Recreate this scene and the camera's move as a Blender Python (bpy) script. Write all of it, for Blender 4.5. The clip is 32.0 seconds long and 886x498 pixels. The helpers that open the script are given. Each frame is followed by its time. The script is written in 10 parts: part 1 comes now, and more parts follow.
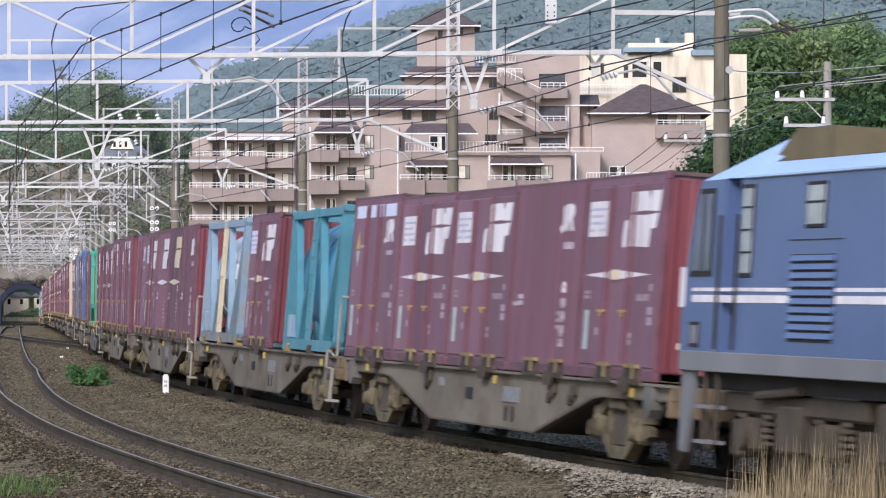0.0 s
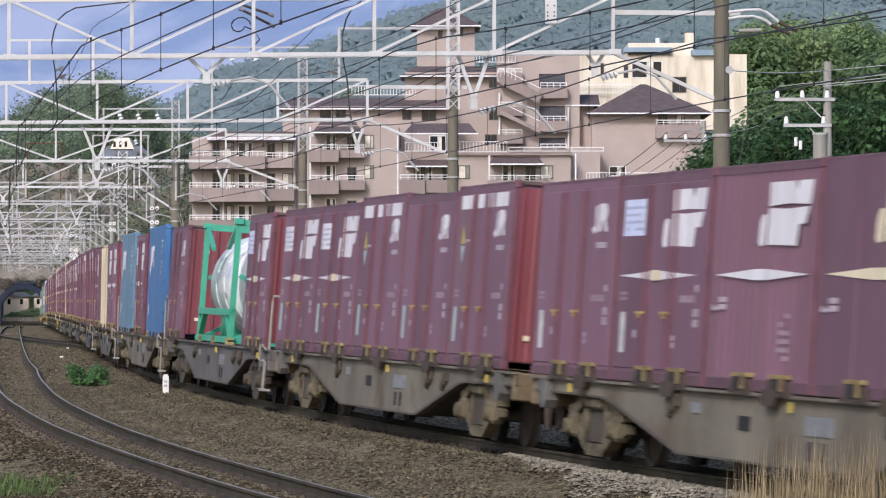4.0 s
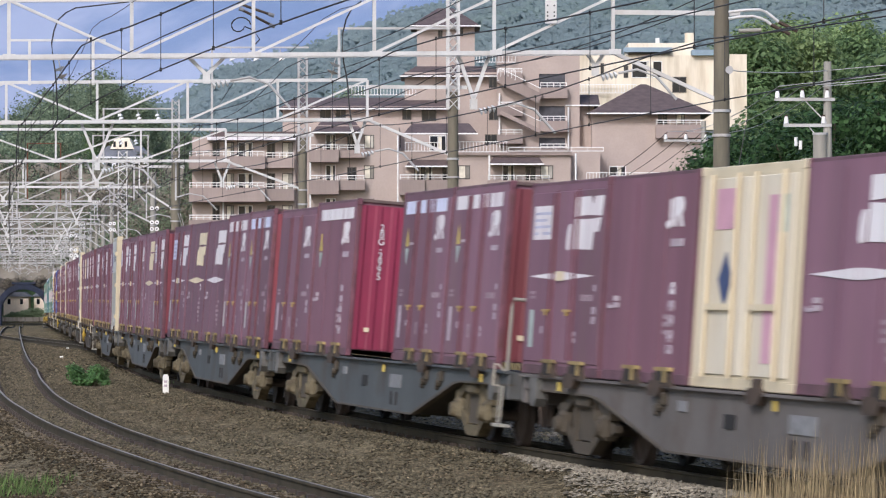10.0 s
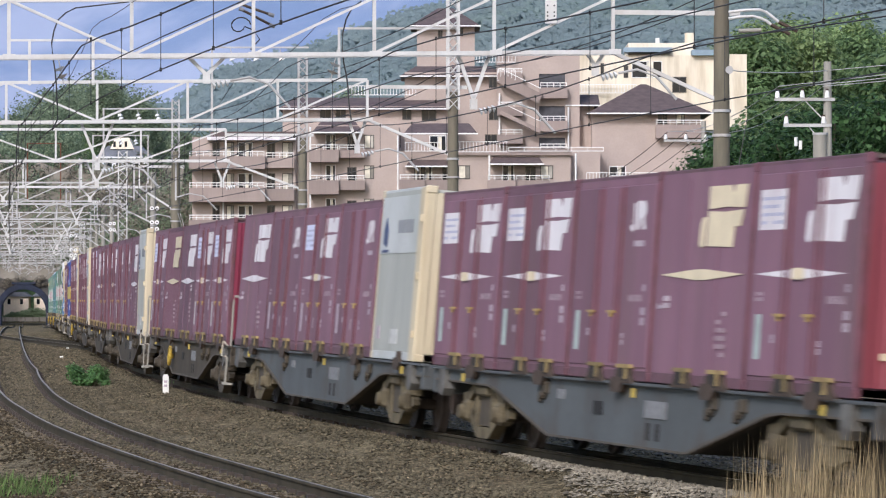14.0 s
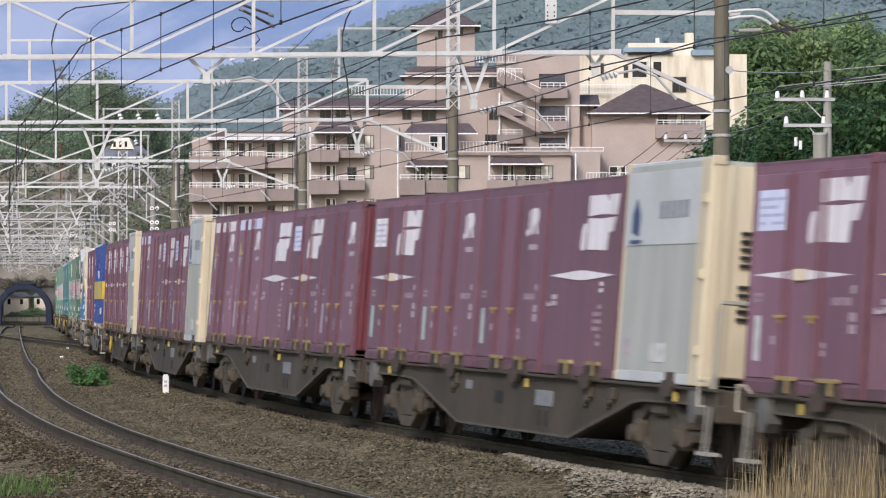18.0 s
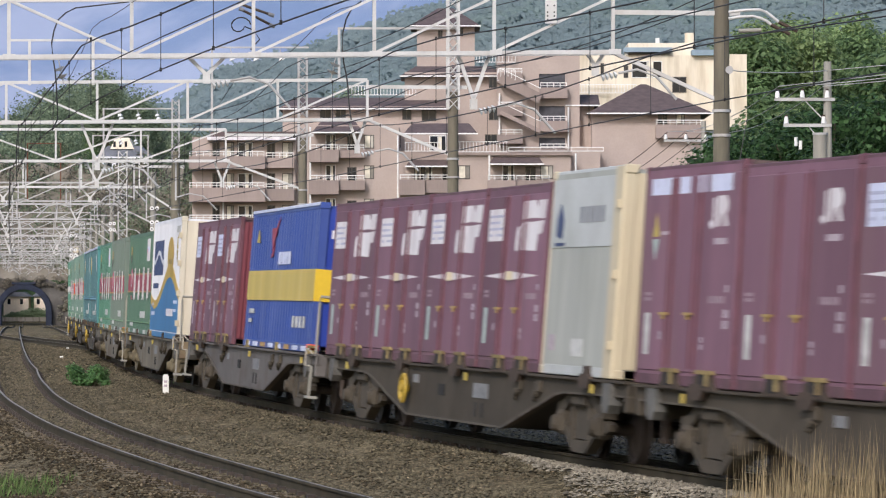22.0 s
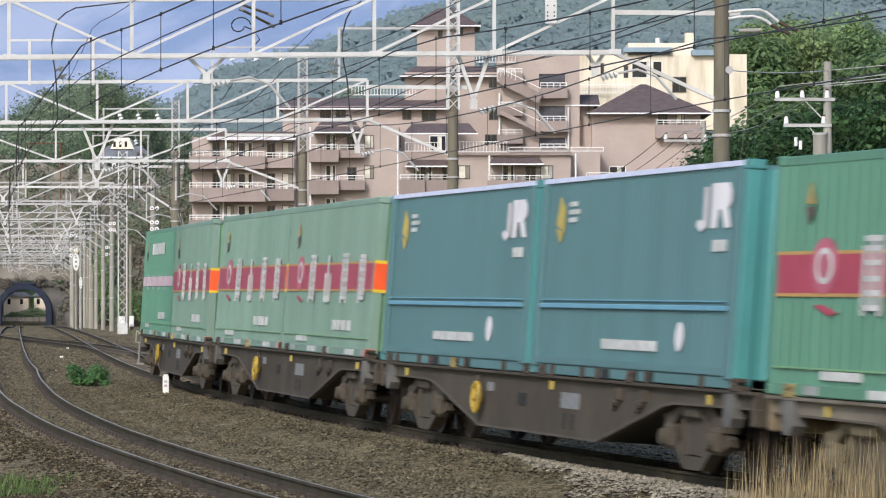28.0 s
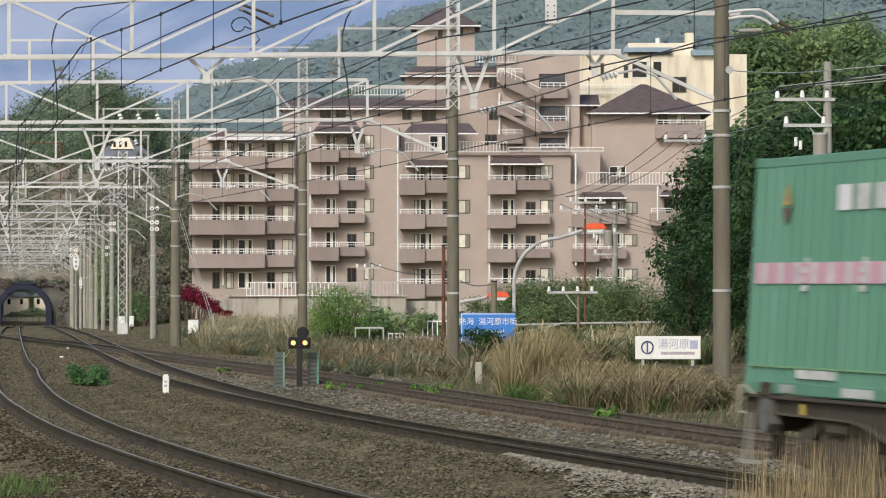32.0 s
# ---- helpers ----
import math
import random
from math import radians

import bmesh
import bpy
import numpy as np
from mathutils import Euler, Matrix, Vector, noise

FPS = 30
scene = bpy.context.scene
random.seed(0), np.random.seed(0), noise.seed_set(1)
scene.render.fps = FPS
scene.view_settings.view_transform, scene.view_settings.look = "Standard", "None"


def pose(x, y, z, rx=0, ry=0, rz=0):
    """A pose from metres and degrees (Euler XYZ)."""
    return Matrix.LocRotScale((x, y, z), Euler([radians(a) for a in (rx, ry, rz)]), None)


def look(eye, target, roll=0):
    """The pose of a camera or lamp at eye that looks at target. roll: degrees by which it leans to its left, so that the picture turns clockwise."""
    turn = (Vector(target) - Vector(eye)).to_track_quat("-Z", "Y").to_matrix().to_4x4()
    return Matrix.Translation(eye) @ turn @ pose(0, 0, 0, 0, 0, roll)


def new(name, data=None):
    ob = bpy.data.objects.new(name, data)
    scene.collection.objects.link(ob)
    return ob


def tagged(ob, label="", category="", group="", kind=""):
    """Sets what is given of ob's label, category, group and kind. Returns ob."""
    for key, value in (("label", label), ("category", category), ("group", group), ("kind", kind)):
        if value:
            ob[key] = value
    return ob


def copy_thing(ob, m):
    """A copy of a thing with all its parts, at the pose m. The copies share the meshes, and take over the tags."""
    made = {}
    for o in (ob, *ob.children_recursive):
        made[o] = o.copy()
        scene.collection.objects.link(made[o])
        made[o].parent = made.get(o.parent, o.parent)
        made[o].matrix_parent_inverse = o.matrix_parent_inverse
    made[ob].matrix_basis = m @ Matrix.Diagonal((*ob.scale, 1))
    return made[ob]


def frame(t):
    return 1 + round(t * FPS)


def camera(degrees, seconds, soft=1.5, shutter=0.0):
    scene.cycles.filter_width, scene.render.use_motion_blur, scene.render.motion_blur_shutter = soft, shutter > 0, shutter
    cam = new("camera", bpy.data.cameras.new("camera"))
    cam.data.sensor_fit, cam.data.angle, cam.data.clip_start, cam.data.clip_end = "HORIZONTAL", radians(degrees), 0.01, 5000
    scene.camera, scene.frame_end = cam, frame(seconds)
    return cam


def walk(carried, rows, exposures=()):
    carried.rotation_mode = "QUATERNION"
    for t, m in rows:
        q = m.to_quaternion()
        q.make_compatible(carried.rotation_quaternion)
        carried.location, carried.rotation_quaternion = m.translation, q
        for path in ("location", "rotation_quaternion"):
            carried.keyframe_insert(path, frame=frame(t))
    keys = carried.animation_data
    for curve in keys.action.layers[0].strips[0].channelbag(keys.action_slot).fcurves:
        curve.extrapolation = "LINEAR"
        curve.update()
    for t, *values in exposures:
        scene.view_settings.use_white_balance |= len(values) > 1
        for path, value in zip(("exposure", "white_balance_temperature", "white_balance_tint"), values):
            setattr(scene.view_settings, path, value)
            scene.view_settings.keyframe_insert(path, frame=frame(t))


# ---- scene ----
cam = camera(11.865, 32.0, soft=1.15, shutter=0.5)
EYE = (0.0, 0.0, 2.011)
VIEW = look(EYE, (0.0, 100.0, 2.011 + 1.2174))
EXPOSURES = [(0.0, 0.40, 5800, 18), (6.0, 0.25, 5950, 17), (10.0, 0.30, 5930, 16.5), (13.0, 0.38, 5900, 16), (18.0, 0.27, 6010, 16), (23.0, 0.28, 6150, 15), (25.2, 0.12, 6170, 14), (28.0, 0.40, 6050, 12), (31.0, 0.33, 6250, 10), (32.0, 0.15, 6380, 9)]
walk(cam, [(0.0, VIEW), (32.0, VIEW)], EXPOSURES)

# ---- light ----
SUN_EL, SUN_AZ = radians(36), radians(203)      # azimuth from north (+y) towards east (+x)
world = bpy.data.worlds.new("world")
scene.world = world
world.use_nodes = True
wn = world.node_tree.nodes
sky = wn.new("ShaderNodeTexSky")
sky.sky_type = "NISHITA"
sky.sun_disc = False
sky.sun_elevation, sky.sun_rotation = SUN_EL, SUN_AZ
sky.dust_density, sky.air_density = 2.5, 1.2
wn["Background"].inputs[1].default_value = 0.15
world.node_tree.links.new(sky.outputs[0], wn["Background"].inputs[0])
sun = new("sun", bpy.data.lights.new("sun", "SUN"))
sun.data.energy, sun.data.angle, sun.data.color = 2.0, radians(12), (1.0, 0.95, 0.88)
sun_from = Vector((math.sin(SUN_AZ) * math.cos(SUN_EL), math.cos(SUN_AZ) * math.cos(SUN_EL), math.sin(SUN_EL)))
sun.matrix_world = look(sun_from * 200, (0, 0, 0))

# ---- the line: plan of the goods track, S metres along it ----
S0, S1 = -560, 560
SG = np.arange(S0, S1 + 0.5, 1.0)
KAPPA = np.interp(SG, [-130, -90, -50, -20, 10, 40], [0.0000131, 0.000149, 0.000872, 0.002248, 0.001594, 0.00116])
TH = np.cumsum(KAPPA)
TH = TH - TH[-S0] + 0.21269
PX, PY = np.cumsum(np.sin(TH)), np.cumsum(-np.cos(TH))
PX, PY = PX - PX[-S0] + 1.6078, PY - PY[-S0] + 58.0586
CANT = 40.9 * KAPPA


def grade(S):
    s = np.clip(S, -470, 60)
    return -0.0033335 * s - 0.00001282 * s * s


def along(S, off=0.0):
    """Place, heading and cant of the goods track at S; off: metres to the right of it as seen from the platform."""
    th = np.interp(S, SG, TH)
    return (np.interp(S, SG, PX) + np.cos(th) * off, np.interp(S, SG, PY) + np.sin(th) * off, grade(S), th, np.interp(S, SG, CANT))


def s_at(y):
    return np.interp(-np.asarray(y, float), -PY, SG)


LEFT_S = [-200, -90, -60, -40, -20, -10, 0, 10, 30]
LEFT_O = [-3.85, -3.85, -3.9, -4.3, -4.85, -5.2, -5.5, -5.75, -6.0]
SIDE_S = [-130, -115, -100, -80, -65, -50, -40, -20, 0, 20]
SIDE_O = [0.0, 0.18, 0.75, 1.95, 2.95, 3.85, 4.2, 4.4, 4.15, 4.0]
CROSS_S = [-178, -165, -150, -125, -112, -100]
CROSS_O = [-3.85, -3.65, -2.9, -1.0, -0.2, 0.0]


def off_left(S):
    return np.interp(S, LEFT_S, LEFT_O)


def off_side(S):
    return np.interp(S, SIDE_S, SIDE_O)


# ---- how far the train has gone ----
def gone(t):
    d = t - 16.0
    return 13.9104 * d + 0.027826 * d * d + 0.000237 * d ** 3


# ---- small tools ----
def part(name, bm, mat, parent=None, label="", m=None, smooth=False):
    """Links a bmesh (or a mesh) as one mesh object under a thing or a part."""
    if isinstance(bm, bpy.types.Mesh):
        me = bm
    else:
        me = bpy.data.meshes.new(name)
        bm.to_mesh(me)
        bm.free()
        me.materials.append(mat)
        if smooth:
            for p in me.polygons:
                p.use_smooth = True
    ob = new(name, me)
    if parent is not None:
        ob.parent = parent
    if m is not None:
        ob.matrix_basis = m
    if label:
        tagged(ob, label)
    return ob


def thing(name, label, category, group="", kind="", m=None):
    ob = new(name)
    ob.empty_display_size = 0.3
    if m is not None:
        ob.matrix_basis = m
    return tagged(ob, label, category, group, kind)


def box(bm, x0, x1, y0, y1, z0, z1, bevel=0.0, m=None):
    mm = Matrix.Translation(((x0 + x1) / 2, (y0 + y1) / 2, (z0 + z1) / 2)) @ Matrix.Diagonal((x1 - x0, y1 - y0, z1 - z0, 1))
    r = bmesh.ops.create_cube(bm, size=1.0, matrix=(m @ mm) if m is not None else mm)
    if bevel:
        es = list({e for v in r["verts"] for e in v.link_edges})
        bmesh.ops.bevel(bm, geom=es, offset=bevel, segments=1, affect="EDGES", profile=0.5)
    return bm


def B(*boxes, bevel=0.0):
    bm = bmesh.new()
    for b in boxes:
        box(bm, *b, bevel=bevel)
    return bm


def rod(bm, a, b, r, seg=8, r2=None):
    a, b = Vector(a), Vector(b)
    d = b - a
    m = Matrix.Translation((a + b) / 2) @ d.to_track_quat("Z", "Y").to_matrix().to_4x4()
    bmesh.ops.create_cone(bm, cap_ends=True, segments=seg, radius1=r, radius2=r if r2 is None else r2, depth=d.length, matrix=m)
    return bm


def bar(bm, a, b, w, h):
    """A square bar from a to b."""
    a, b = Vector(a), Vector(b)
    d = b - a
    q = d.to_track_quat("Z", "X" if abs(d.normalized().x) < 0.9 else "Y").to_matrix().to_4x4()
    m = Matrix.Translation((a + b) / 2) @ q @ Matrix.Diagonal((w, h, d.length, 1))
    bmesh.ops.create_cube(bm, size=1.0, matrix=m)
    return bm


def tube(bm, pts, r, seg=6):
    """A round tube through points."""
    rings = []
    n = len(pts)
    for i, p in enumerate(pts):
        d = (Vector(pts[min(i + 1, n - 1)]) - Vector(pts[max(i - 1, 0)])).normalized()
        q = d.to_track_quat("Z", "X" if abs(d.x) < 0.9 else "Y")
        rings.append([bm.verts.new(Vector(p) + q @ Vector((r * math.cos(a), r * math.sin(a), 0))) for a in (2 * math.pi * k / seg for k in range(seg))])
    for a, b in zip(rings, rings[1:]):
        for k in range(seg):
            bm.faces.new((a[k], a[(k + 1) % seg], b[(k + 1) % seg], b[k]))
    for r_, f in ((rings[0], -1), (rings[-1], 1)):
        bm.faces.new(r_[::f])
    return bm


def prism(bm, pts, y0, y1):
    """An outline in x, z drawn out along y."""
    a = [bm.verts.new((x, y0, z)) for x, z in pts]
    b = [bm.verts.new((x, y1, z)) for x, z in pts]
    n = len(pts)
    bm.faces.new(a)
    bm.faces.new(b[::-1])
    for i in range(n):
        bm.faces.new((a[(i + 1) % n], a[i], b[i], b[(i + 1) % n]))
    bmesh.ops.recalc_face_normals(bm, faces=bm.faces[:])
    return bm


def raw(name, verts, faces, mat, parent=None, label="", smooth=False):
    me = bpy.data.meshes.new(name)
    me.from_pydata(verts if isinstance(verts, list) else verts.tolist(), [], faces if isinstance(faces, list) else faces.tolist())
    me.materials.append(mat)
    me.update()
    if smooth:
        me.polygons.foreach_set("use_smooth", [True] * len(me.polygons))
    return part(name, me, mat, parent, label)


# ---- materials ----
def mat_new(name, col, rough=0.7, metal=0.0, vary=0.25, scale=3.0, bump=0.0, bscale=40.0, col2=None, rnd=0.0, stain=None, stain_amt=0.35, sscale=0.7, spec=0.5, streak=False, island=0.0, emit=0.0, thin=0.0):
    """A surface: base colour with broad and fine variation, stains, relief, and a change from piece to piece."""
    m = bpy.data.materials.new(name)
    m.use_nodes = True
    nt = m.node_tree
    N, L = nt.nodes, nt.links
    bsdf = N["Principled BSDF"]
    bsdf.inputs["Roughness"].default_value, bsdf.inputs["Metallic"].default_value = rough, metal
    bsdf.inputs["Specular IOR Level"].default_value = spec
    tc = N.new("ShaderNodeTexCoord")
    mp = N.new("ShaderNodeMapping")
    L.new(tc.outputs["Object"], mp.inputs[0])
    if streak:
        mp.inputs["Scale"].default_value = (1, 1, 0.15)
    oi = N.new("ShaderNodeObjectInfo")
    add = N.new("ShaderNodeVectorMath")
    add.operation = "ADD"
    mul = N.new("ShaderNodeMath")
    mul.operation = "MULTIPLY"
    mul.inputs[1].default_value = 37.0
    L.new(oi.outputs["Random"], mul.inputs[0])
    L.new(mp.outputs[0], add.inputs[0])
    L.new(mul.outputs[0], add.inputs[1])

    def noise_tex(sc, detail):
        n = N.new("ShaderNodeTexNoise")
        n.inputs["Scale"].default_value, n.inputs["Detail"].default_value = sc, detail
        L.new(add.outputs[0], n.inputs["Vector"])
        return n

    def ramp(src, a, b):
        r = N.new("ShaderNodeMapRange")
        r.inputs[1].default_value, r.inputs[2].default_value = a, b
        L.new(src, r.inputs[0])
        return r.outputs[0]

    def mix(fac, a, b):
        x = N.new("ShaderNodeMix")
        x.data_type = "RGBA"
        if isinstance(fac, float):
            x.inputs[0].default_value = fac
        else:
            L.new(fac, x.inputs[0])
        for i, c in ((6, a), (7, b)):
            if isinstance(c, tuple):
                x.inputs[i].default_value = (*c, 1)
            else:
                L.new(c, x.inputs[i])
        return x.outputs[2]

    dark = tuple(c * (1 - vary) for c in col)
    lite = tuple(min(1, c * (1 + vary)) for c in (col2 or col))
    c = mix(ramp(noise_tex(scale, 5.0).outputs[0], 0.3, 0.7), dark, lite)
    fine = noise_tex(scale * 12, 3.0)
    c = mix(ramp(fine.outputs[0], 0.35, 0.75), c, mix(0.35 * vary + 0.05, c, (0.02, 0.018, 0.015)))
    if stain:
        sm = N.new("ShaderNodeMath")
        sm.operation = "MULTIPLY"
        sm.inputs[1].default_value = stain_amt
        L.new(ramp(noise_tex(sscale, 6.0).outputs[0], 0.5, 0.72), sm.inputs[0])
        c = mix(sm.outputs[0], c, stain)
    if rnd:
        hs = N.new("ShaderNodeHueSaturation")
        L.new(c, hs.inputs["Color"])
        v = N.new("ShaderNodeMapRange")
        v.inputs[3].default_value, v.inputs[4].default_value = 1 - rnd, 1 + rnd
        L.new(oi.outputs["Random"], v.inputs[0])
        L.new(v.outputs[0], hs.inputs["Value"])
        c = hs.outputs[0]
    if island:
        ge = N.new("ShaderNodeNewGeometry")
        hs = N.new("ShaderNodeHueSaturation")
        L.new(c, hs.inputs["Color"])
        v = N.new("ShaderNodeMapRange")
        v.inputs[3].default_value, v.inputs[4].default_value = 1 - island, 1 + island
        L.new(ge.outputs["Random Per Island"], v.inputs[0])
        L.new(v.outputs[0], hs.inputs["Value"])
        c = hs.outputs[0]
    L.new(c, bsdf.inputs["Base Color"])
    if bump:
        bn = N.new("ShaderNodeBump")
        bn.inputs["Strength"].default_value, bn.inputs["Distance"].default_value = bump, 0.02
        L.new(noise_tex(bscale, 4.0).outputs[0], bn.inputs["Height"])
        L.new(bn.outputs[0], bsdf.inputs["Normal"])
    if thin:
        tr = N.new("ShaderNodeBsdfTranslucent")
        L.new(c, tr.inputs["Color"])
        both = N.new("ShaderNodeMixShader")
        both.inputs[0].default_value = thin
        L.new(bsdf.outputs[0], both.inputs[1])
        L.new(tr.outputs[0], both.inputs[2])
        L.new(both.outputs[0], N["Material Output"].inputs["Surface"])
    if emit:
        bsdf.inputs["Emission Color"].default_value = (*col, 1)
        bsdf.inputs["Emission Strength"].default_value = emit
    return m


RUST = (0.10, 0.045, 0.02)
M = {}
M["stone"] = mat_new("stone", (0.096, 0.083, 0.053), 0.9, vary=0.3, scale=2, island=0.55, spec=0.1)
M["stone_tan"] = mat_new("stone_tan", (0.150, 0.120, 0.076), 0.9, vary=0.3, scale=2, island=0.6, spec=0.1)
M["stone_pale"] = mat_new("stone_pale", (0.205, 0.184, 0.140), 0.9, vary=0.25, scale=2, island=0.45, spec=0.1)
M["rail"] = mat_new("rail_steel", (0.055, 0.047, 0.031), 0.85, vary=0.3, scale=2, spec=0.15, stain=(0.07, 0.048, 0.03), stain_amt=0.4)
M["rail_top"] = mat_new("rail_top", (0.32, 0.26, 0.195), 0.5, 0.7, vary=0.2, scale=3, stain=(0.16, 0.12, 0.08), stain_amt=0.6, sscale=0.8)
M["rail_rust"] = mat_new("rail_rusty", (0.104, 0.077, 0.050), 0.8, vary=0.35, scale=3)
M["sleeper"] = mat_new("sleeper", (0.104, 0.084, 0.053), 0.9, vary=0.35, scale=3, rnd=0.25, stain=RUST)
M["white_steel"] = mat_new("white_steel", (0.56, 0.56, 0.54), 0.5, vary=0.08, scale=2, stain=(0.35, 0.30, 0.24), stain_amt=0.35, sscale=1.2)
M["grey_steel"] = mat_new("grey_steel", (0.42, 0.42, 0.41), 0.55, vary=0.15, scale=2, stain=(0.2, 0.15, 0.1), stain_amt=0.4, sscale=1.5)
M["concrete_pole"] = mat_new("concrete_pole", (0.27, 0.25, 0.195), 0.9, vary=0.2, scale=1.2, bump=0.2, stain=(0.12, 0.09, 0.06), stain_amt=0.5, streak=True)
M["pole_grey"] = mat_new("pole_grey", (0.30, 0.29, 0.25), 0.85, vary=0.15, scale=1.5, stain=(0.25, 0.23, 0.2), streak=True)
M["pole_brown"] = mat_new("pole_brown", (0.162, 0.146, 0.104), 0.85, vary=0.25, scale=2.5, stain=(0.095, 0.078, 0.058), stain_amt=0.7, sscale=2.0, streak=True, bump=0.3, bscale=8)
M["wire"] = mat_new("wire", (0.03, 0.03, 0.03), 0.6, vary=0.1)
M["insul"] = mat_new("porcelain", (0.72, 0.72, 0.70), 0.25, vary=0.05)
M["insul_dark"] = mat_new("insulator_brown", (0.05, 0.03, 0.025), 0.3, vary=0.1)


# ---- ground ----
def smooth01(a):
    a = np.clip(a, 0, 1)
    return a * a * (3 - 2 * a)


# skyline of the far wooded hill: bearing (east per north) and how far it rises above the eye per metre away
CREST_AT = [-0.30, -0.104, -0.085, -0.0612, -0.0527, -0.0367, -0.027, -0.0156, -0.0077, 0.0154, 0.05, 0.104, 0.30]
CREST_UP = [0.040, 0.042, 0.044, 0.0485, 0.0550, 0.0575, 0.0608, 0.0648, 0.0685, 0.0735, 0.078, 0.083, 0.09]


def ground_z(x, y):
    """Height of the ground sheet: the track bed, the banks beside it, the wooded slopes and the far hills."""
    x, y = np.asarray(x, float), np.asarray(y, float)
    S = s_at(y)
    th = np.interp(S, SG, TH)
    off = (x - np.interp(S, SG, PX)) * np.cos(th)
    ct = np.interp(S, SG, CANT)
    z = grade(S) - 0.168 - 0.05 * smooth01((np.abs(off) - 1.3) / 0.5) * smooth01((np.abs(off - off_left(S)) - 1.3) / 0.5)
    z = z - np.clip(off, -1.5, 1.5) * ct * smooth01((2.2 - np.abs(off)) / 0.7)
    dl = off - off_left(S)
    z = z - 0.6 * np.clip(dl, -1.5, 1.5) * ct * smooth01((2.2 - np.abs(dl)) / 0.7)
    z = z - 0.25 * smooth01((-off - 8.0) / 3)
    edge = np.interp(y, [0, 60, 100, 130, 170, 230, 600], [7.0, 7.0, 7.5, 7.0, 5.5, 4.6, 4.6])
    z = z + 0.25 * smooth01((off - edge) / 4.0)
    # wooded slope on the right
    slope = smooth01((y - 95) / 40) * smooth01((330 - y) / 60)
    z = z + slope * 16 * smooth01((x - np.interp(y, [90, 160, 250, 330], [10.0, 11.5, 16.0, 22.0])) / 34)
    # terrace of the flats
    far = smooth01((y - 335) / 30) * smooth01((x + 26) / 8)
    z = z + far * 1.0
    rise = smooth01((y - 372) / 130) * smooth01((x + 22 + (y - 372) * 0.02) / 16)
    z = z + rise * 20
    big = smooth01((y - 620) / 700)
    bearing = x / np.maximum(y, 1.0)
    crest = np.interp(bearing, CREST_AT, CREST_UP)
    low = z + smooth01((y - 600) / 90) * (12 + 6 * smooth01((bearing - 0.04) / 0.03))
    fall = 1 - 0.45 * smooth01((y - 1420) / 180)
    z = low * (1 - big) + big * fall * (np.minimum(y, 1450) * crest - 3.0 + 1.5 * np.sin(x / 17 + y / 60) + 60 * smooth01((x - 200) / 300))
    knoll = np.exp(-((bearing + 0.083) / np.where(bearing < -0.083, 0.026, 0.024)) ** 2)
    z = z + 0.026 * y * knoll * smooth01((y - 600) / 130) * smooth01((1100 - y) / 200)
    m = smooth01((y - 1650) / 750)
    z = z + m * (225 + 60 * np.sin(x / 420 + 1.0) + 25 * np.sin(x / 130) - 0.06 * np.abs(x))
    cut = smooth01((9.0 - np.abs(x + 58.2 + (y - 600) * 0.0975)) / 3.0) * smooth01((780 - y) / 30) * smooth01((y - 400) / 40)
    z = z * (1 - cut) + (grade(S) - 0.2) * cut
    side = smooth01((np.abs(x) - 150) / 400) * smooth01((y + 100) / 400)
    return z + side * 20


def axis_steps(stops):
    out = []
    for a, b, st in stops:
        out += list(np.arange(a, b, st))
    return np.array(out + [stops[-1][1]])


GX = axis_steps([(-2600, -600, 200), (-600, -150, 30), (-150, -82, 4), (-82, -22, 1.2), (-22, 12, 0.5), (12, 50, 1.5), (50, 150, 6), (150, 600, 30), (600, 2600, 200)])
GY = axis_steps([(-900, -100, 100), (-100, 30, 10), (30, 130, 0.9), (130, 330, 2.0), (330, 660, 5), (660, 1600, 25), (1600, 3000, 70)])
gx, gy = np.meshgrid(GX, GY)
gz = ground_z(gx, gy)
rs = np.random.RandomState(3)
near = (np.abs(gx) < 60) & (gy > 20) & (gy < 340)
gz = gz + np.where(near, (rs.rand(*gz.shape) - 0.5) * 0.03, 0) + np.where(gy > 1000, np.sin(gx / 23 + gy / 61) * np.sin(gx / 57 - gy / 90) * np.clip((gy - 1000) * 0.006, 0, 5), 0)
nx_, ny_ = len(GX), len(GY)
idx = np.arange(nx_ * ny_).reshape(ny_, nx_)
gf = np.stack([idx[:-1, :-1], idx[:-1, 1:], idx[1:, 1:], idx[1:, :-1]], -1).reshape(-1, 4)


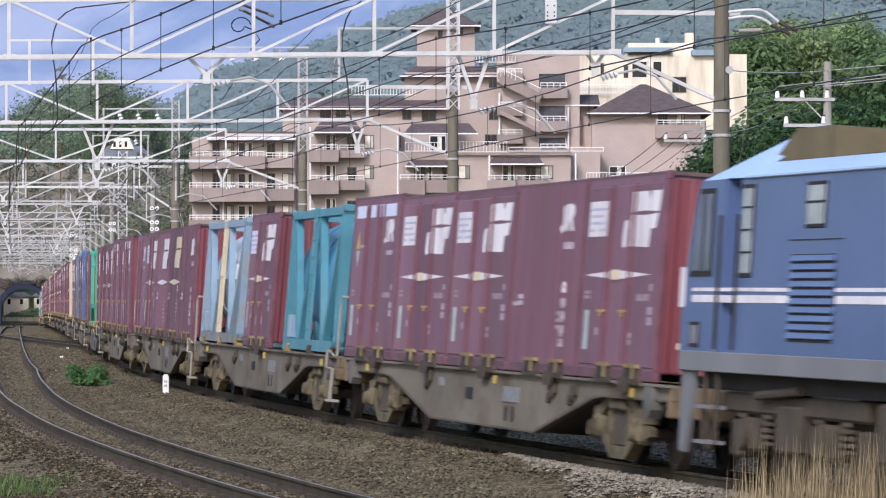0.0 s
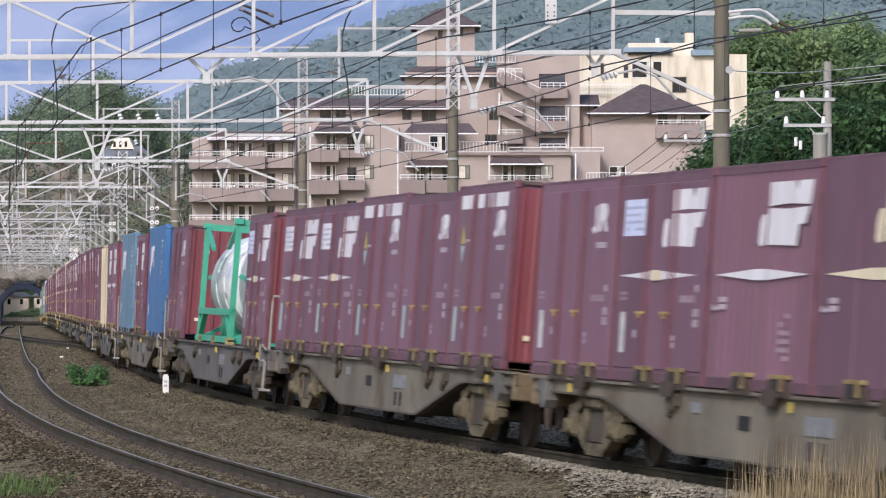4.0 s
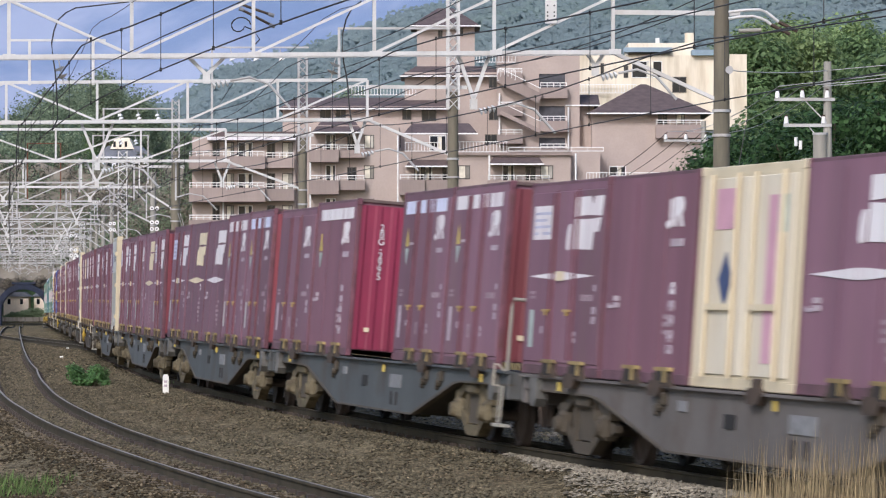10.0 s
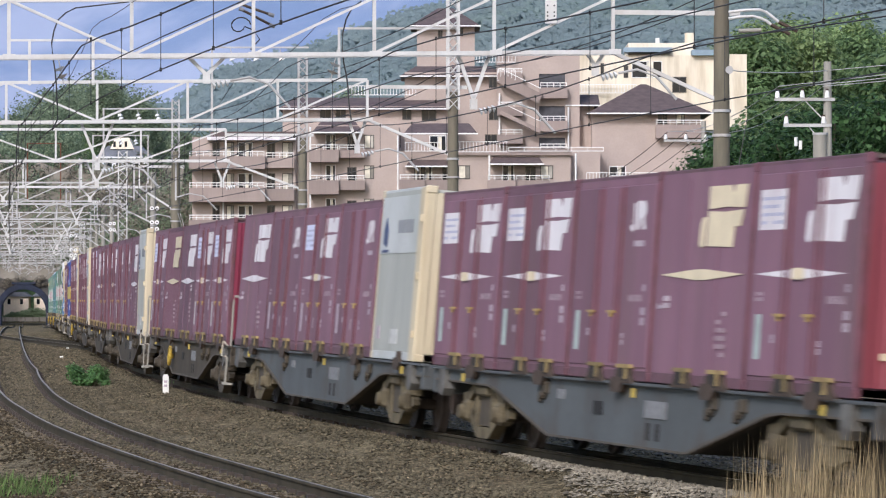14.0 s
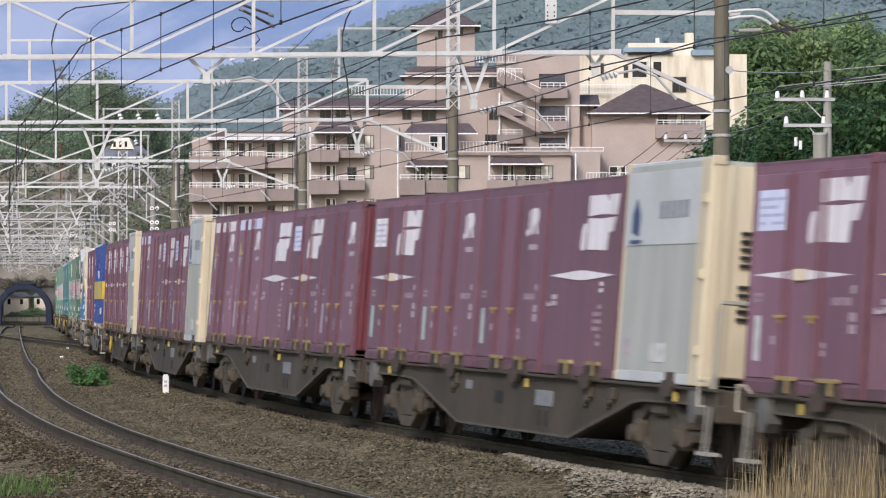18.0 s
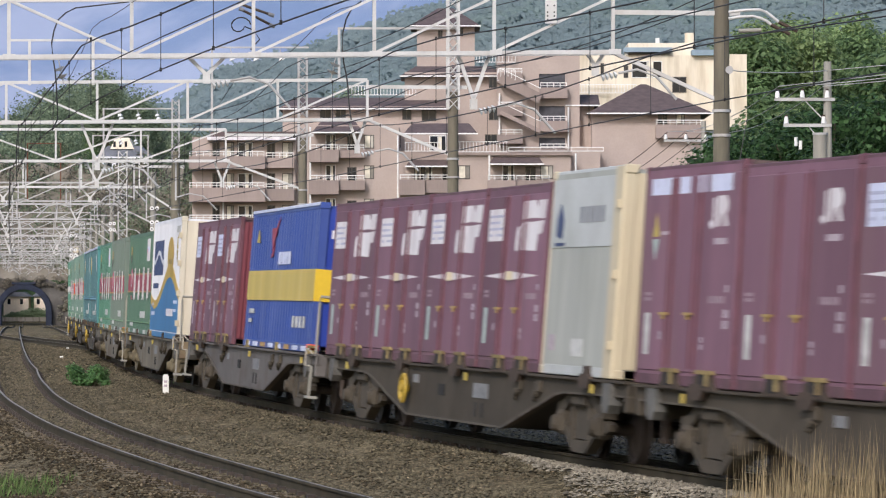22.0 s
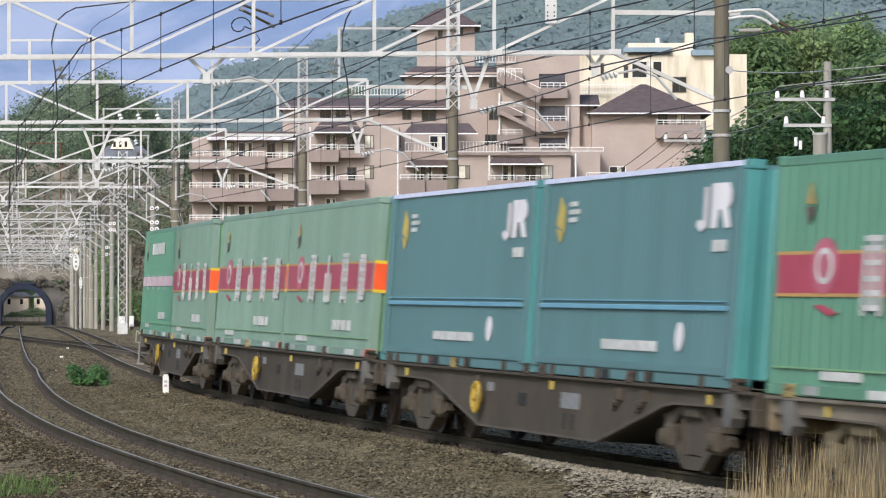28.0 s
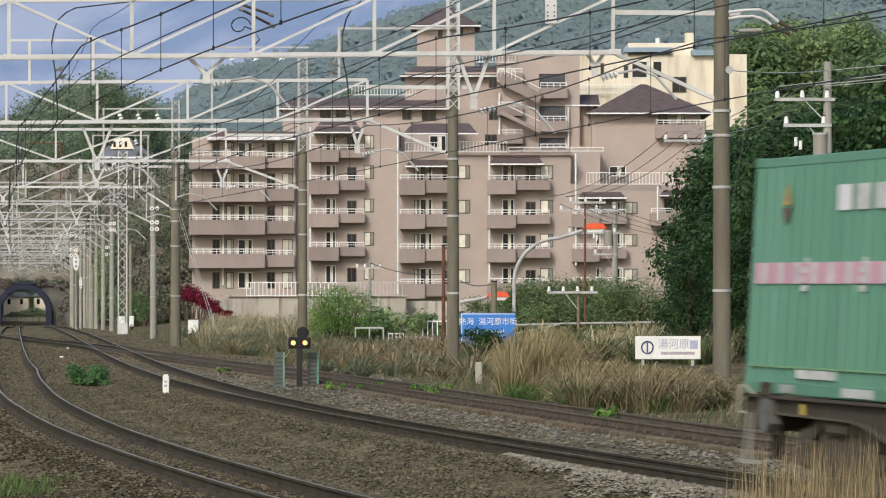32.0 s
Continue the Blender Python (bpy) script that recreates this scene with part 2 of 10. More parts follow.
def ground_material():
    m = mat_new("ground_earth", (0.134, 0.111, 0.066), 0.95, vary=0.4, scale=0.35, bump=1.0, bscale=9, stain=(0.095, 0.066, 0.038), stain_amt=0.6, sscale=0.12, spec=0.05)
    nt = m.node_tree
    N, L = nt.nodes, nt.links
    bsdf = N["Principled BSDF"]
    base = bsdf.inputs["Base Color"].links[0].from_socket
    geo = N.new("ShaderNodeNewGeometry")
    sep = N.new("ShaderNodeSeparateXYZ")
    L.new(geo.outputs["Position"], sep.inputs[0])

    def step(sock, a, b):
        r = N.new("ShaderNodeMapRange")
        r.interpolation_type = "SMOOTHSTEP"
        r.inputs[1].default_value, r.inputs[2].default_value = a, b
        L.new(sock, r.inputs[0])
        return r.outputs[0]

    def mix(f, a, b):
        x = N.new("ShaderNodeMix")
        x.data_type = "RGBA"
        L.new(f, x.inputs[0])
        L.new(a, x.inputs[6])
        if isinstance(b, tuple):
            x.inputs[7].default_value = (*b, 1)
        else:
            L.new(b, x.inputs[7])
        return x.outputs[2]

    def woods(sc, a, b):
        n = N.new("ShaderNodeTexNoise")
        n.inputs["Scale"].default_value, n.inputs["Detail"].default_value = sc, 8
        L.new(geo.outputs["Position"], n.inputs["Vector"])
        x = N.new("ShaderNodeMix")
        x.data_type = "RGBA"
        L.new(step(n.outputs[0], 0.35, 0.65), x.inputs[0])
        x.inputs[6].default_value, x.inputs[7].default_value = (*a, 1), (*b, 1)
        return x.outputs[2]
    vor = N.new("ShaderNodeTexVoronoi")
    vor.inputs["Scale"].default_value = 17.0
    L.new(geo.outputs["Position"], vor.inputs["Vector"])
    hs = N.new("ShaderNodeHueSaturation")
    L.new(base, hs.inputs["Color"])
    vs = N.new("ShaderNodeSeparateColor")
    L.new(vor.outputs["Color"], vs.inputs[0])
    vr = N.new("ShaderNodeMapRange")
    vr.inputs[3].default_value, vr.inputs[4].default_value = 0.35, 1.9
    L.new(vs.outputs[0], vr.inputs[0])
    L.new(vr.outputs[0], hs.inputs["Value"])
    base = hs.outputs[0]
    old = bsdf.inputs["Normal"].links[0].from_node
    vb = N.new("ShaderNodeBump")
    vb.invert = True
    vb.inputs["Strength"].default_value, vb.inputs["Distance"].default_value = 0.9, 0.04
    L.new(vor.outputs["Distance"], vb.inputs["Height"])
    L.new(old.outputs[0], vb.inputs["Normal"])
    L.new(vb.outputs[0], bsdf.inputs["Normal"])
    straw = woods(0.5, (0.10, 0.09, 0.04), (0.24, 0.19, 0.10))
    wood = woods(0.08, (0.03, 0.055, 0.022), (0.075, 0.11, 0.045))
    # distance haze is mixed into the hill and mountain colours
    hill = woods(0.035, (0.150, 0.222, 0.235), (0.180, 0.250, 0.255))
    mount_haze = woods(0.013, (0.165, 0.230, 0.360), (0.295, 0.345, 0.460))
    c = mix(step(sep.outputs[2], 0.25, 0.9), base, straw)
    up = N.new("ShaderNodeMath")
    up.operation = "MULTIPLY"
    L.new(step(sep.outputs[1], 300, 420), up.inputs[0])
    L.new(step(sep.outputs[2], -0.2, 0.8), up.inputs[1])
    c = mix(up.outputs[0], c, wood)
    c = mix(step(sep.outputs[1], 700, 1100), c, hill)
    c = mix(step(sep.outputs[1], 1560, 1640), c, mount_haze)
    L.new(c, bsdf.inputs["Base Color"])
    return m


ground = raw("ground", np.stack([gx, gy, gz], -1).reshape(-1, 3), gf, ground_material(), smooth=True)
tagged(ground, "brown stony track bed rising to wooded hills and mountains painted haze-blue", "ground", kind="structure")

# ---- tracks ----
M["under_clip"] = mat_new("clip_steel", (0.05, 0.038, 0.03), 0.8, vary=0.3, scale=5)
RAIL_OUT = [(-0.063, -0.153), (0.063, -0.153), (0.063, -0.142), (0.012, -0.122), (0.012, -0.040), (0.033, -0.030), (0.033, -0.006), (0.027, 0.0), (-0.027, 0.0), (-0.033, -0.006), (-0.033, -0.030), (-0.012, -0.040), (-0.012, -0.122), (-0.063, -0.142)]


def track(name, label, offs, s_from, s_to, cant_on, rail_mat, top_mat, sleeper_range, seed):
    t = tagged(new(name), label, "railway track", kind="structure")
    ss = np.arange(s_from, s_to + 0.1, 2.0)
    for side in (-0.5665, 0.5665):
        vs, fs, tv, tf = [], [], [], []
        for i, S in enumerate(ss):
            x, y, z, th, ct = along(S, offs(S))
            ct *= cant_on
            c, s = math.cos(th), math.sin(th)
            for u, w in RAIL_OUT:
                lat = side + u
                vs.append((x + c * lat, y + s * lat, z + w - lat * math.sin(ct)))
            for u in (-0.022, 0.022):
                lat = side + u
                tv.append((x + c * lat, y + s * lat, z + 0.002 - lat * math.sin(ct)))
            if i:
                n = len(RAIL_OUT)
                a, b = (i - 1) * n, i * n
                fs += [(a + k, a + (k + 1) % n, b + (k + 1) % n, b + k) for k in range(n)]
                tf.append((2 * i - 2, 2 * i - 1, 2 * i + 1, 2 * i))
        r = raw("rail", vs, fs, rail_mat, t)
        raw("running_surface", tv, tf, top_mat, r, "polished top of the rail")
    bm = bmesh.new()
    box(bm, -1.0, 1.0, -0.10, 0.10, -0.17, 0.0, bevel=0.02)
    me = bpy.data.meshes.new("sleeper")
    bm.to_mesh(me)
    bm.free()
    me.materials.append(M["sleeper"])
    rr = random.Random(seed)
    cv, cf = [], []
    for S in np.arange(sleeper_range[0], sleeper_range[1], 0.66):
        x, y, z, th, ct = along(S, offs(S))
        m = Matrix.Translation((x, y, z - 0.158)) @ Matrix.Rotation(th + rr.uniform(-0.01, 0.01), 4, "Z") @ Matrix.Rotation(ct * cant_on, 4, "Y")
        part("sleeper", me, None, t, m=m)
        for side in (-0.5665, 0.5665):
            for e in (-0.10, 0.10):
                b0 = len(cv)
                for dx in (-0.045, 0.045):
                    for dy in (-0.05, 0.05):
                        for dz in (0.0, 0.05):
                            cv.append(tuple(m @ Vector((side + e + dx, dy, dz))))
                cf += [(b0, b0 + 1, b0 + 3, b0 + 2), (b0 + 4, b0 + 6, b0 + 7, b0 + 5), (b0, b0 + 4, b0 + 5, b0 + 1), (b0 + 2, b0 + 3, b0 + 7, b0 + 6), (b0 + 1, b0 + 5, b0 + 7, b0 + 3)]
    tagged(raw("rail_clips", cv, cf, M["under_clip"], t), kind="stuff")
    return t


track("track_near", "curved main line with shiny rails on brown ballast", off_left, -540, 90, 0.6, M["rail"], M["rail_top"], (-95, 22), 1)
track("track_goods", "canted curved line that carries the goods train", lambda S: 0.0, -540, 540, 1.0, M["rail"], M["rail_top"], (-95, 22), 2)
track("track_siding", "rusty siding line beside the grassy bank", off_side, -128, 60, 0.4, M["rail_rust"], M["rail_rust"], (-95, 8), 3)
track("track_crossover", "crossover between the two main lines", lambda S: np.interp(S, CROSS_S, CROSS_O), -178, -100, 0.0, M["rail"], M["rail_top"], (-178, -178), 4)


# ---- poles and portals over the tracks ----
def truss(name, y, x_right, n_panels, x_pole, zb=7.18, deep=1.15, step=2.55, mat="white_steel", grp="track portals", simple=False, rise=0.0, turned=(), arm_z=None):
    """A white lattice beam across the tracks on a pole at its right end and a column at its left."""
    S = float(s_at(y))
    _, _, gz0, th, _ = along(S)
    turn = Matrix.Translation((x_right, y, 0)) @ Matrix.Rotation(th, 4, "Z")
    t = thing(name, "white steel lattice portal beam carrying the overhead wires", "portal beam", grp, m=turn)
    w = 0.09
    L = n_panels * step
    mt = M[mat]
    low = lambda x: zb + rise * x
    zt = zb + deep
    part("bottom_chord", bar(bar(bmesh.new(), (-L, -0.2, low(-L)), (0, -0.2, zb), w + 0.03, w), (-L, 0.2, low(-L)), (0, 0.2, zb), w, w), mt, t)
    part("top_chord", bar(bmesh.new(), (-L, 0, low(-L) + deep), (0, 0, zt), w, w), mt, t)
    for k in range(n_panels + 1):
        xk = -k * step
        if not simple or k % 2 == 0:
            part("upright", bar(bmesh.new(), (xk, 0, low(xk)), (xk, 0, low(xk) + deep), 0.07, 0.09), mt, t)
            part("gusset", B((xk - 0.13, xk + 0.13, -0.262, -0.247, low(xk) - 0.05, low(xk) + 0.06)), mt, t)
        if k < n_panels:
            xn = xk - step
            ends = ((xk, low(xk) + 0.03), (xn, low(xn) + deep)) if k in turned else ((xk, low(xk) + deep), (xn, low(xn) + 0.03))
            bm = bmesh.new()
            for dy in (-0.045, 0.045):
                bar(bm, (ends[0][0], dy, ends[0][1]), (ends[1][0], dy, ends[1][1]), 0.02, 0.055)
            part("diagonal", bm, mt, t)
    xp = x_pole
    za = arm_z or zt - 0.2
    part("arm", bar(bmesh.new(), (0, 0, za), (xp + 0.4, 0, za), 0.08, 0.1), mt, t)
    part("brace", bar(bmesh.new(), (0, 0, zb), (xp, 0, zb - 1.03), 0.08, 0.08), mt, t)
    part("column", rod(bmesh.new(), (-L + 0.2, 0, gz0 - 0.6), (-L + 0.2, 0, low(-L) + deep + 0.6), 0.16, 12), M["pole_brown"], t)
    return t, turn


def lattice_mast(parent, x, z0, z1, w, mat):
    for sx in (-1, 1):
        for sy in (-1, 1):
            part("mast_leg", bar(bmesh.new(), (x + sx * w / 2, sy * w / 2, z0), (x + sx * w / 2, sy * w / 2, z1), 0.06, 0.06), mat, parent)
    n = max(2, int((z1 - z0) / w))
    h = (z1 - z0) / n
    for sy in (-1, 1):
        for ph in (-1, 1):
            pts = [(x + ph * (1 if k % 2 else -1) * w / 2, sy * w / 2, z0 + k * h) for k in range(n + 1)]
            part("mast_lacing", tube(bmesh.new(), pts, 0.02, 4), mat, parent)


def hanger(t, x, zb, drop, spread):
    """A V-shaped bracket under the beam with its insulators and steady arm."""
    mt = M["white_steel"]
    v = part("hanger", bar(bar(bmesh.new(), (x - spread, 0, zb), (x + 0.02, 0, zb - drop), 0.075, 0.06), (x + spread, 0, zb), (x - 0.02, 0, zb - drop), 0.075, 0.06), mt, t)
    part("hanger_plate", B((x - 0.075, x + 0.075, -0.05, 0.05, zb - drop - 0.16, zb - drop + 0.06)), mt, v)
    bm = bmesh.new()
    for k in range(4):
        rod(bm, (x + 0.14 + k * 0.09, 0, zb - drop - 0.2 + 0.02 * k), (x + 0.19 + k * 0.09, 0, zb - drop - 0.18 + 0.02 * k), 0.085, 10, 0.04)
    part("insulator", bm, M["insul"], t)
    pts = [(x + 0.5, 0, zb - drop - 0.1), (x + 0.9, 0, zb - drop - 0.02), (x + 1.3, 0, zb - drop - 0.15), (x + 1.75, 0, zb - drop - 0.65)]
    part("steady_arm", tube(bmesh.new(), pts, 0.03), M["grey_steel"], t)


def track_x(y, offs):
    S = float(s_at(y))
    return float(along(S, offs(S))[0])


FAR_PORTALS = []
HANGERS = {0: [(-5.13, 0.42, 0.40), (0.58, 1.02, 0.34), (3.22, 0.33, 0.19)], 1: [(-9.85, 1.20, 0.46), (-2.44, 0.80, 0.24)], 2: [(-8.03, 0.80, 0.30), (-12.6, 0.8, 0.4)]}
PORTALS = [(90.3, 3.6, 6, 2.35), (121.0, -2.15, 7, 2.45), (155.0, -7.9, 6, 2.8), (188.0, -13.4, 5, 1.6), (228.0, -17.6, 5, 2.1), (270.0, -21.9, 5, 1.6), (305.0, -25.2, 5, 1.5), (340.0, -28.6, 5, 1.5), (375.0, -32.0, 5, 1.5), (410.0, -35.4, 5, 1.5), (445.0, -38.9, 5, 1.5), (480.0, -42.3, 5, 1.5), (515.0, -45.8, 5, 1.5), (550.0, -49.2, 5, 1.5), (572.0, -51.3, 5, 1.5), (590.0, -53.0, 5, 1.5)]
# height of the beam at its right end, its slope, its depth, its panels' length, and the panels braced the other way
BEAMS = {0: (7.276, 0.0168, 1.19, 2.55, (4,)), 1: (7.16, 0.0137, 1.13, 2.55, (3,)), 2: (7.10, 0.004, 1.15, 3.08, (2,)), 3: (7.02, 0.0, 1.12, 2.55, (3,))}
for i, (py_, xr, n_, xp) in enumerate(PORTALS):
    zb_, rise_, deep_, step_, turned_ = BEAMS.get(i, (7.18, 0.0, 1.15, 2.55, (n_ - 1,)))
    t_, turn_ = truss("portal_beam", py_, xr, n_, xp, zb_, deep_, step_, "white_steel" if i < 4 else "grey_steel", simple=i > 6, rise=rise_, turned=turned_, arm_z=8.13 if i == 0 else None)
    offs_list = (off_left, lambda S: 0.0, off_side) if i < 3 else (off_left, lambda S: 0.0)
    if i < 9:
        inv = turn_.inverted()
        for tx, drop, wide in HANGERS.get(i) or [(track_x(py_, of) - 0.3, (0.5, 0.95, 0.9)[i % 3], 0.42) for of in offs_list]:
            hx = (inv @ Vector((tx, py_, 0))).x
            hanger(t_, hx, zb_ + rise_ * hx, drop, wide)
    if 1 < i:
        FAR_PORTALS.append((t_, turn_, py_))
    pm = turn_ @ Matrix.Translation((xp, 0, 0))
    gz_ = float(ground_z(pm.translation.x, py_)) - 0.3
    if i == 5:
        p_ = thing("lattice_tower", "white steel lattice tower with crossed bracing", "lattice tower", m=pm)
        lattice_mast(p_, 0, gz_ + 1.0, 11.5, 0.54, M["white_steel"])
        part("tower_foot", B((-0.31, 0.31, -0.31, 0.31, gz_, gz_ + 1.0)), M["white_steel"], p_)
    else:
        brown = i in (0, 1, 2, 3)
        p_ = thing("line_pole", "brown weathered concrete line pole with steel bands" if brown else "grey concrete line pole", "line pole", "line poles", m=pm)
        topz = (8.55, 7.95, 7.95, 8.6)[i] if i < 4 else 8.9
        r_ = 0.18 if i == 0 else (0.21 if i == 3 else 0.165)
        part("shaft", rod(bmesh.new(), (0, 0, gz_), (0, 0, topz), r_ * 1.1, 20, r_ * 0.9), M["pole_brown" if brown else "pole_grey"], p_, smooth=False)
        for zr in (2.2, 4.4, 5.5, 6.02):
            part("band", rod(bmesh.new(), (0, 0, zr), (0, 0, zr + 0.06), r_ * 1.12, 20), M["grey_steel"], p_)
        if i in (1, 2, 3):
            lattice_mast(p_, 0, topz - 0.5, 11.6 if i == 1 else 10.9, 0.3, M["white_steel" if i == 1 else "grey_steel"])


# ---- overhead wires ----
def wire_line(name, label, offs, z, s_from, s_to, r=0.011, sag=0.0, spans=()):
    bm = bmesh.new()
    pts = []
    for S in np.arange(s_from, s_to + 0.1, 4.0):
        x, y, g, th, ct = along(S, offs(S))
        d = 0.0
        if sag:
            u = (y % 34.0) / 34.0
            d = sag * 4 * u * (1 - u)
        pts.append((x, y, z + float(g) * 0.5 - d))
    tube(bm, pts, r, 5)
    return tagged(part(name, bm, M["wire"]), label, "overhead wire", "overhead wires")


for nm, of in (("near", off_left), ("goods", lambda S: 0.0), ("siding", off_side)):
    a_, b_ = (-128, 50) if nm == "siding" else (-500, 50)
    wire_line("contact_wire", "dark copper contact wire over the rails", of, 5.1, a_, b_, 0.010)
    wire_line("messenger_wire", "dark messenger wire with droppers above the contact wire", of, 6.15, a_, b_, 0.012, sag=0.35)


for nm, of in (("near", off_left), ("goods", lambda S: 0.0)):
    wire_line("auxiliary_wire", "thin auxiliary wire under the messenger wire", of, 5.62, -500, 50, 0.008, sag=0.10)
for o_, z_ in ((-8.6, 8.75), (-6.6, 7.75), (-2.4, 8.6), (2.3, 7.7), (3.2, 8.9)):
    wire_line("feeder_wire", "thin dark wire strung along the portals", lambda S: o_, z_, -330, 45, 0.009, sag=0.45)


def portal_clutter(t, inv, y, rr, seed_mat):
    """Drop posts, steady tubes, loops and insulators that hang about a far portal."""
    S = float(s_at(y))
    for o in (off_left(S) - 1.6, off_left(S) + 0.3, -1.4, 0.4, 2.0):
        p = inv @ Vector((float(along(S, o)[0]), y, 0))
        x = p.x + rr.uniform(-0.3, 0.3)
        z = rr.uniform(5.5, 6.4)
        part("drop_post", bar(bmesh.new(), (x, 0.05, z), (x, 0.05, 7.2), 0.06, 0.06), M[seed_mat], t)
        k = rr.choice((-1, 1))
        part("steady_tube", tube(bmesh.new(), [(x, 0, z + 0.1), (x + k * 0.5, 0, z + 0.25), (x + k * 1.0, 0, z + 0.15), (x + k * 1.5, 0, z - 0.35)], 0.028, 6), M[seed_mat], t)
        bm = bmesh.new()
        for j in range(3):
            rod(bm, (x + k * 0.2 + 0.03 * j, 0, 7.05 - 0.1 * j), (x + k * 0.2 + 0.03 * j, 0, 7.0 - 0.1 * j), 0.09, 9, 0.04)
        part("insulator", bm, M["insul"], t)
        if rr.random() < 0.6:
            part("loop_wire", tube(bmesh.new(), [(x + 0.35 * math.cos(a) * k, 0.1, 6.7 + 0.3 * math.sin(a)) for a in (math.pi * 1.6 * j / 8 for j in range(9))], 0.014, 5), M["wire"], t)


rr = random.Random(77)
for t_, turn_, y_ in FAR_PORTALS:
    portal_clutter(t_, turn_.inverted(), y_, rr, "grey_steel")


# ---- the train ----
PERIOD = 20.21
FRONT0 = 225.06
FRONT_SHIFT = [0.3, 0.3, 0.7, 0.4, 0.3, 0.3, 0.2, 0.1, 0.4, 0.55, 0.5, 0.6, 0.3, 0.4, 0.4, 0.7, 0.4, -0.6, -0.5, -0.3, -0.08, 0.03]


def ride(s, half):
    """Pose on the goods track of a vehicle whose middle is at s, carried at two points half metres off: x forward, y left, z up."""
    xa, ya, za, _, ca = along(s + half)
    xb, yb, zb, _, cb = along(s - half)
    f = Vector((xa - xb, ya - yb, float(za - zb))).normalized()
    side = Vector((0, 0, 1)).cross(f).normalized()
    up = f.cross(side)
    m = Matrix((f, side, up)).transposed().to_4x4()
    m.translation = ((xa + xb) / 2, (ya + yb) / 2, float(za + zb) / 2)
    return m @ Matrix.Rotation(-0.5 * (ca + cb), 4, "X")


RIDERS = []          # thing, place of its vehicle along the train, half of the wheelbase, its place on the vehicle
PURPLE = (0.175, 0.094, 0.127)
M["purple"] = mat_new("box_plum", PURPLE, 0.6, spec=0.22, vary=0.14, scale=1.3, rnd=0.2, stain=(0.155, 0.098, 0.105), stain_amt=0.6, sscale=1.4, streak=True, bump=0.05, bscale=6)
# ends redder than the sides: paint and the fall of light share this colour
M["box_crimson"] = mat_new("box_crimson", (0.225, 0.022, 0.058), 0.5, vary=0.15, scale=1.5, stain=(0.14, 0.045, 0.04), stain_amt=0.4, sscale=1.2, streak=True)
M["plum_red"] = mat_new("box_red", (0.195, 0.042, 0.055), 0.55, vary=0.15, scale=1.5, rnd=0.25, stain=(0.14, 0.045, 0.04), stain_amt=0.5, sscale=1.2, streak=True)
M["plum_deep"] = mat_new("box_deep_plum", (0.160, 0.078, 0.104), 0.6, spec=0.22, vary=0.14, scale=1.3, rnd=0.15, stain=(0.13, 0.075, 0.08), stain_amt=0.6, sscale=1.4, streak=True, bump=0.05, bscale=6)
M["seam_red"] = mat_new("seam_red", (0.135, 0.05, 0.068), 0.6, vary=0.3, scale=4, stain=(0.10, 0.04, 0.03), stain_amt=0.6, sscale=3)
M["rail_plum"] = mat_new("rail_plum", (0.115, 0.055, 0.072), 0.65, vary=0.3, scale=2.5, stain=(0.07, 0.045, 0.035), stain_amt=0.6, sscale=2)
M["roof_dirty"] = mat_new("box_roof", (0.11, 0.075, 0.07), 0.8, vary=0.3, scale=2)
M["mark_white"] = mat_new("mark_white", (0.68, 0.665, 0.68), 0.6, vary=0.1, scale=3, stain=(0.40, 0.31, 0.34), stain_amt=0.6, sscale=5, streak=True)
M["mark_cream"] = mat_new("mark_cream", (0.66, 0.58, 0.40), 0.6, vary=0.1, scale=3)
M["label_dark"] = mat_new("label_dark", (0.20, 0.21, 0.23), 0.6, vary=0.3, scale=9)
M["label_ink"] = mat_new("label_ink", (0.36, 0.38, 0.52), 0.6, vary=0.2, scale=6)
M["mark_blue"] = mat_new("mark_pale_blue", (0.58, 0.62, 0.78), 0.5, vary=0.12, scale=8)
M["mark_grey"] = mat_new("mark_grey", (0.40, 0.34, 0.38), 0.7, vary=0.2, scale=8)
M["mark_dim"] = mat_new("mark_dim", (0.31, 0.235, 0.265), 0.7, vary=0.3, scale=9)
M["mark_yellow"] = mat_new("mark_yellow", (0.46, 0.36, 0.08), 0.6, vary=0.15, scale=5)
M["mark_green"] = mat_new("mark_green", (0.36, 0.45, 0.42), 0.6, vary=0.15, scale=5)
M["latch"] = mat_new("latch_brass", (0.42, 0.30, 0.10), 0.5, 0.3, vary=0.3, scale=9)
M["cream_box"] = mat_new("box_cream", (0.57, 0.50, 0.345), 0.5, vary=0.08, scale=1.5, stain=(0.36, 0.27, 0.15), stain_amt=0.5, sscale=1.8, streak=True)
M["end_cream"] = mat_new("end_cream", (0.62, 0.57, 0.45), 0.5, vary=0.08, scale=1.5, stain=(0.45, 0.36, 0.22), stain_amt=0.45, sscale=1.8, streak=True)
M["white_box"] = mat_new("box_pale_grey", (0.47, 0.495, 0.49), 0.5, vary=0.1, scale=1.2, stain=(0.33, 0.36, 0.33), stain_amt=0.6, sscale=1.0)
M["white_low"] = mat_new("box_dirty_grey", (0.365, 0.38, 0.345), 0.6, vary=0.14, scale=1.2, stain=(0.24, 0.25, 0.21), stain_amt=0.75, sscale=1.6, streak=True)
M["mark_pale"] = mat_new("mark_pale", (0.50, 0.51, 0.49), 0.6, vary=0.25, scale=7)
M["mark_shade"] = mat_new("mark_shade", (0.30, 0.31, 0.30), 0.6, vary=0.25, scale=7)
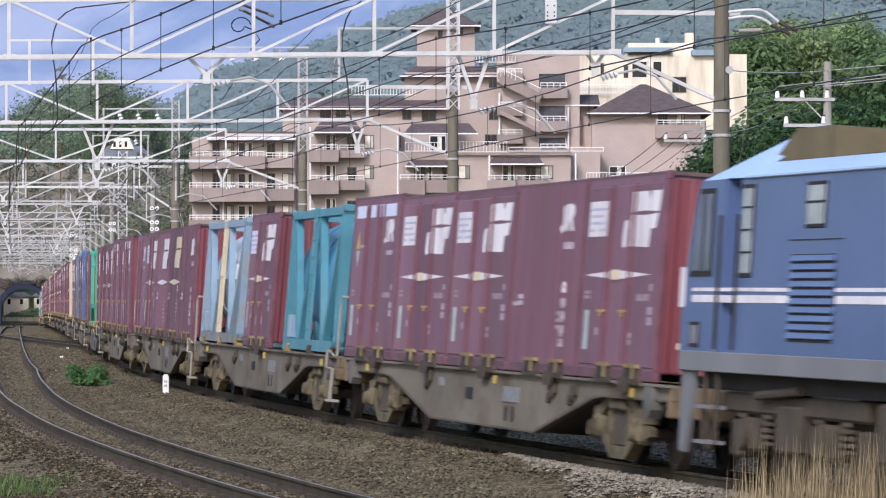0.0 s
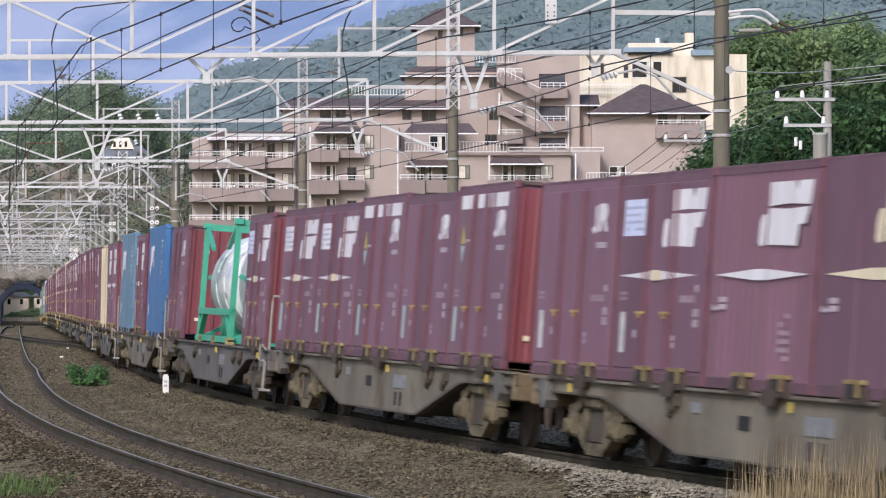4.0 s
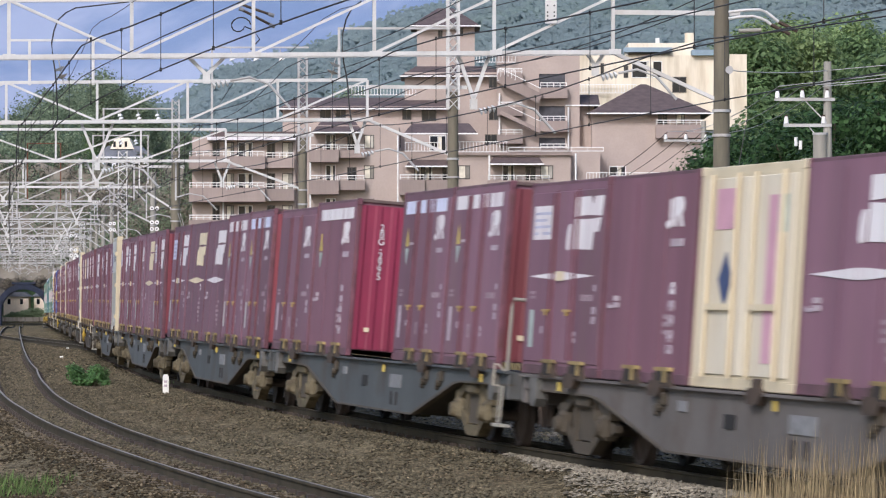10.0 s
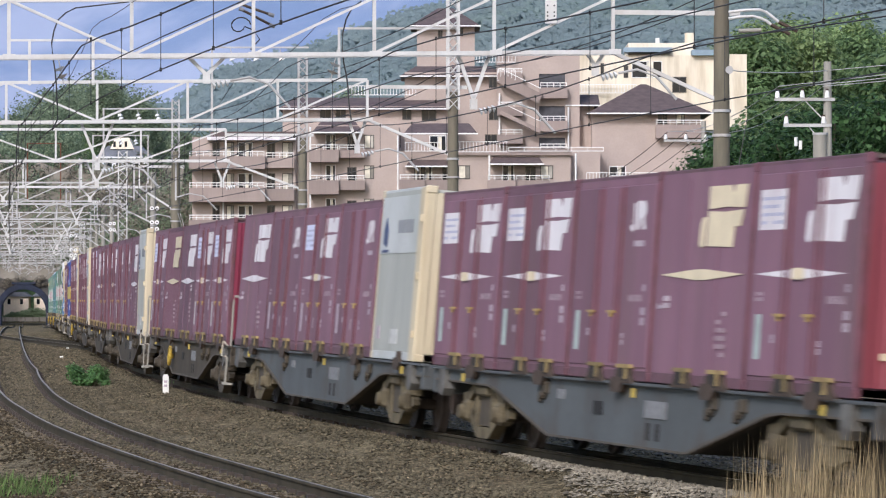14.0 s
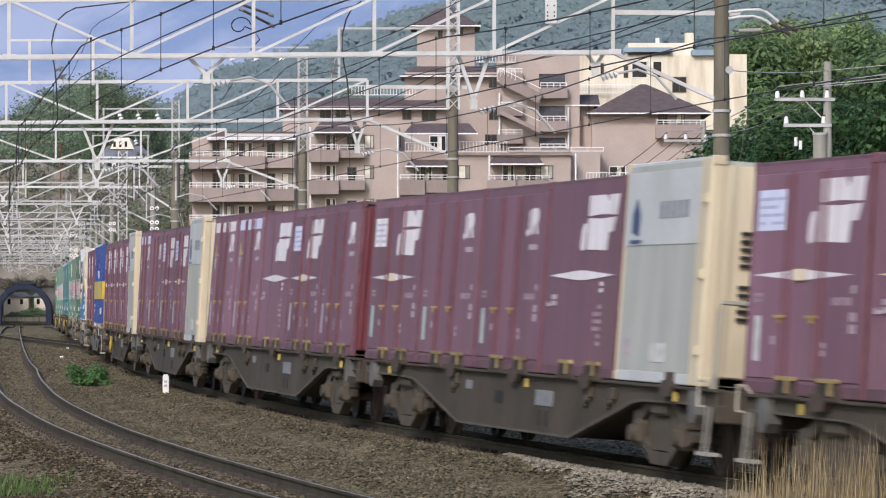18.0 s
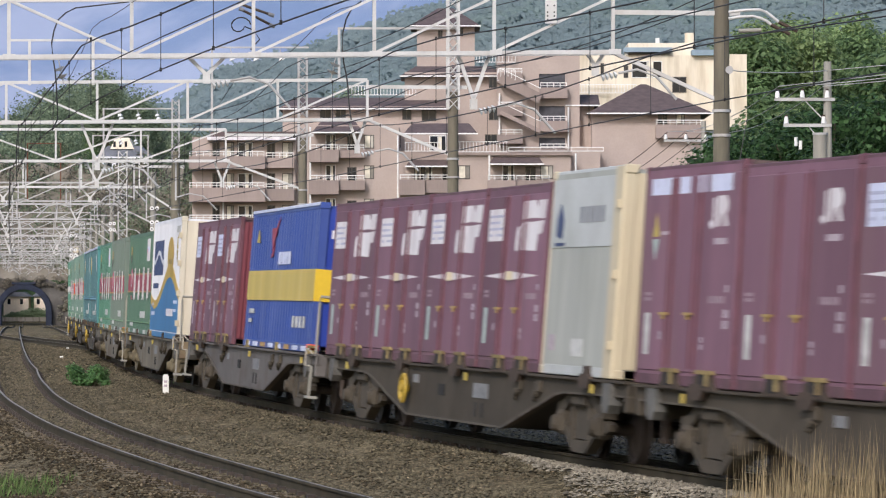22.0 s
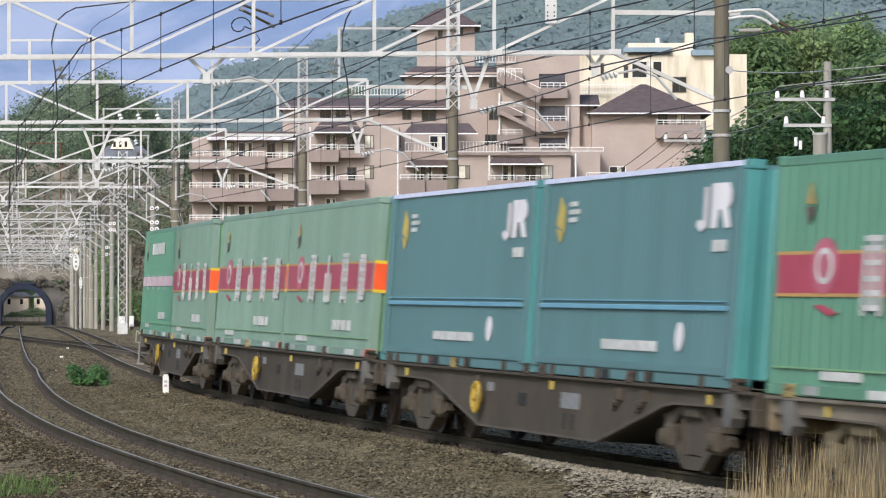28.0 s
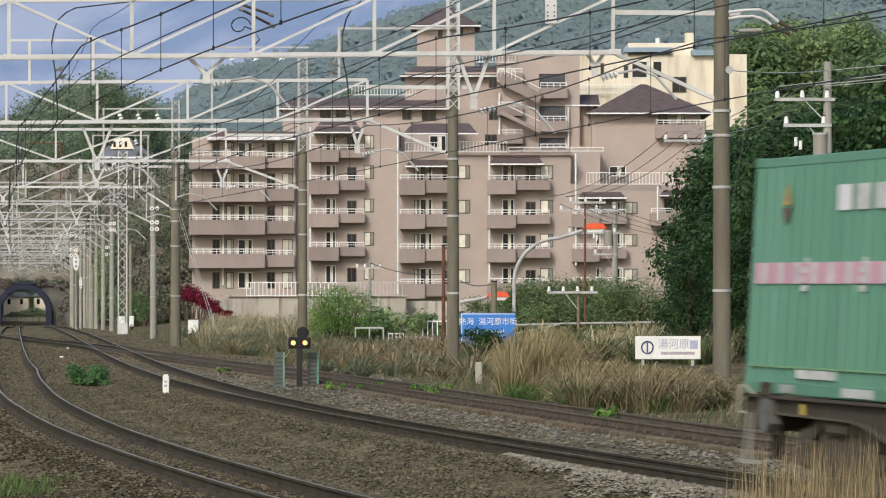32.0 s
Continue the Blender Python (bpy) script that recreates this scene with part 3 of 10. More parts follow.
M["blue_box"] = mat_new("box_blue", (0.055, 0.16, 0.36), 0.45, vary=0.1, scale=1, stain=(0.12, 0.20, 0.33), stain_amt=0.35, sscale=1, streak=True)
M["sky_box"] = mat_new("box_light_blue", (0.122, 0.218, 0.305), 0.5, vary=0.12, scale=1, stain=(0.20, 0.29, 0.36), stain_amt=0.6, sscale=2.2, streak=True)
M["navy_box"] = mat_new("box_navy", (0.036, 0.070, 0.27), 0.4, spec=0.3, vary=0.1, scale=1, stain=(0.12, 0.16, 0.36), stain_amt=0.5, sscale=1.6, streak=True)
M["navy_end"] = mat_new("box_navy_end", (0.022, 0.050, 0.30), 0.4, vary=0.1, scale=1, stain=(0.05, 0.07, 0.24), stain_amt=0.5, sscale=1.6, streak=True)
M["yellow_band"] = mat_new("band_yellow", (0.70, 0.48, 0.03), 0.45, vary=0.06, scale=1)
M["band_ochre"] = mat_new("band_ochre", (0.52, 0.40, 0.09), 0.5, vary=0.1, scale=1, stain=(0.60, 0.50, 0.22), stain_amt=0.4, sscale=1.6, streak=True)
M["green_box"] = mat_new("box_green", (0.09, 0.225, 0.148), 0.45, vary=0.1, scale=1, rnd=0.12, stain=(0.14, 0.26, 0.20), stain_amt=0.5, sscale=0.8, streak=True)
M["green_faded"] = mat_new("box_green_faded", (0.165, 0.265, 0.205), 0.6, vary=0.12, scale=1, rnd=0.12, stain=(0.21, 0.28, 0.24), stain_amt=0.5, sscale=0.8, streak=True)
M["green_dull"] = mat_new("box_green_dull", (0.078, 0.155, 0.100), 0.6, vary=0.12, scale=1, stain=(0.12, 0.165, 0.13), stain_amt=0.5, sscale=0.8, streak=True)
M["green_grey"] = mat_new("box_green_grey", (0.150, 0.195, 0.155), 0.7, vary=0.14, scale=1, stain=(0.20, 0.215, 0.19), stain_amt=0.5, sscale=0.8, streak=True)
M["green_post"] = mat_new("post_light_green", (0.17, 0.33, 0.16), 0.45, vary=0.1, scale=1)
M["stripe_red"] = mat_new("stripe_crimson", (0.34, 0.04, 0.075), 0.5, vary=0.1, scale=2)
M["stripe_rose"] = mat_new("stripe_rose", (0.40, 0.10, 0.15), 0.55, vary=0.15, scale=2)
M["mark_faded"] = mat_new("mark_faded", (0.56, 0.56, 0.55), 0.6, vary=0.2, scale=6, stain=(0.34, 0.36, 0.34), stain_amt=0.6, sscale=4, streak=True)
M["stripe_pink"] = mat_new("stripe_pink", (0.52, 0.29, 0.37), 0.55, vary=0.1, scale=2)
M["orange"] = mat_new("orange_paint", (0.80, 0.10, 0.02), 0.45, vary=0.1, scale=2)
M["amber"] = mat_new("amber_line", (0.42, 0.25, 0.07), 0.5, vary=0.1, scale=2)
M["teal_box"] = mat_new("box_teal", (0.080, 0.175, 0.185), 0.5, vary=0.1, scale=1, stain=(0.09, 0.19, 0.20), stain_amt=0.4, sscale=0.8, streak=True)
M["teal_post"] = mat_new("post_turquoise", (0.065, 0.24, 0.235), 0.45, vary=0.08, scale=1)
M["teal_line"] = mat_new("line_light_blue", (0.13, 0.31, 0.42), 0.5, vary=0.1, scale=2)
M["runner_blue"] = mat_new("panel_bright_blue", (0.040, 0.19, 0.42), 0.5, vary=0.1, scale=1, stain=(0.06, 0.16, 0.31), stain_amt=0.5, sscale=1.4, streak=True)
M["runner_white"] = mat_new("panel_white", (0.72, 0.73, 0.76), 0.5, vary=0.07, scale=1, stain=(0.52, 0.53, 0.54), stain_amt=0.4, sscale=1.6, streak=True)
M["runner_gold"] = mat_new("panel_gold", (0.56, 0.37, 0.06), 0.5, vary=0.1, scale=1, stain=(0.45, 0.32, 0.10), stain_amt=0.4, sscale=1.6, streak=True)
M["mark_navy"] = mat_new("mark_navy", (0.03, 0.05, 0.14), 0.5, vary=0.1, scale=2)
M["frame_teal"] = mat_new("frame_teal", (0.065, 0.225, 0.285), 0.5, vary=0.15, scale=2, stain=(0.13, 0.24, 0.28), stain_amt=0.5)
M["tank_teal"] = mat_new("tank_blue", (0.035, 0.18, 0.32), 0.35, vary=0.1, scale=1, stain=(0.08, 0.18, 0.27), stain_amt=0.4)
M["frame_pale"] = mat_new("frame_pale_blue", (0.21, 0.31, 0.40), 0.55, vary=0.16, scale=2, stain=(0.24, 0.21, 0.16), stain_amt=0.75, sscale=2.0)
M["tank_silver"] = mat_new("tank_silver", (0.72, 0.73, 0.75), 0.42, vary=0.05, scale=1, stain=(0.52, 0.52, 0.52), stain_amt=0.5, sscale=1.4)
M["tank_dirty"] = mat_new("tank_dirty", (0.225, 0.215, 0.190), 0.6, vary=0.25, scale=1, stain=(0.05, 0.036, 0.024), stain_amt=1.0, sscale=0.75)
M["frame_soiled"] = mat_new("frame_soiled", (0.185, 0.205, 0.215), 0.75, vary=0.25, scale=2, stain=(0.10, 0.082, 0.058), stain_amt=0.85, sscale=1.6)
M["frame_green"] = mat_new("frame_green", (0.055, 0.35, 0.22), 0.45, vary=0.1, scale=2)
M["tank_white"] = mat_new("tank_white", (0.74, 0.75, 0.72), 0.35, vary=0.06, scale=1, stain=(0.42, 0.42, 0.38), stain_amt=0.4)
M["wagon_olive"] = mat_new("wagon_olive", (0.158, 0.141, 0.108), 0.75, vary=0.25, scale=0.8, stain=(0.085, 0.060, 0.036), stain_amt=0.9, sscale=1.1, rnd=0.1, spec=0.25, bump=0.15, bscale=5)
M["wagon_mauve"] = mat_new("wagon_mauve", (0.128, 0.118, 0.110), 0.75, vary=0.18, scale=0.8, stain=(0.085, 0.065, 0.05), stain_amt=0.9, sscale=1.1, rnd=0.1, spec=0.25, bump=0.15, bscale=5)
M["wagon_blue"] = mat_new("wagon_slate", (0.084, 0.093, 0.096), 0.7, vary=0.15, scale=0.8, stain=(0.065, 0.055, 0.045), stain_amt=0.9, sscale=1.1, rnd=0.1, spec=0.25, bump=0.15, bscale=5)
M["wagon_brown"] = mat_new("wagon_brown", (0.068, 0.057, 0.042), 0.8, vary=0.2, scale=0.8, stain=(0.045, 0.036, 0.025), stain_amt=0.9, sscale=1.1, rnd=0.1, spec=0.25, bump=0.15, bscale=5)
M["bogie"] = mat_new("bogie_cast", (0.128, 0.108, 0.068), 0.9, vary=0.3, scale=3, stain=(0.035, 0.028, 0.02), stain_amt=0.95, sscale=3.2, spec=0.2)
M["wheel"] = mat_new("wheel_steel", (0.045, 0.035, 0.03), 0.7, vary=0.3, scale=4)
M["bogie_dark"] = mat_new("bogie_dusty", (0.060, 0.049, 0.033), 0.9, vary=0.3, scale=3, stain=(0.05, 0.04, 0.03), stain_amt=0.6, sscale=3)
M["grip_pale"] = mat_new("grip_pale", (0.42, 0.39, 0.32), 0.7, vary=0.2, scale=6, stain=(0.16, 0.11, 0.06), stain_amt=0.5, sscale=5)
M["under"] = mat_new("underparts", (0.018, 0.015, 0.013), 0.8, vary=0.3, scale=3)
M["lock"] = mat_new("lock_yellow", (0.25, 0.19, 0.072), 0.7, vary=0.35, scale=9, stain=RUST, stain_amt=0.85, sscale=6, rnd=0.25)
M["lock_rust"] = mat_new("lock_rust", (0.055, 0.038, 0.026), 0.85, vary=0.35, scale=7)
M["wheel_yellow"] = mat_new("brake_yellow", (0.44, 0.30, 0.03), 0.6, vary=0.2, scale=6, stain=(0.12, 0.08, 0.03), stain_amt=0.6, sscale=5)
M["plate_grey"] = mat_new("plate_grey", (0.19, 0.195, 0.20), 0.7, vary=0.25, scale=12)
M["ochre"] = mat_new("end_ochre", (0.165, 0.125, 0.07), 0.75, vary=0.25, scale=3, stain=RUST, stain_amt=0.5, sscale=2)
# dark brown flange: the shade of its slanted underside is in the colour
M["flange_dark"] = mat_new("flange_dark", (0.085, 0.072, 0.054), 0.85, vary=0.3, scale=2, stain=(0.050, 0.036, 0.025), stain_amt=0.8, sscale=2)
M["hung_grey"] = mat_new("hung_grey", (0.118, 0.116, 0.106), 0.8, vary=0.3, scale=4, stain=(0.05, 0.04, 0.03), stain_amt=0.8, sscale=3)
M["black"] = mat_new("black_opening", (0.012, 0.012, 0.012), 0.9, vary=0.1)
YS = -1.225           # the side that faces the platform


def cached(key, make, store={}):
    """One mesh for all alike parts."""
    if key not in store:
        bm, mat, smooth = make()
        me = bpy.data.meshes.new(key[0])
        bm.to_mesh(me)
        bm.free()
        me.materials.append(mat)
        if smooth:
            me.polygons.foreach_set("use_smooth", [True] * len(me.polygons))
        store[key] = me
    return store[key]


def plate(parent, name, x0, x1, z0, z1, mat, y=YS, t=0.006, label=""):
    me = cached((name, round(x0, 3), round(x1, 3), round(z0, 3), round(z1, 3), mat, y, t), lambda: (B((x0, x1, y - t, y + 0.004, z0, z1)), M[mat], False))
    return part(name, me, None, parent, label)


def outline(parent, name, polys, mat, y=YS, t=0.006, label=""):
    """Flat painted shapes (one mark) on the side."""
    def make():
        bm = bmesh.new()
        for p in polys:
            prism(bm, p, y - t, y + 0.003)
        return bm, M[mat], False
    ob = part(name, cached((name, str(polys), mat, y, t), make), None, parent, label)
    return tagged(ob, kind="stuff") if name == "small_writing" else ob


def rib_line(x0, x1, n, deep):
    """Points along a wall of trapezoid ribs: distance and depth."""
    st = (x1 - x0) / n
    out = []
    for k in range(n):
        a = x0 + k * st
        out += [(a, 0.0), (a + st * 0.3, 0.0), (a + st * 0.42, deep), (a + st * 0.88, deep)]
    return out + [(x1, 0.0)]


def upright(bm, pts, z0, z1):
    """An outline in x, y drawn up from z0 to z1."""
    a = [bm.verts.new((x, y, z0)) for x, y in pts]
    b = [bm.verts.new((x, y, z1)) for x, y in pts]
    n = len(pts)
    bm.faces.new(a[::-1])
    bm.faces.new(b)
    for i in range(n):
        bm.faces.new((a[i], a[(i + 1) % n], b[(i + 1) % n], b[i]))
    bmesh.ops.recalc_face_normals(bm, faces=bm.faces[:])
    return bm


def body_mesh(L, W, H, ribs, mat, deep=0.03):
    """Walls, floor and roof of a container in one shell: ribbed or plain sides."""
    def make():
        bm = bmesh.new()
        h = W / 2 - 0.003
        e = L / 2 - 0.07
        if ribs:
            line = rib_line(-e, e, ribs, deep)
            upright(bm, [(x, -h + d) for x, d in line] + [(x, h - d) for x, d in line[::-1]], 0.1, H - 0.05)
        else:
            box(bm, -e, e, -h, h, 0.1, H - 0.05)
        return bm, M[mat], False
    return cached(("body", L, W, H, ribs, mat, deep), make)


def end_mesh(L, W, H, sign, mat, ribs=9):
    def make():
        e = W / 2 - 0.07
        line = rib_line(-e, e, ribs, 0.02)
        x = L / 2 - 0.015
        return upright(bmesh.new(), [(sign * (x - d), y) for y, d in line] + [(sign * (x - 0.06), e), (sign * (x - 0.06), -e)], 0.12, H - 0.1), M[mat], False
    return cached(("end_wall", L, W, H, sign, mat, ribs), make)


def frame_parts(c, L, W, H, post, rail, cast=None, pw=0.09, upper=None):
    """Corner posts, rails, corner castings."""
    for sx in (-1, 1):
        for sy in (-1, 1):
            x, y = sx * (L / 2 - pw / 2), sy * (W / 2 - pw / 2)
            part("corner_post", cached(("corner_post", L, W, H, sx, sy, post, pw), lambda: (B((x - pw / 2, x + pw / 2, y - pw / 2, y + pw / 2, 0.1 if sy < 0 else 0.0, H - (0.1 if sy < 0 else 0.0)), bevel=0.01), M[post], False)), None, c)
            for z in (0.0, H - 0.11) if sy < 0 else ():
                part("corner_casting", cached(("corner_casting", L, W, H, sx, sy, z, cast or post), lambda: (B((x - pw * 0.62, x + pw * 0.62, y - pw * 0.56, y + pw * 0.56, z, z + 0.11), bevel=0.012), M[cast or post], False)), None, c)
    for sy in (-1, 1):
        y = sy * (W / 2 - 0.045)
        part("bottom_rail", cached(("bottom_rail", L, W, sy, rail), lambda: (B((-L / 2 + pw, L / 2 - pw, y - 0.045, y + 0.045, 0.0, 0.13), bevel=0.01), M[rail], False)), None, c)
        part("top_rail", cached(("top_rail", L, W, H, sy, upper or rail), lambda: (B((-L / 2 + pw, L / 2 - pw, y - 0.04, y + 0.04, H - 0.11, H - 0.01), bevel=0.01), M[upper or rail], False)), None, c)


# marks as plain shapes: a slab with a bent foot and two slanted blocks with a lens-shaped slit between
def block_mark(x, z, s, sx):
    f = lambda pts: [(x + a * sx, z + b * s) for a, b in pts]
    return [f([(0.0, 0.05), (0.03, 0.0), (0.09, 0.02), (0.115, 0.36), (0.05, 0.36), (0.015, 0.28)]),
            f([(0.14, 0.02), (0.61, 0.0), (0.64, 0.24), (0.74, 0.24), (0.79, 0.43), (0.47, 0.412), (0.15, 0.43)]),
            f([(0.15, 0.452), (0.47, 0.472), (0.80, 0.452), (0.83, 0.72), (0.62, 0.72), (0.59, 0.60), (0.54, 0.72), (0.15, 0.72)])]


def ring_mark(x, z, s, sx):
    """A hooked bar beside a block with an eye."""
    f = lambda pts: [(x + a * sx, z + b * s) for a, b in pts]
    return [f([(0.0, 0.10), (0.10, 0.0), (0.20, 0.08), (0.20, 0.62), (0.13, 0.62), (0.13, 0.14), (0.04, 0.18)]),
            f([(0.27, 0.05), (0.38, 0.05), (0.42, 0.30), (0.47, 0.30), (0.55, 0.05), (0.66, 0.05), (0.58, 0.30), (0.65, 0.40), (0.65, 0.54), (0.57, 0.66), (0.27, 0.66)])]


def lens_mark(x0, x1, z, h):
    m = (x0 + x1) / 2
    return [[(x0, z), (m - 0.2, z - h), (m + 0.2, z - h), (x1, z), (m + 0.2, z + h), (m - 0.2, z + h)]]


def rows_of(x0, z0, cols, rows, w, h, gx=0.03, gz=0.03, skip=()):
    """Small bars in rows: writing too fine to read."""
    out = []
    for i in range(cols):
        for j in range(rows):
            if (i, j) in skip:
                continue
            x, z = x0 + i * (w + gx), z0 + j * (h + gz)
            out.append([(x, z), (x + w, z), (x + w, z + h), (x, z + h)])
    return out


def small_marks(c, k, H, door):
    if door:
        outline(c, "small_writing", rows_of(0.86, 0.94, 6, 1, 0.07, 0.08, 0.03) + rows_of(-1.62, 0.96, 3, 2, 0.07, 0.04, 0.03, 0.02), "mark_dim", YS - 0.012, 0.002)
        plate(c, "notice", -1.56, -1.36, 0.34, 0.82, ("mark_green", "mark_grey", "mark_pale")[k % 3], YS - 0.012, 0.002)
        outline(c, "small_writing", rows_of(1.42, 0.66, 2, 2, 0.08, 0.09, 0.02) + rows_of(0.62, 0.42, 1, 2, 0.09, 0.06, 0.02, 0.02) + rows_of(-0.98, 0.52, 1, 1, 0.10, 0.09) + rows_of(1.45, 1.06, 1, 1, 0.10, 0.08), "mark_grey", YS - 0.012, 0.002)
        if k % 3 == 1:
            plate(c, "notice", -0.20, -0.08, 0.40, 0.58, "mark_dim", YS - 0.012, 0.002)
    else:
        outline(c, "small_writing", [[(-1.68, 0.86), (-1.46, 0.86), (-1.46, 0.90), (-1.62, 0.90), (-1.62, 0.92), (-1.68, 0.92)]] + rows_of(-1.44, 0.87, 4, 2, 0.05, 0.06, 0.02, 0.02), "mark_grey", YS - 0.004)
        outline(c, "small_writing", rows_of(0.74, 0.34 + 0.05 * (k % 2), 2, 6, 0.14, 0.05, 0.06, 0.04, skip=((0, 0), (0, 5), (0, 1) if k % 2 else (1, 4))), "mark_dim", YS - 0.004)
        if k % 2:
            outline(c, "small_writing", rows_of(0.98, 1.04, 1, 2, 0.11, 0.05), "mark_white", YS - 0.004)


def text_part(parent, s, size, m, mat, name="lettering", cache={}):
    key = (s, size, mat)
    if key not in cache:
        cu = bpy.data.curves.new("lettering", "FONT")
        cu.body, cu.size, cu.extrude, cu.align_x, cu.align_y = s, size, 0.003, "CENTER", "CENTER"
        cu.resolution_u = 3
        cu.space_line = 0.72
        ob = new("lettering", cu)
        me = bpy.data.meshes.new_from_object(ob)
        bpy.data.objects.remove(ob)
        bpy.data.curves.remove(cu)
        me.materials.clear()
        me.materials.append(M[mat])
        cache[key] = me
    return part(name, cache[key], None, parent, m=m)


SIDE_TURN = Matrix.Rotation(math.pi / 2, 4, "X")       # lettering upright on the side that faces the platform
END_TURN = Matrix.Rotation(math.pi / 2, 4, "Z") @ Matrix.Rotation(math.pi / 2, 4, "X")   # and on the leading end
LABELS = {
    "D": "plum steel container with side doors, pale label and white mark",
    "J": "plum steel container with ribbed side doors and small ring mark",
    "S": "plum steel container with white top stripes and side doors",
    "P": "plum smooth-sided steel container with a small white mark",
    "L": "plum smooth steel container with large white mark and lozenge",
    "C": "plum ribbed steel container with large mark and lozenge",
    "G": "plum container with bright crimson end and white top stripe",
}
L12, H12 = 3.715, 2.46


def box12(kind, seed, tone="w", end_text="", end_red=True):
    """A twelve-foot container; x forward, its base at z = 0."""
    L, W, H = L12, 2.45, H12 + (0.06 if kind in "SG" else 0.0)
    c = thing("container", LABELS[kind], "container", "plum containers")
    doors = kind in "DJS"
    ribs = 14 if kind == "C" else 0
    part("body", body_mesh(L, W, H, ribs, "plum_deep" if kind in "PG" else "purple"), None, c)
    for sx in (-1, 1):
        part("end_wall", end_mesh(L, W, H, sx, "box_crimson" if kind == "G" or (end_text and seed % 2) else "plum_red"), None, c)
    part("roof", cached(("roof", L, W, H), lambda: (B((-L / 2 + 0.03, L / 2 - 0.03, -W / 2 + 0.03, W / 2 - 0.03, H - 0.05, H - 0.005)), M["roof_dirty"], False)), None, c)
    frame_parts(c, L, W, H, "seam_red", "rail_plum", "seam_red", 0.075)
    if doors:
        ca, cb = (-0.55, 0.50) if kind == "D" else (-0.62, 0.36)
        for n, (a, b, bars) in enumerate(((-1.765, ca - 0.01, (ca - 0.10,)), (ca + 0.01, cb - 0.01, (ca + 0.11, cb - 0.11)), (cb + 0.01, 1.765, (cb + 0.10,)))):
            d = part("door", cached(("door", a, b, H), lambda: (B((a, b, YS - 0.012, YS + 0.01, 0.16, H - 0.14), bevel=0.008), M["purple"], False)), None, c)
            for xb in bars:
                part("lock_bar", cached(("lock_bar", xb, H), lambda: (rod(bmesh.new(), (xb, YS - 0.020, 0.2), (xb, YS - 0.020, H - 0.16), 0.014, 6), M["seam_red"], False)), None, d)
            if n < 2:
                xh = (ca - 0.16, cb - 0.20)[n]
                part("latch", cached(("latch", xh), lambda: (prism(bmesh.new(), [(xh - 0.15, 0.80), (xh - 0.03, 0.80), (xh - 0.03, 0.75), (xh + 0.03, 0.75), (xh + 0.03, 0.80), (xh + 0.14, 0.80), (xh + 0.14, 0.83), (xh - 0.15, 0.83)], YS - 0.045, YS - 0.010), M["latch"], False)), None, d)
        for xs in (ca, cb):
            part("seam_rib", cached(("seam_rib", xs, H), lambda: (B((xs - 0.022, xs + 0.022, YS - 0.017, YS + 0.01, 0.14, H - 0.12), bevel=0.006), M["seam_red"], False)), None, c)
    elif kind in "PLG":
        for xs in (-0.62, 0.62):
            part("seam_rib", cached(("seam", xs, H, kind in "PG"), lambda: (B((xs - 0.012, xs + 0.012, YS - 0.006, YS + 0.01, 0.14, H - 0.12)), M["plum_deep" if kind in "PG" else "purple"], False)), None, c)
    cm = {"w": "mark_white", "c": "mark_cream"}[tone]
    if kind == "D":
        plate(c, "label_panel", -1.62, -0.72, 1.72, 2.15, "mark_blue" if seed % 3 else "mark_white", YS - 0.012, 0.002)
        outline(c, "small_writing", rows_of(-1.54, 1.78, 4, 4, 0.15, 0.035, 0.05, 0.05, skip=((1, 0), (3, 2))), "label_ink", YS - 0.0145, 0.002)
        outline(c, "painted_mark", block_mark(0.02, 1.57, 0.92, 2.02), "mark_white", YS - 0.012, 0.002)
        outline(c, "lozenge", lens_mark(-1.70, 1.45, 1.25, 0.05), "mark_white", YS - 0.012, 0.002)
        outline(c, "lozenge_centre", [[(-0.30, 1.19), (0.06, 1.19), (0.06, 1.31), (-0.30, 1.31)]], "mark_cream", YS - 0.034, 0.003)
    elif kind in "LC":
        outline(c, "painted_mark", block_mark(-0.12, 1.55, 0.95, 2.1), cm, YS - 0.004)
        outline(c, "lozenge", lens_mark(-1.62, 1.66, 1.25, 0.06), cm, YS - 0.004)
    elif kind in "PG":
        outline(c, "painted_mark", ring_mark(0.62, 1.78, 0.56, 1.05), "mark_white", YS - 0.004)
        plate(c, "notice", 0.85, 1.35, 1.58, 1.67, "mark_grey")
        for z in (0.35, 0.52, 0.69, 0.86, 1.03):
            plate(c, "notice", 0.9, 1.12, z, z + 0.10, "mark_grey")
        if kind == "G":
            plate(c, "top_stripe", -1.45, 1.55, 2.20, 2.38, "mark_white")
            outline(c, "safety_mark", [[(-1.4, 1.70), (-1.14, 1.70), (-1.28, 1.98)]], "mark_yellow", YS - 0.004)
            outline(c, "safety_mark", [[(-1.4, 1.67), (-1.14, 1.67), (-1.28, 1.42)]], "mark_green", YS - 0.004)
    else:
        outline(c, "painted_mark", ring_mark(0.72, 1.76, 0.56, 1.05), "mark_white", YS - 0.012, 0.002)
        plate(c, "notice", 0.95, 1.40, 1.59, 1.66, "mark_grey", YS - 0.012, 0.002)
        if kind == "S":
            for a, b in ((-1.55, -0.72), (-0.45, -0.05), (0.2, 0.55), (0.72, 1.5)):
                plate(c, "top_stripe", a, b, 2.18, 2.37, "mark_white" if seed % 2 else "mark_blue", YS - 0.012, 0.002)
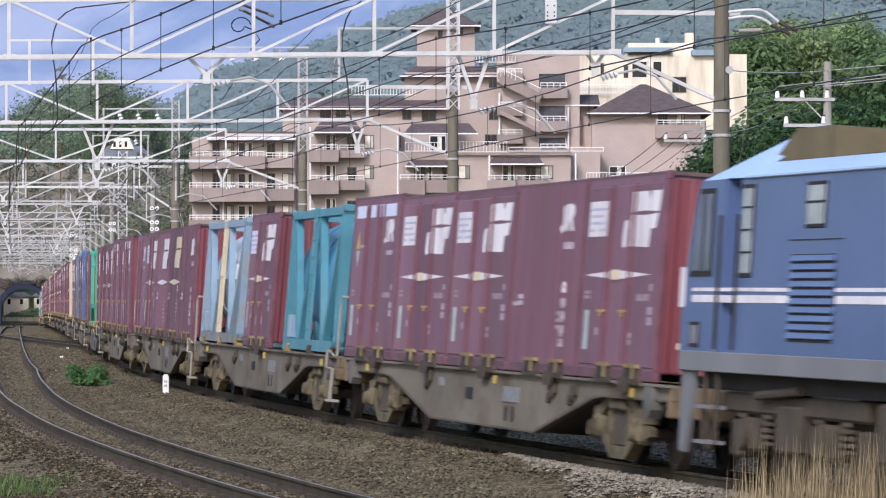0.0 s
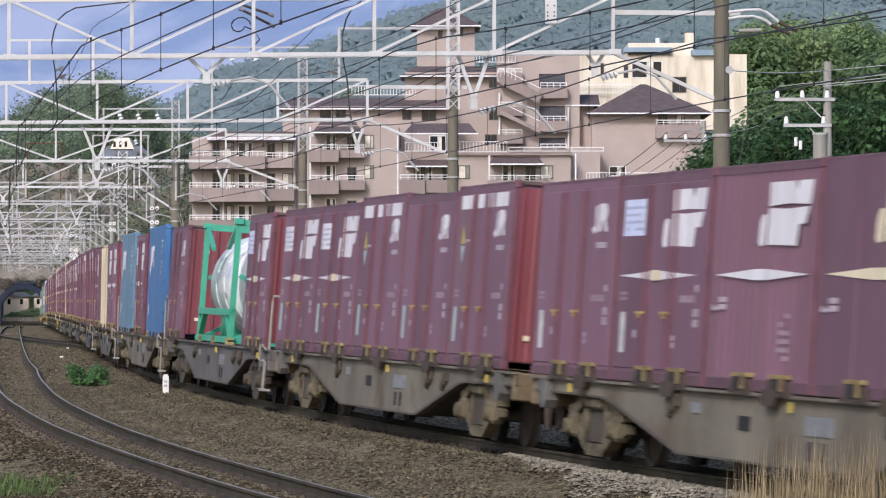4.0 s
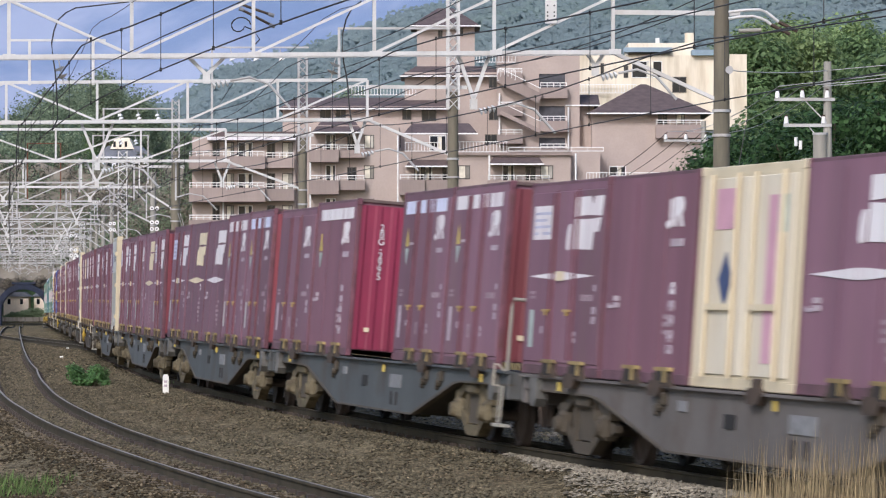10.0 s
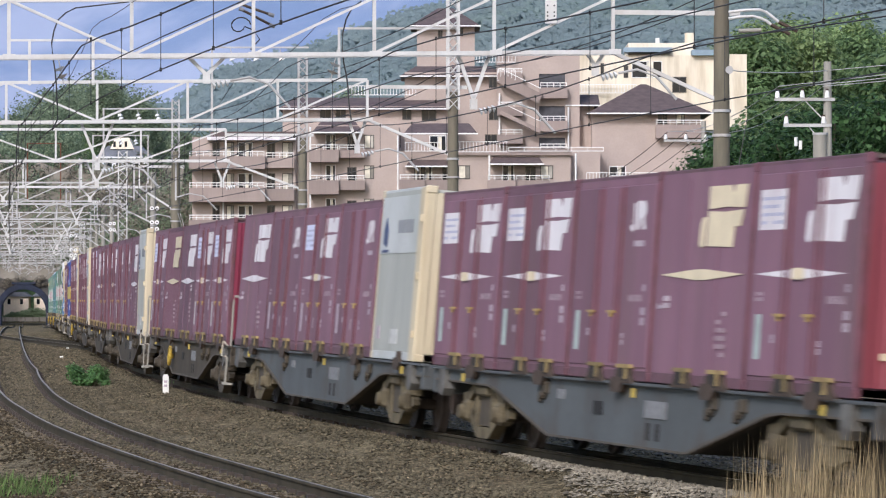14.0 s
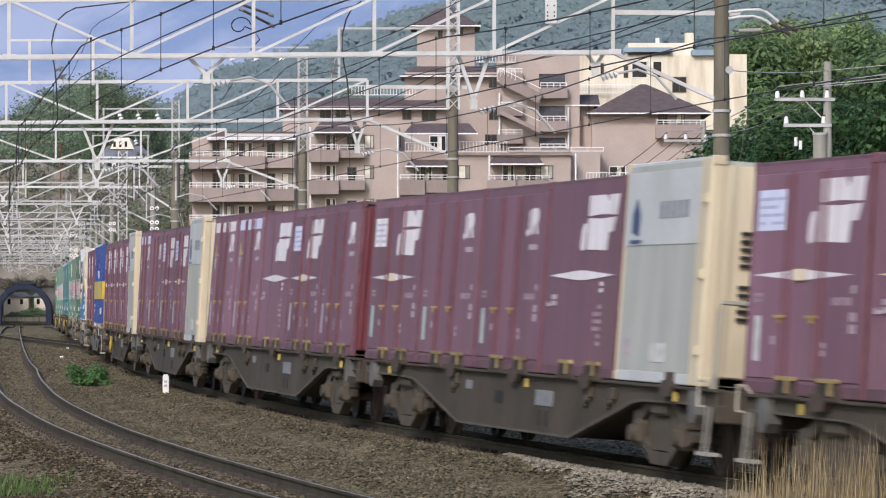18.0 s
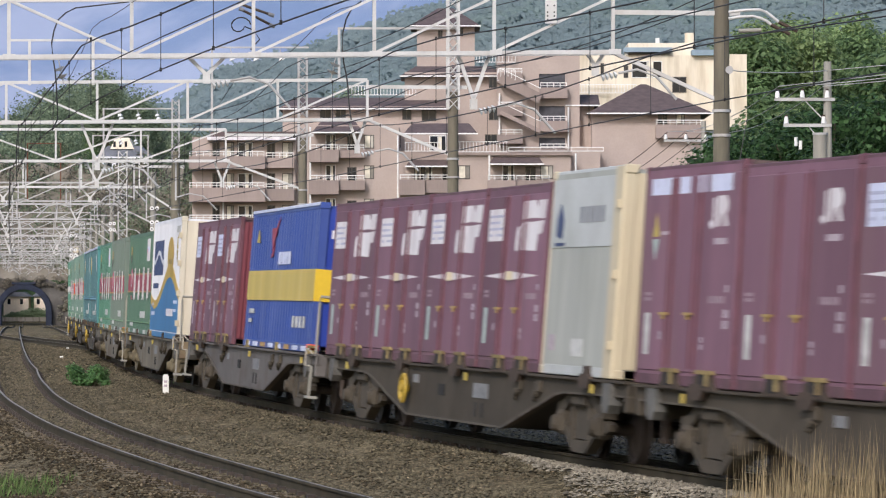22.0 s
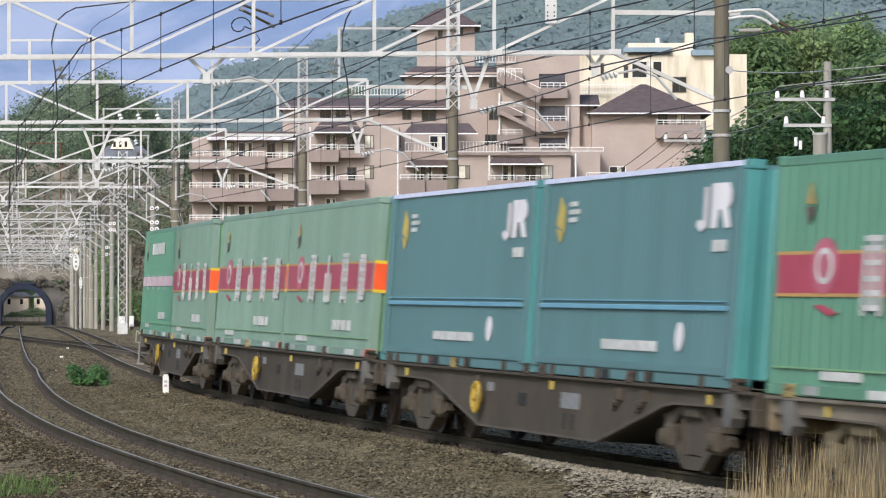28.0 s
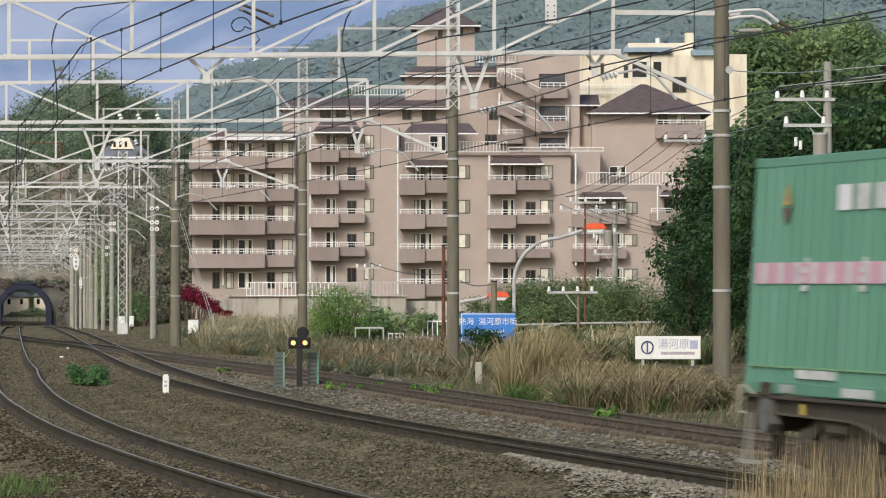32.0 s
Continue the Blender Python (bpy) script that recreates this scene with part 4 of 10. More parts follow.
            outline(c, "safety_mark", [[(-1.42, 1.70), (-1.16, 1.70), (-1.30, 1.98)]], "mark_yellow", YS - 0.012, 0.002)
            outline(c, "safety_mark", [[(-1.42, 1.67), (-1.16, 1.67), (-1.30, 1.42)]], "mark_green", YS - 0.012, 0.002)
            plate(c, "notice", -1.1, -0.80, 1.72, 1.76, "mark_grey", YS - 0.012, 0.002)
    small_marks(c, seed, H, doors)
    for xp in (0.93, -0.42):
        k = part("fork_pocket", cached(("fork_pocket", xp), lambda: (prism(bmesh.new(), [(xp - 0.44, -0.03), (xp + 0.44, -0.03), (xp + 0.30, 0.06), (xp + 0.26, 0.15), (xp - 0.26, 0.15), (xp - 0.30, 0.06)], YS - 0.04, YS + 0.05), M["lock_rust"], False)), None, c)
        part("pocket_cap", cached(("pocket_cap", xp), lambda: (prism(bmesh.new(), [(xp - 0.30, 0.150), (xp + 0.06, 0.150), (xp + 0.06, 0.02), (xp + 0.165, 0.02), (xp + 0.165, 0.150), (xp + 0.30, 0.150), (xp + 0.28, 0.195), (xp - 0.28, 0.195)], YS - 0.055, YS + 0.05), M["lock"], False)), None, k)
        part("pocket_opening", cached(("pocket_opening", xp), lambda: (B((xp - 0.17, xp + 0.06, YS - 0.046, YS + 0.03, 0.0, 0.15)), M["black"], False)), None, k)
    if end_text:
        text_part(c, "\n".join(end_text), 0.155, Matrix.Translation((L / 2 + 0.004, -0.80, 1.68)) @ END_TURN, "mark_white")
    plate_end = B((L / 2 - 0.02, L / 2 + 0.004, -0.97, -0.89, 0.40, 0.47))
    part("end_notice", plate_end, M["mark_cream"], c)
    return c


def box_white(seed):
    """A pale refrigerated container with a cream end frame and a cooling unit."""
    L, W, H = L12, 2.45, 2.58
    c = thing("container", "pale grey container with cream end frame and cooling unit", "container", "pale containers")
    part("body", body_mesh(L, W, H, 0, "white_low"), None, c)
    part("panel", B((-L / 2 + 0.1, L / 2 - 0.45, YS - 0.008, YS + 0.01, H * 0.62, H - 0.12)), M["white_box"], c, "cleaner upper panel")
    part("end_wall", end_mesh(L, W, H, -1, "cream_box"), None, c)
    part("end_wall", end_mesh(L, W, H, 1, "cream_box", 4), None, c)
    frame_parts(c, L, W, H, "cream_box", "white_box", "cream_box", 0.14)
    part("end_frame", B((L / 2 - 0.42, L / 2 - 0.02, YS - 0.02, YS + 0.02, 0.0, H - 0.02), bevel=0.01), M["cream_box"], c)
    for z in (0.35, 1.2, 2.05):
        part("hinge", B((L / 2 - 0.2, L / 2 - 0.06, YS - 0.06, YS - 0.02, z, z + 0.1)), M["cream_box"], c)
    for k in range(5):
        part("grille_slat", B((L / 2 - 0.02, L / 2 + 0.012, -0.85, -0.2, 1.35 + k * 0.09, 1.39 + k * 0.09)), M["black"], c)
        part("grille_slat", B((L / 2 - 0.02, L / 2 + 0.012, -0.85, -0.2, 0.75 + k * 0.09, 0.79 + k * 0.09)), M["black"], c)
    outline(c, "painted_mark", [[(-1.45, 1.75), (-1.15, 1.7), (-1.1, 1.95), (-1.3, 2.15), (-1.45, 1.95)], [(-1.5, 1.62), (-1.0, 1.62), (-1.0, 1.66), (-1.5, 1.66)]], "mark_navy", YS - 0.01)
    for k in range(5):
        plate(c, "lettering_bar", -0.25 + k * 0.26, -0.08 + k * 0.26, 1.90, 2.10, "label_dark", YS - 0.008)
    plate(c, "notice", -1.5, -1.2, 0.3, 0.5, "mark_grey")
    plate(c, "notice", -0.3, 0.3, 0.24, 0.46, "mark_pale")
    return c


def box_cream(seed):
    L, W, H = L12, 2.45, 2.46
    c = thing("container", "cream container with twin side doors and lock bars", "container")
    part("body", body_mesh(L, W, H, 0, "cream_box"), None, c)
    for sx in (-1, 1):
        part("end_wall", end_mesh(L, W, H, sx, "cream_box"), None, c)
    frame_parts(c, L, W, H, "cream_box", "cream_box", "cream_box", 0.12)
    for a, b in ((-1.6, -0.02), (0.02, 1.6)):
        d = part("door", B((a, b, YS - 0.015, YS + 0.01, 0.15, H - 0.14), bevel=0.01), M["end_cream"], c)
        for xb in (a + 0.3, b - 0.3):
            part("lock_bar", rod(bmesh.new(), (xb, YS - 0.045, 0.12), (xb, YS - 0.045, H - 0.1), 0.03, 8), M["cream_box"], d)
        part("latch", B((a + 0.35, b - 0.35, YS - 0.06, YS - 0.02, 0.86, 0.93)), M["cream_box"], d)
    outline(c, "painted_mark", [[(-0.95, 1.2), (-0.7, 0.9), (-0.45, 1.2), (-0.7, 1.5)]], "mark_navy", YS - 0.02)
    plate(c, "painted_panel", -1.15, -0.35, 1.75, 2.2, "stripe_pink", YS - 0.018)
    plate(c, "painted_panel", 0.75, 1.05, 0.3, 2.1, "stripe_pink", YS - 0.018)
    plate(c, "painted_panel", 1.1, 1.4, 1.7, 2.1, "mark_green", YS - 0.018)
    return c


def box20(mat, label, seed, door_end=True):
    """A twenty-foot steel container, with its doors at the leading end."""
    L, W, H = 6.06, 2.44, 2.58
    c = thing("container", label, "container", "blue containers")
    part("body", body_mesh(L, W, H, 0, mat), None, c)
    part("end_wall", end_mesh(L, W, H, -1, mat), None, c)
    frame_parts(c, L, W, H, mat, mat, mat, 0.13)
    for y0, y1 in ((-1.08, -0.01), (0.01, 1.08)):
        d = part("door", B((L / 2 - 0.06, L / 2 - 0.02, y0, y1, 0.12, H - 0.12), bevel=0.01), M[mat], c)
        for yb in (y0 + 0.25, y1 - 0.25):
            part("lock_bar", rod(bmesh.new(), (L / 2 + 0.02, yb, 0.1), (L / 2 + 0.02, yb, H - 0.08), 0.025, 8), M[mat], d)
        for z in (0.4, 1.0, 1.6, 2.2):
            part("hinge", B((L / 2 - 0.05, L / 2 + 0.03, y0, y0 + 0.16, z, z + 0.09)), M[mat], d)
    for z in (0.55, 1.2, 1.9):
        part("post_hinge", B((L / 2 - 0.3, L / 2 + 0.02, YS - 0.02, YS + 0.02, z, z + 0.08)), M[mat], c)
    outline(c, "painted_mark", [[(-2.1, 1.55), (-2.0, 1.40), (-1.85, 1.55), (-1.75, 2.1), (-1.95, 2.1), (-2.0, 1.6)], [(-1.7, 1.68), (-1.55, 1.62), (-1.3, 1.75), (-1.25, 2.05), (-1.4, 2.15), (-1.6, 2.05)], [(-1.15, 1.98), (-0.7, 2.0), (-0.68, 2.12), (-1.15, 2.10)], [(-1.02, 1.62), (-0.88, 1.62), (-0.82, 1.98), (-0.98, 1.98)]], "mark_white", YS - 0.006)
    outline(c, "small_writing", rows_of(2.04, 1.45, 1, 7, 0.10, 0.07, 0.03, 0.05, skip=((0, 3),)), "mark_pale", YS - 0.004)
    plate(c, "notice", -2.35, -2.22, 0.5, 0.75, "mark_white")
    for xf in (-1.2, 1.2):
        plate(c, "fork_pocket", xf - 0.18, xf + 0.18, 0.02, 0.11, "black")
    return c


def tank20(frame_m, tank_m, label, style):
    """A twenty-foot tank container: an open frame round a lying tank."""
    L, W, H = 6.06, 2.44, 2.44
    c = thing("tank_container", label, "tank container", "tank containers")
    fm = M[frame_m]
    lean = 0.0 if style == "open" else 0.55
    w = 0.11 if style == "open" else 0.17
    for sy in (-1, 1):
        y = sy * (W / 2 - w / 2)
        for sx in (-1, 1):
            x = sx * (L / 2 - w / 2)
            part("corner_post", bar(bmesh.new(), (x, y, 0.0), (x, y, H), w, w), fm, c)
            for z in (0.06, H - 0.06):
                part("corner_casting", B((x - 0.1, x + 0.1, y - 0.09, y + 0.09, z - 0.06, z + 0.06), bevel=0.015), fm, c)
        if style == "open":
            part("side_rail", bar(bmesh.new(), (-L / 2, y, 0.08), (L / 2, y, 0.08), 0.12, 0.12), fm, c)
            part("side_rail", bar(bmesh.new(), (-L / 2, y, 0.62), (L / 2, y, 0.62), 0.13, 0.13), fm, c)
            for sx in (-1, 1):
                part("brace", bar(bmesh.new(), (sx * (L / 2 - 0.1), y, H - 0.1), (sx * (L / 2 - 1.6), y, H - 0.55), 0.08, 0.08), fm, c)
                part("brace", bar(bmesh.new(), (sx * (L / 2 - 0.1), y, 0.1), (sx * (L / 2 - 0.9), y, 0.6), 0.1, 0.1), fm, c)
        else:
            for z in (0.12, H - 0.10):
                part("side_rail", bar(bmesh.new(), (-L / 2, y, z), (L / 2, y, z), 0.17, 0.18 if z < 1 else 0.13), M["frame_soiled"] if z < 1 and frame_m == "frame_pale" else fm, c)
            for sx in (-1, 1):
                part("brace", bar(bmesh.new(), (sx * (L / 2 - 0.3), y, H - 0.15), (sx * (L / 2 - 1.5), y, 0.2), 0.15, 0.12), fm, c)
                part("brace", bar(bmesh.new(), (sx * 0.25, y, H - 0.15), (sx * 1.35, y, 0.2), 0.15, 0.12), fm, c)
    for sx in (-1, 1):
        x = sx * (L / 2 - 0.08)
        for z in (0.08, H - 0.08):
            part("end_rail", bar(bmesh.new(), (x, -W / 2 + 0.1, z), (x, W / 2 - 0.1, z), 0.13, 0.13), fm, c)
        part("end_brace", bar(bmesh.new(), (x, -W / 2 + 0.15, 0.1), (x, W / 2 - 0.15, H * 0.55), 0.09, 0.09), fm, c)
        part("end_brace", bar(bmesh.new(), (x, W / 2 - 0.15, 0.1), (x, -W / 2 + 0.15, H * 0.55), 0.09, 0.09), fm, c)
    r, tl = (1.05, 2.68) if style == "open" else (1.08, 2.62)
    zc = 1.22 if style == "open" else 1.27
    bm = bmesh.new()
    prof = [(-tl - 0.28, 0.0), (-tl - 0.25, r * 0.45), (-tl - 0.14, r * 0.8), (-tl, r), (tl, r), (tl + 0.14, r * 0.8), (tl + 0.25, r * 0.45), (tl + 0.28, 0.0)]
    seg = 40
    rings = []
    for x, q in prof:
        rings.append([bm.verts.new((x, q * math.cos(a), zc + q * math.sin(a))) for a in (2 * math.pi * k / seg for k in range(seg))] if q else [bm.verts.new((x, 0, zc))])
    for a, b in zip(rings, rings[1:]):
        for k in range(seg):
            if len(a) == 1:
                bm.faces.new((a[0], b[(k + 1) % seg], b[k]))
            elif len(b) == 1:
                bm.faces.new((a[k], a[(k + 1) % seg], b[0]))
            else:
                bm.faces.new((a[k], a[(k + 1) % seg], b[(k + 1) % seg], b[k]))
    bmesh.ops.recalc_face_normals(bm, faces=bm.faces[:])
    tank = part("tank", bm, M[tank_m], c, smooth=True)
    for x in (-1.5, 0.0, 1.5):
        bm = bmesh.new()
        pts = [(x, (r + 0.006) * math.cos(a), zc + (r + 0.006) * math.sin(a)) for a in (2 * math.pi * k / 32 for k in range(33))]
        tube(bm, pts, 0.011, 5)
        part("tank_band", bm, M[tank_m], tank)
    part("manhole", rod(rod(bmesh.new(), (0, 0, zc + r - 0.05), (0, 0, zc + r + 0.13), 0.3, 20), (0, 0, zc + r + 0.13), (0, 0, zc + r + 0.17), 0.34, 20), M["grey_steel"], c)
    part("walkway", B((-2.0, 2.0, 0.2, 0.7, H - 0.1, H - 0.06)), M["grey_steel"], c)
    for x in (-2.2, 2.2):
        part("saddle", B((x - 0.12, x + 0.12, -0.8, 0.8, 0.1, 0.55)), fm, c)
    if style == "open":
        # painted shapes on the round side
        def patch(name, x0, x1, a0, a1, mat):
            bm = bmesh.new()
            n = 5
            rows = []
            for k in range(n + 1):
                a = radians(a0 + (a1 - a0) * k / n)
                rows.append([bm.verts.new((x, -(r + 0.008) * math.cos(a), zc + (r + 0.008) * math.sin(a))) for x in (x0, x1)])
            for p, q in zip(rows, rows[1:]):
                bm.faces.new((p[0], p[1], q[1], q[0]))
            part(name, bm, M[mat], tank)
        patch("painted_mark", -1.95, -1.7, -2, 28, "mark_green")
        patch("painted_mark", -1.6, -1.1, 14, 30, "mark_green")
        patch("painted_mark", -1.5, -1.25, -2, 12, "mark_green")
        patch("painted_mark", -1.0, -0.85, 2, 34, "mark_green")
        patch("notice", -0.5, 0.1, 6, 22, "mark_pale")
        patch("notice", 0.35, 0.8, 4, 18, "mark_blue")
        patch("notice", -0.4, 0.3, -18, -12, "mark_pale")
        part("end_panel", B((tl + 0.12, tl + 0.16, -0.55, -0.05, 0.95, 1.75)), M["grey_steel"], c)
        part("valve", rod(bmesh.new(), (tl + 0.1, -0.2, 0.62), (tl + 0.32, -0.2, 0.62), 0.13, 14), M["latch"], c)
    else:
        lad = M["cream_box"] if tank_m == "tank_silver" else fm
        for x in (0.94, 1.28):
            part("ladder_rail", bar(bmesh.new(), (x - 1.2, YS + 0.02, 0.2), (x - 1.2, YS + 0.02, H), 0.06, 0.05), lad, c)
        for k in range(7):
            part("ladder_rung", bar(bmesh.new(), (-0.26, YS + 0.02, 0.4 + k * 0.3), (0.08, YS + 0.02, 0.4 + k * 0.3), 0.03, 0.03), lad, c)
        part("valve_box", B((-2.75, -2.35, YS + 0.02, YS + 0.35, 0.22, 0.62), bevel=0.02), M["frame_pale"], c)
        if tank_m == "tank_silver":
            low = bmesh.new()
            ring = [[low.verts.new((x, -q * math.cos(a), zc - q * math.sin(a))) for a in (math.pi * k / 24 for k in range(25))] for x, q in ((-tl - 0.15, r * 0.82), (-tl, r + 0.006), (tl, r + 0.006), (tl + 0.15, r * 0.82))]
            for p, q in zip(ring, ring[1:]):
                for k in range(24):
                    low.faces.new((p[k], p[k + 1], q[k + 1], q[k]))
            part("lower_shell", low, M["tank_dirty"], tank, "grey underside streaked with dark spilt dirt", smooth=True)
            for xm, wm in ((-1.9, 0.55), (0.55, 0.7)):
                for k in range(4):
                    part("lettering_bar", B((xm + k * wm / 4, xm + k * wm / 4 + wm / 6, -r * 0.955 - 0.006, -r * 0.955 + 0.02, zc + 0.28, zc + 0.36)), M["mark_grey"], tank)
    return c


def seino_box(seed):
    L, W, H = 9.1, 2.45, 2.52
    c = thing("container", "navy blue long container with a broad yellow band", "container", "long containers")
    part("body", body_mesh(L, W, H, 26, "navy_box", 0.02), None, c)
    for sx in (-1, 1):
        part("end_wall", end_mesh(L, W, H, sx, "navy_end" if sx > 0 else "navy_box"), None, c)
    frame_parts(c, L, W, H, "navy_box", "navy_box", "navy_box", 0.16)
    part("corner_foot", B((L / 2 - 0.34, L / 2 + 0.02, YS - 0.02, YS + 0.16, -0.01, 0.14), bevel=0.015), M["orange"], c, "bright red foot of the corner post")
    for k in range(3):
        part("end_writing", B((L / 2 + 0.004, L / 2 + 0.012, -1.0 + k * 0.17, -0.89 + k * 0.17, 1.92, 2.06)), M["mark_white"], c)
    plate(c, "yellow_band", -L / 2 + 0.02, L / 2 + 0.004, 0.86, 1.40, "band_ochre")
    part("yellow_band", B((L / 2 - 0.03, L / 2 + 0.006, -W / 2, W / 2, 0.86, 1.40)), M["yellow_band"], c)
    part("top_edge", B((-L / 2, L / 2, YS - 0.01, YS + 0.05, H - 0.05, H)), M["mark_blue"], c)
    outline(c, "safety_mark", [[(-3.6, 1.92), (-3.2, 1.92), (-3.4, 2.16)]], "mark_yellow", YS - 0.008)
    outline(c, "painted_mark", [[(-1.5, 2.15), (-1.3, 1.75), (-0.95, 1.98), (-0.45, 2.36), (-0.95, 2.16)], [(-1.45, 1.62), (-1.1, 1.66), (-0.95, 1.9)]], "stripe_red", YS - 0.008)
    for k in range(4):
        plate(c, "lettering_bar", -0.35 + k * 0.42, -0.05 + k * 0.42, 1.50, 1.72, "mark_blue", YS - 0.004)
        plate(c, "lettering_bar", 2.1 + k * 0.45, 2.34 + k * 0.45, 0.40, 0.60, "mark_pale", YS - 0.004)
    plate(c, "notice", -4.0, -3.3, 0.62, 0.7, "mark_pale", YS - 0.004)
    plate(c, "notice", -4.0, -3.6, 0.45, 0.52, "mark_pale", YS - 0.004)
    for k in range(8):
        plate(c, "bottom_notice", -4.2 + k * 1.1, -3.6 + k * 1.1, 0.02, 0.10, "amber" if k % 3 == 2 else "mark_blue", YS - 0.004)
    return c


def wave_box(seed):
    """White over blue with a gold wave between, gold disc; a cream end."""
    L, W, H = 9.38, 2.45, 2.68
    c = thing("container", "long white and blue container with a gold wave and disc", "container", "long containers")
    part("body", body_mesh(L, W, H, 44, "runner_white", 0.010), None, c)
    part("end_wall", end_mesh(L, W, H, 1, "end_cream", 1), None, c)
    part("end_wall", end_mesh(L, W, H, -1, "end_cream", 4), None, c)
    frame_parts(c, L, W, H, "end_cream", "runner_blue", "end_cream", 0.12, "runner_white")
    xs = [-4.56 + k * 9.12 / 36 for k in range(37)]
    def lo(x):
        return 1.00 + 0.36 * math.sin((x + 0.75) * 0.66)
    def hi(x):
        return lo(x) + 0.20 + 0.16 * math.exp(-((x - 1.6) / 1.1) ** 2)
    outline(c, "blue_field", [[(-4.56, 0.15)] + [(4.56, 0.15)] + [(x, lo(x)) for x in xs[::-1]]], "runner_blue", YS, 0.005)
    outline(c, "gold_wave", [[(x, lo(x)) for x in xs] + [(x, hi(x)) for x in xs[::-1]]], "runner_gold", YS, 0.008)
    outline(c, "gold_disc", [[(1.6 + 0.95 * math.cos(a), 1.86 + 0.40 * math.sin(a)) for a in (2 * math.pi * k / 24 for k in range(24))]], "runner_gold", YS, 0.007)
    for k in range(3):
        plate(c, "lettering_bar", 1.0 + k * 0.45, 1.35 + k * 0.45, 1.66, 1.76, "latch", YS - 0.008)
    for k in range(6):
        x = -3.95 + k * 0.54
        outline(c, "lettering_block", [[(x, 1.42), (x + 0.14, 1.42), (x + 0.16, 1.75), (x + 0.30, 1.42), (x + 0.42, 1.42), (x + 0.46, 2.22), (x + 0.30, 2.22), (x + 0.28, 1.95), (x + 0.20, 2.22), (x + 0.06, 2.22)]], "mark_navy", YS, 0.005)
    xs2 = [-4.0 + k * 0.36 for k in range(11)]
    outline(c, "white_swoosh", [[(x, 1.78 + 0.12 * math.sin(x * 2.1)) for x in xs2] + [(x, 1.88 + 0.12 * math.sin(x * 2.1)) for x in xs2[::-1]]], "runner_white", YS, 0.009)
    for k in range(5):
        plate(c, "lettering_bar", -3.9 + k * 0.36, -3.65 + k * 0.36, 1.12, 1.24, "mark_navy", YS - 0.003)
        plate(c, "lettering_bar", 1.0 + k * 0.42, 1.34 + k * 0.42, 0.50, 0.66, "mark_white", YS - 0.006)
    plate(c, "notice", -3.8, -3.45, 0.72, 0.78, "mark_blue", YS - 0.006)
    plate(c, "notice", -4.1, -3.0, 0.50, 0.58, "mark_blue", YS - 0.006)
    plate(c, "notice", 3.2, 4.3, 0.78, 0.85, "mark_blue", YS - 0.006)
    plate(c, "notice", 3.2, 4.1, 0.60, 0.66, "mark_blue", YS - 0.006)
    plate(c, "notice", 3.4, 4.4, 2.35, 2.48, "mark_pale", YS - 0.003)
    outline(c, "safety_mark", [[(3.55, 1.98), (3.85, 1.98), (3.7, 2.25)], [(3.55, 1.94), (3.85, 1.94), (3.7, 1.7)]], "mark_yellow", YS - 0.003)
    for z in (0.3, 0.95, 1.6, 2.2):
        part("hinge", B((L / 2 - 0.18, L / 2 + 0.03, YS - 0.05, YS + 0.02, z, z + 0.12)), M["cream_box"], c)
    for yb in (-0.7, -0.25, 0.25, 0.7):
        part("lock_bar", rod(bmesh.new(), (L / 2 + 0.03, yb, 0.1), (L / 2 + 0.03, yb, H - 0.1), 0.03, 8), M["cream_box"], c)
    return c


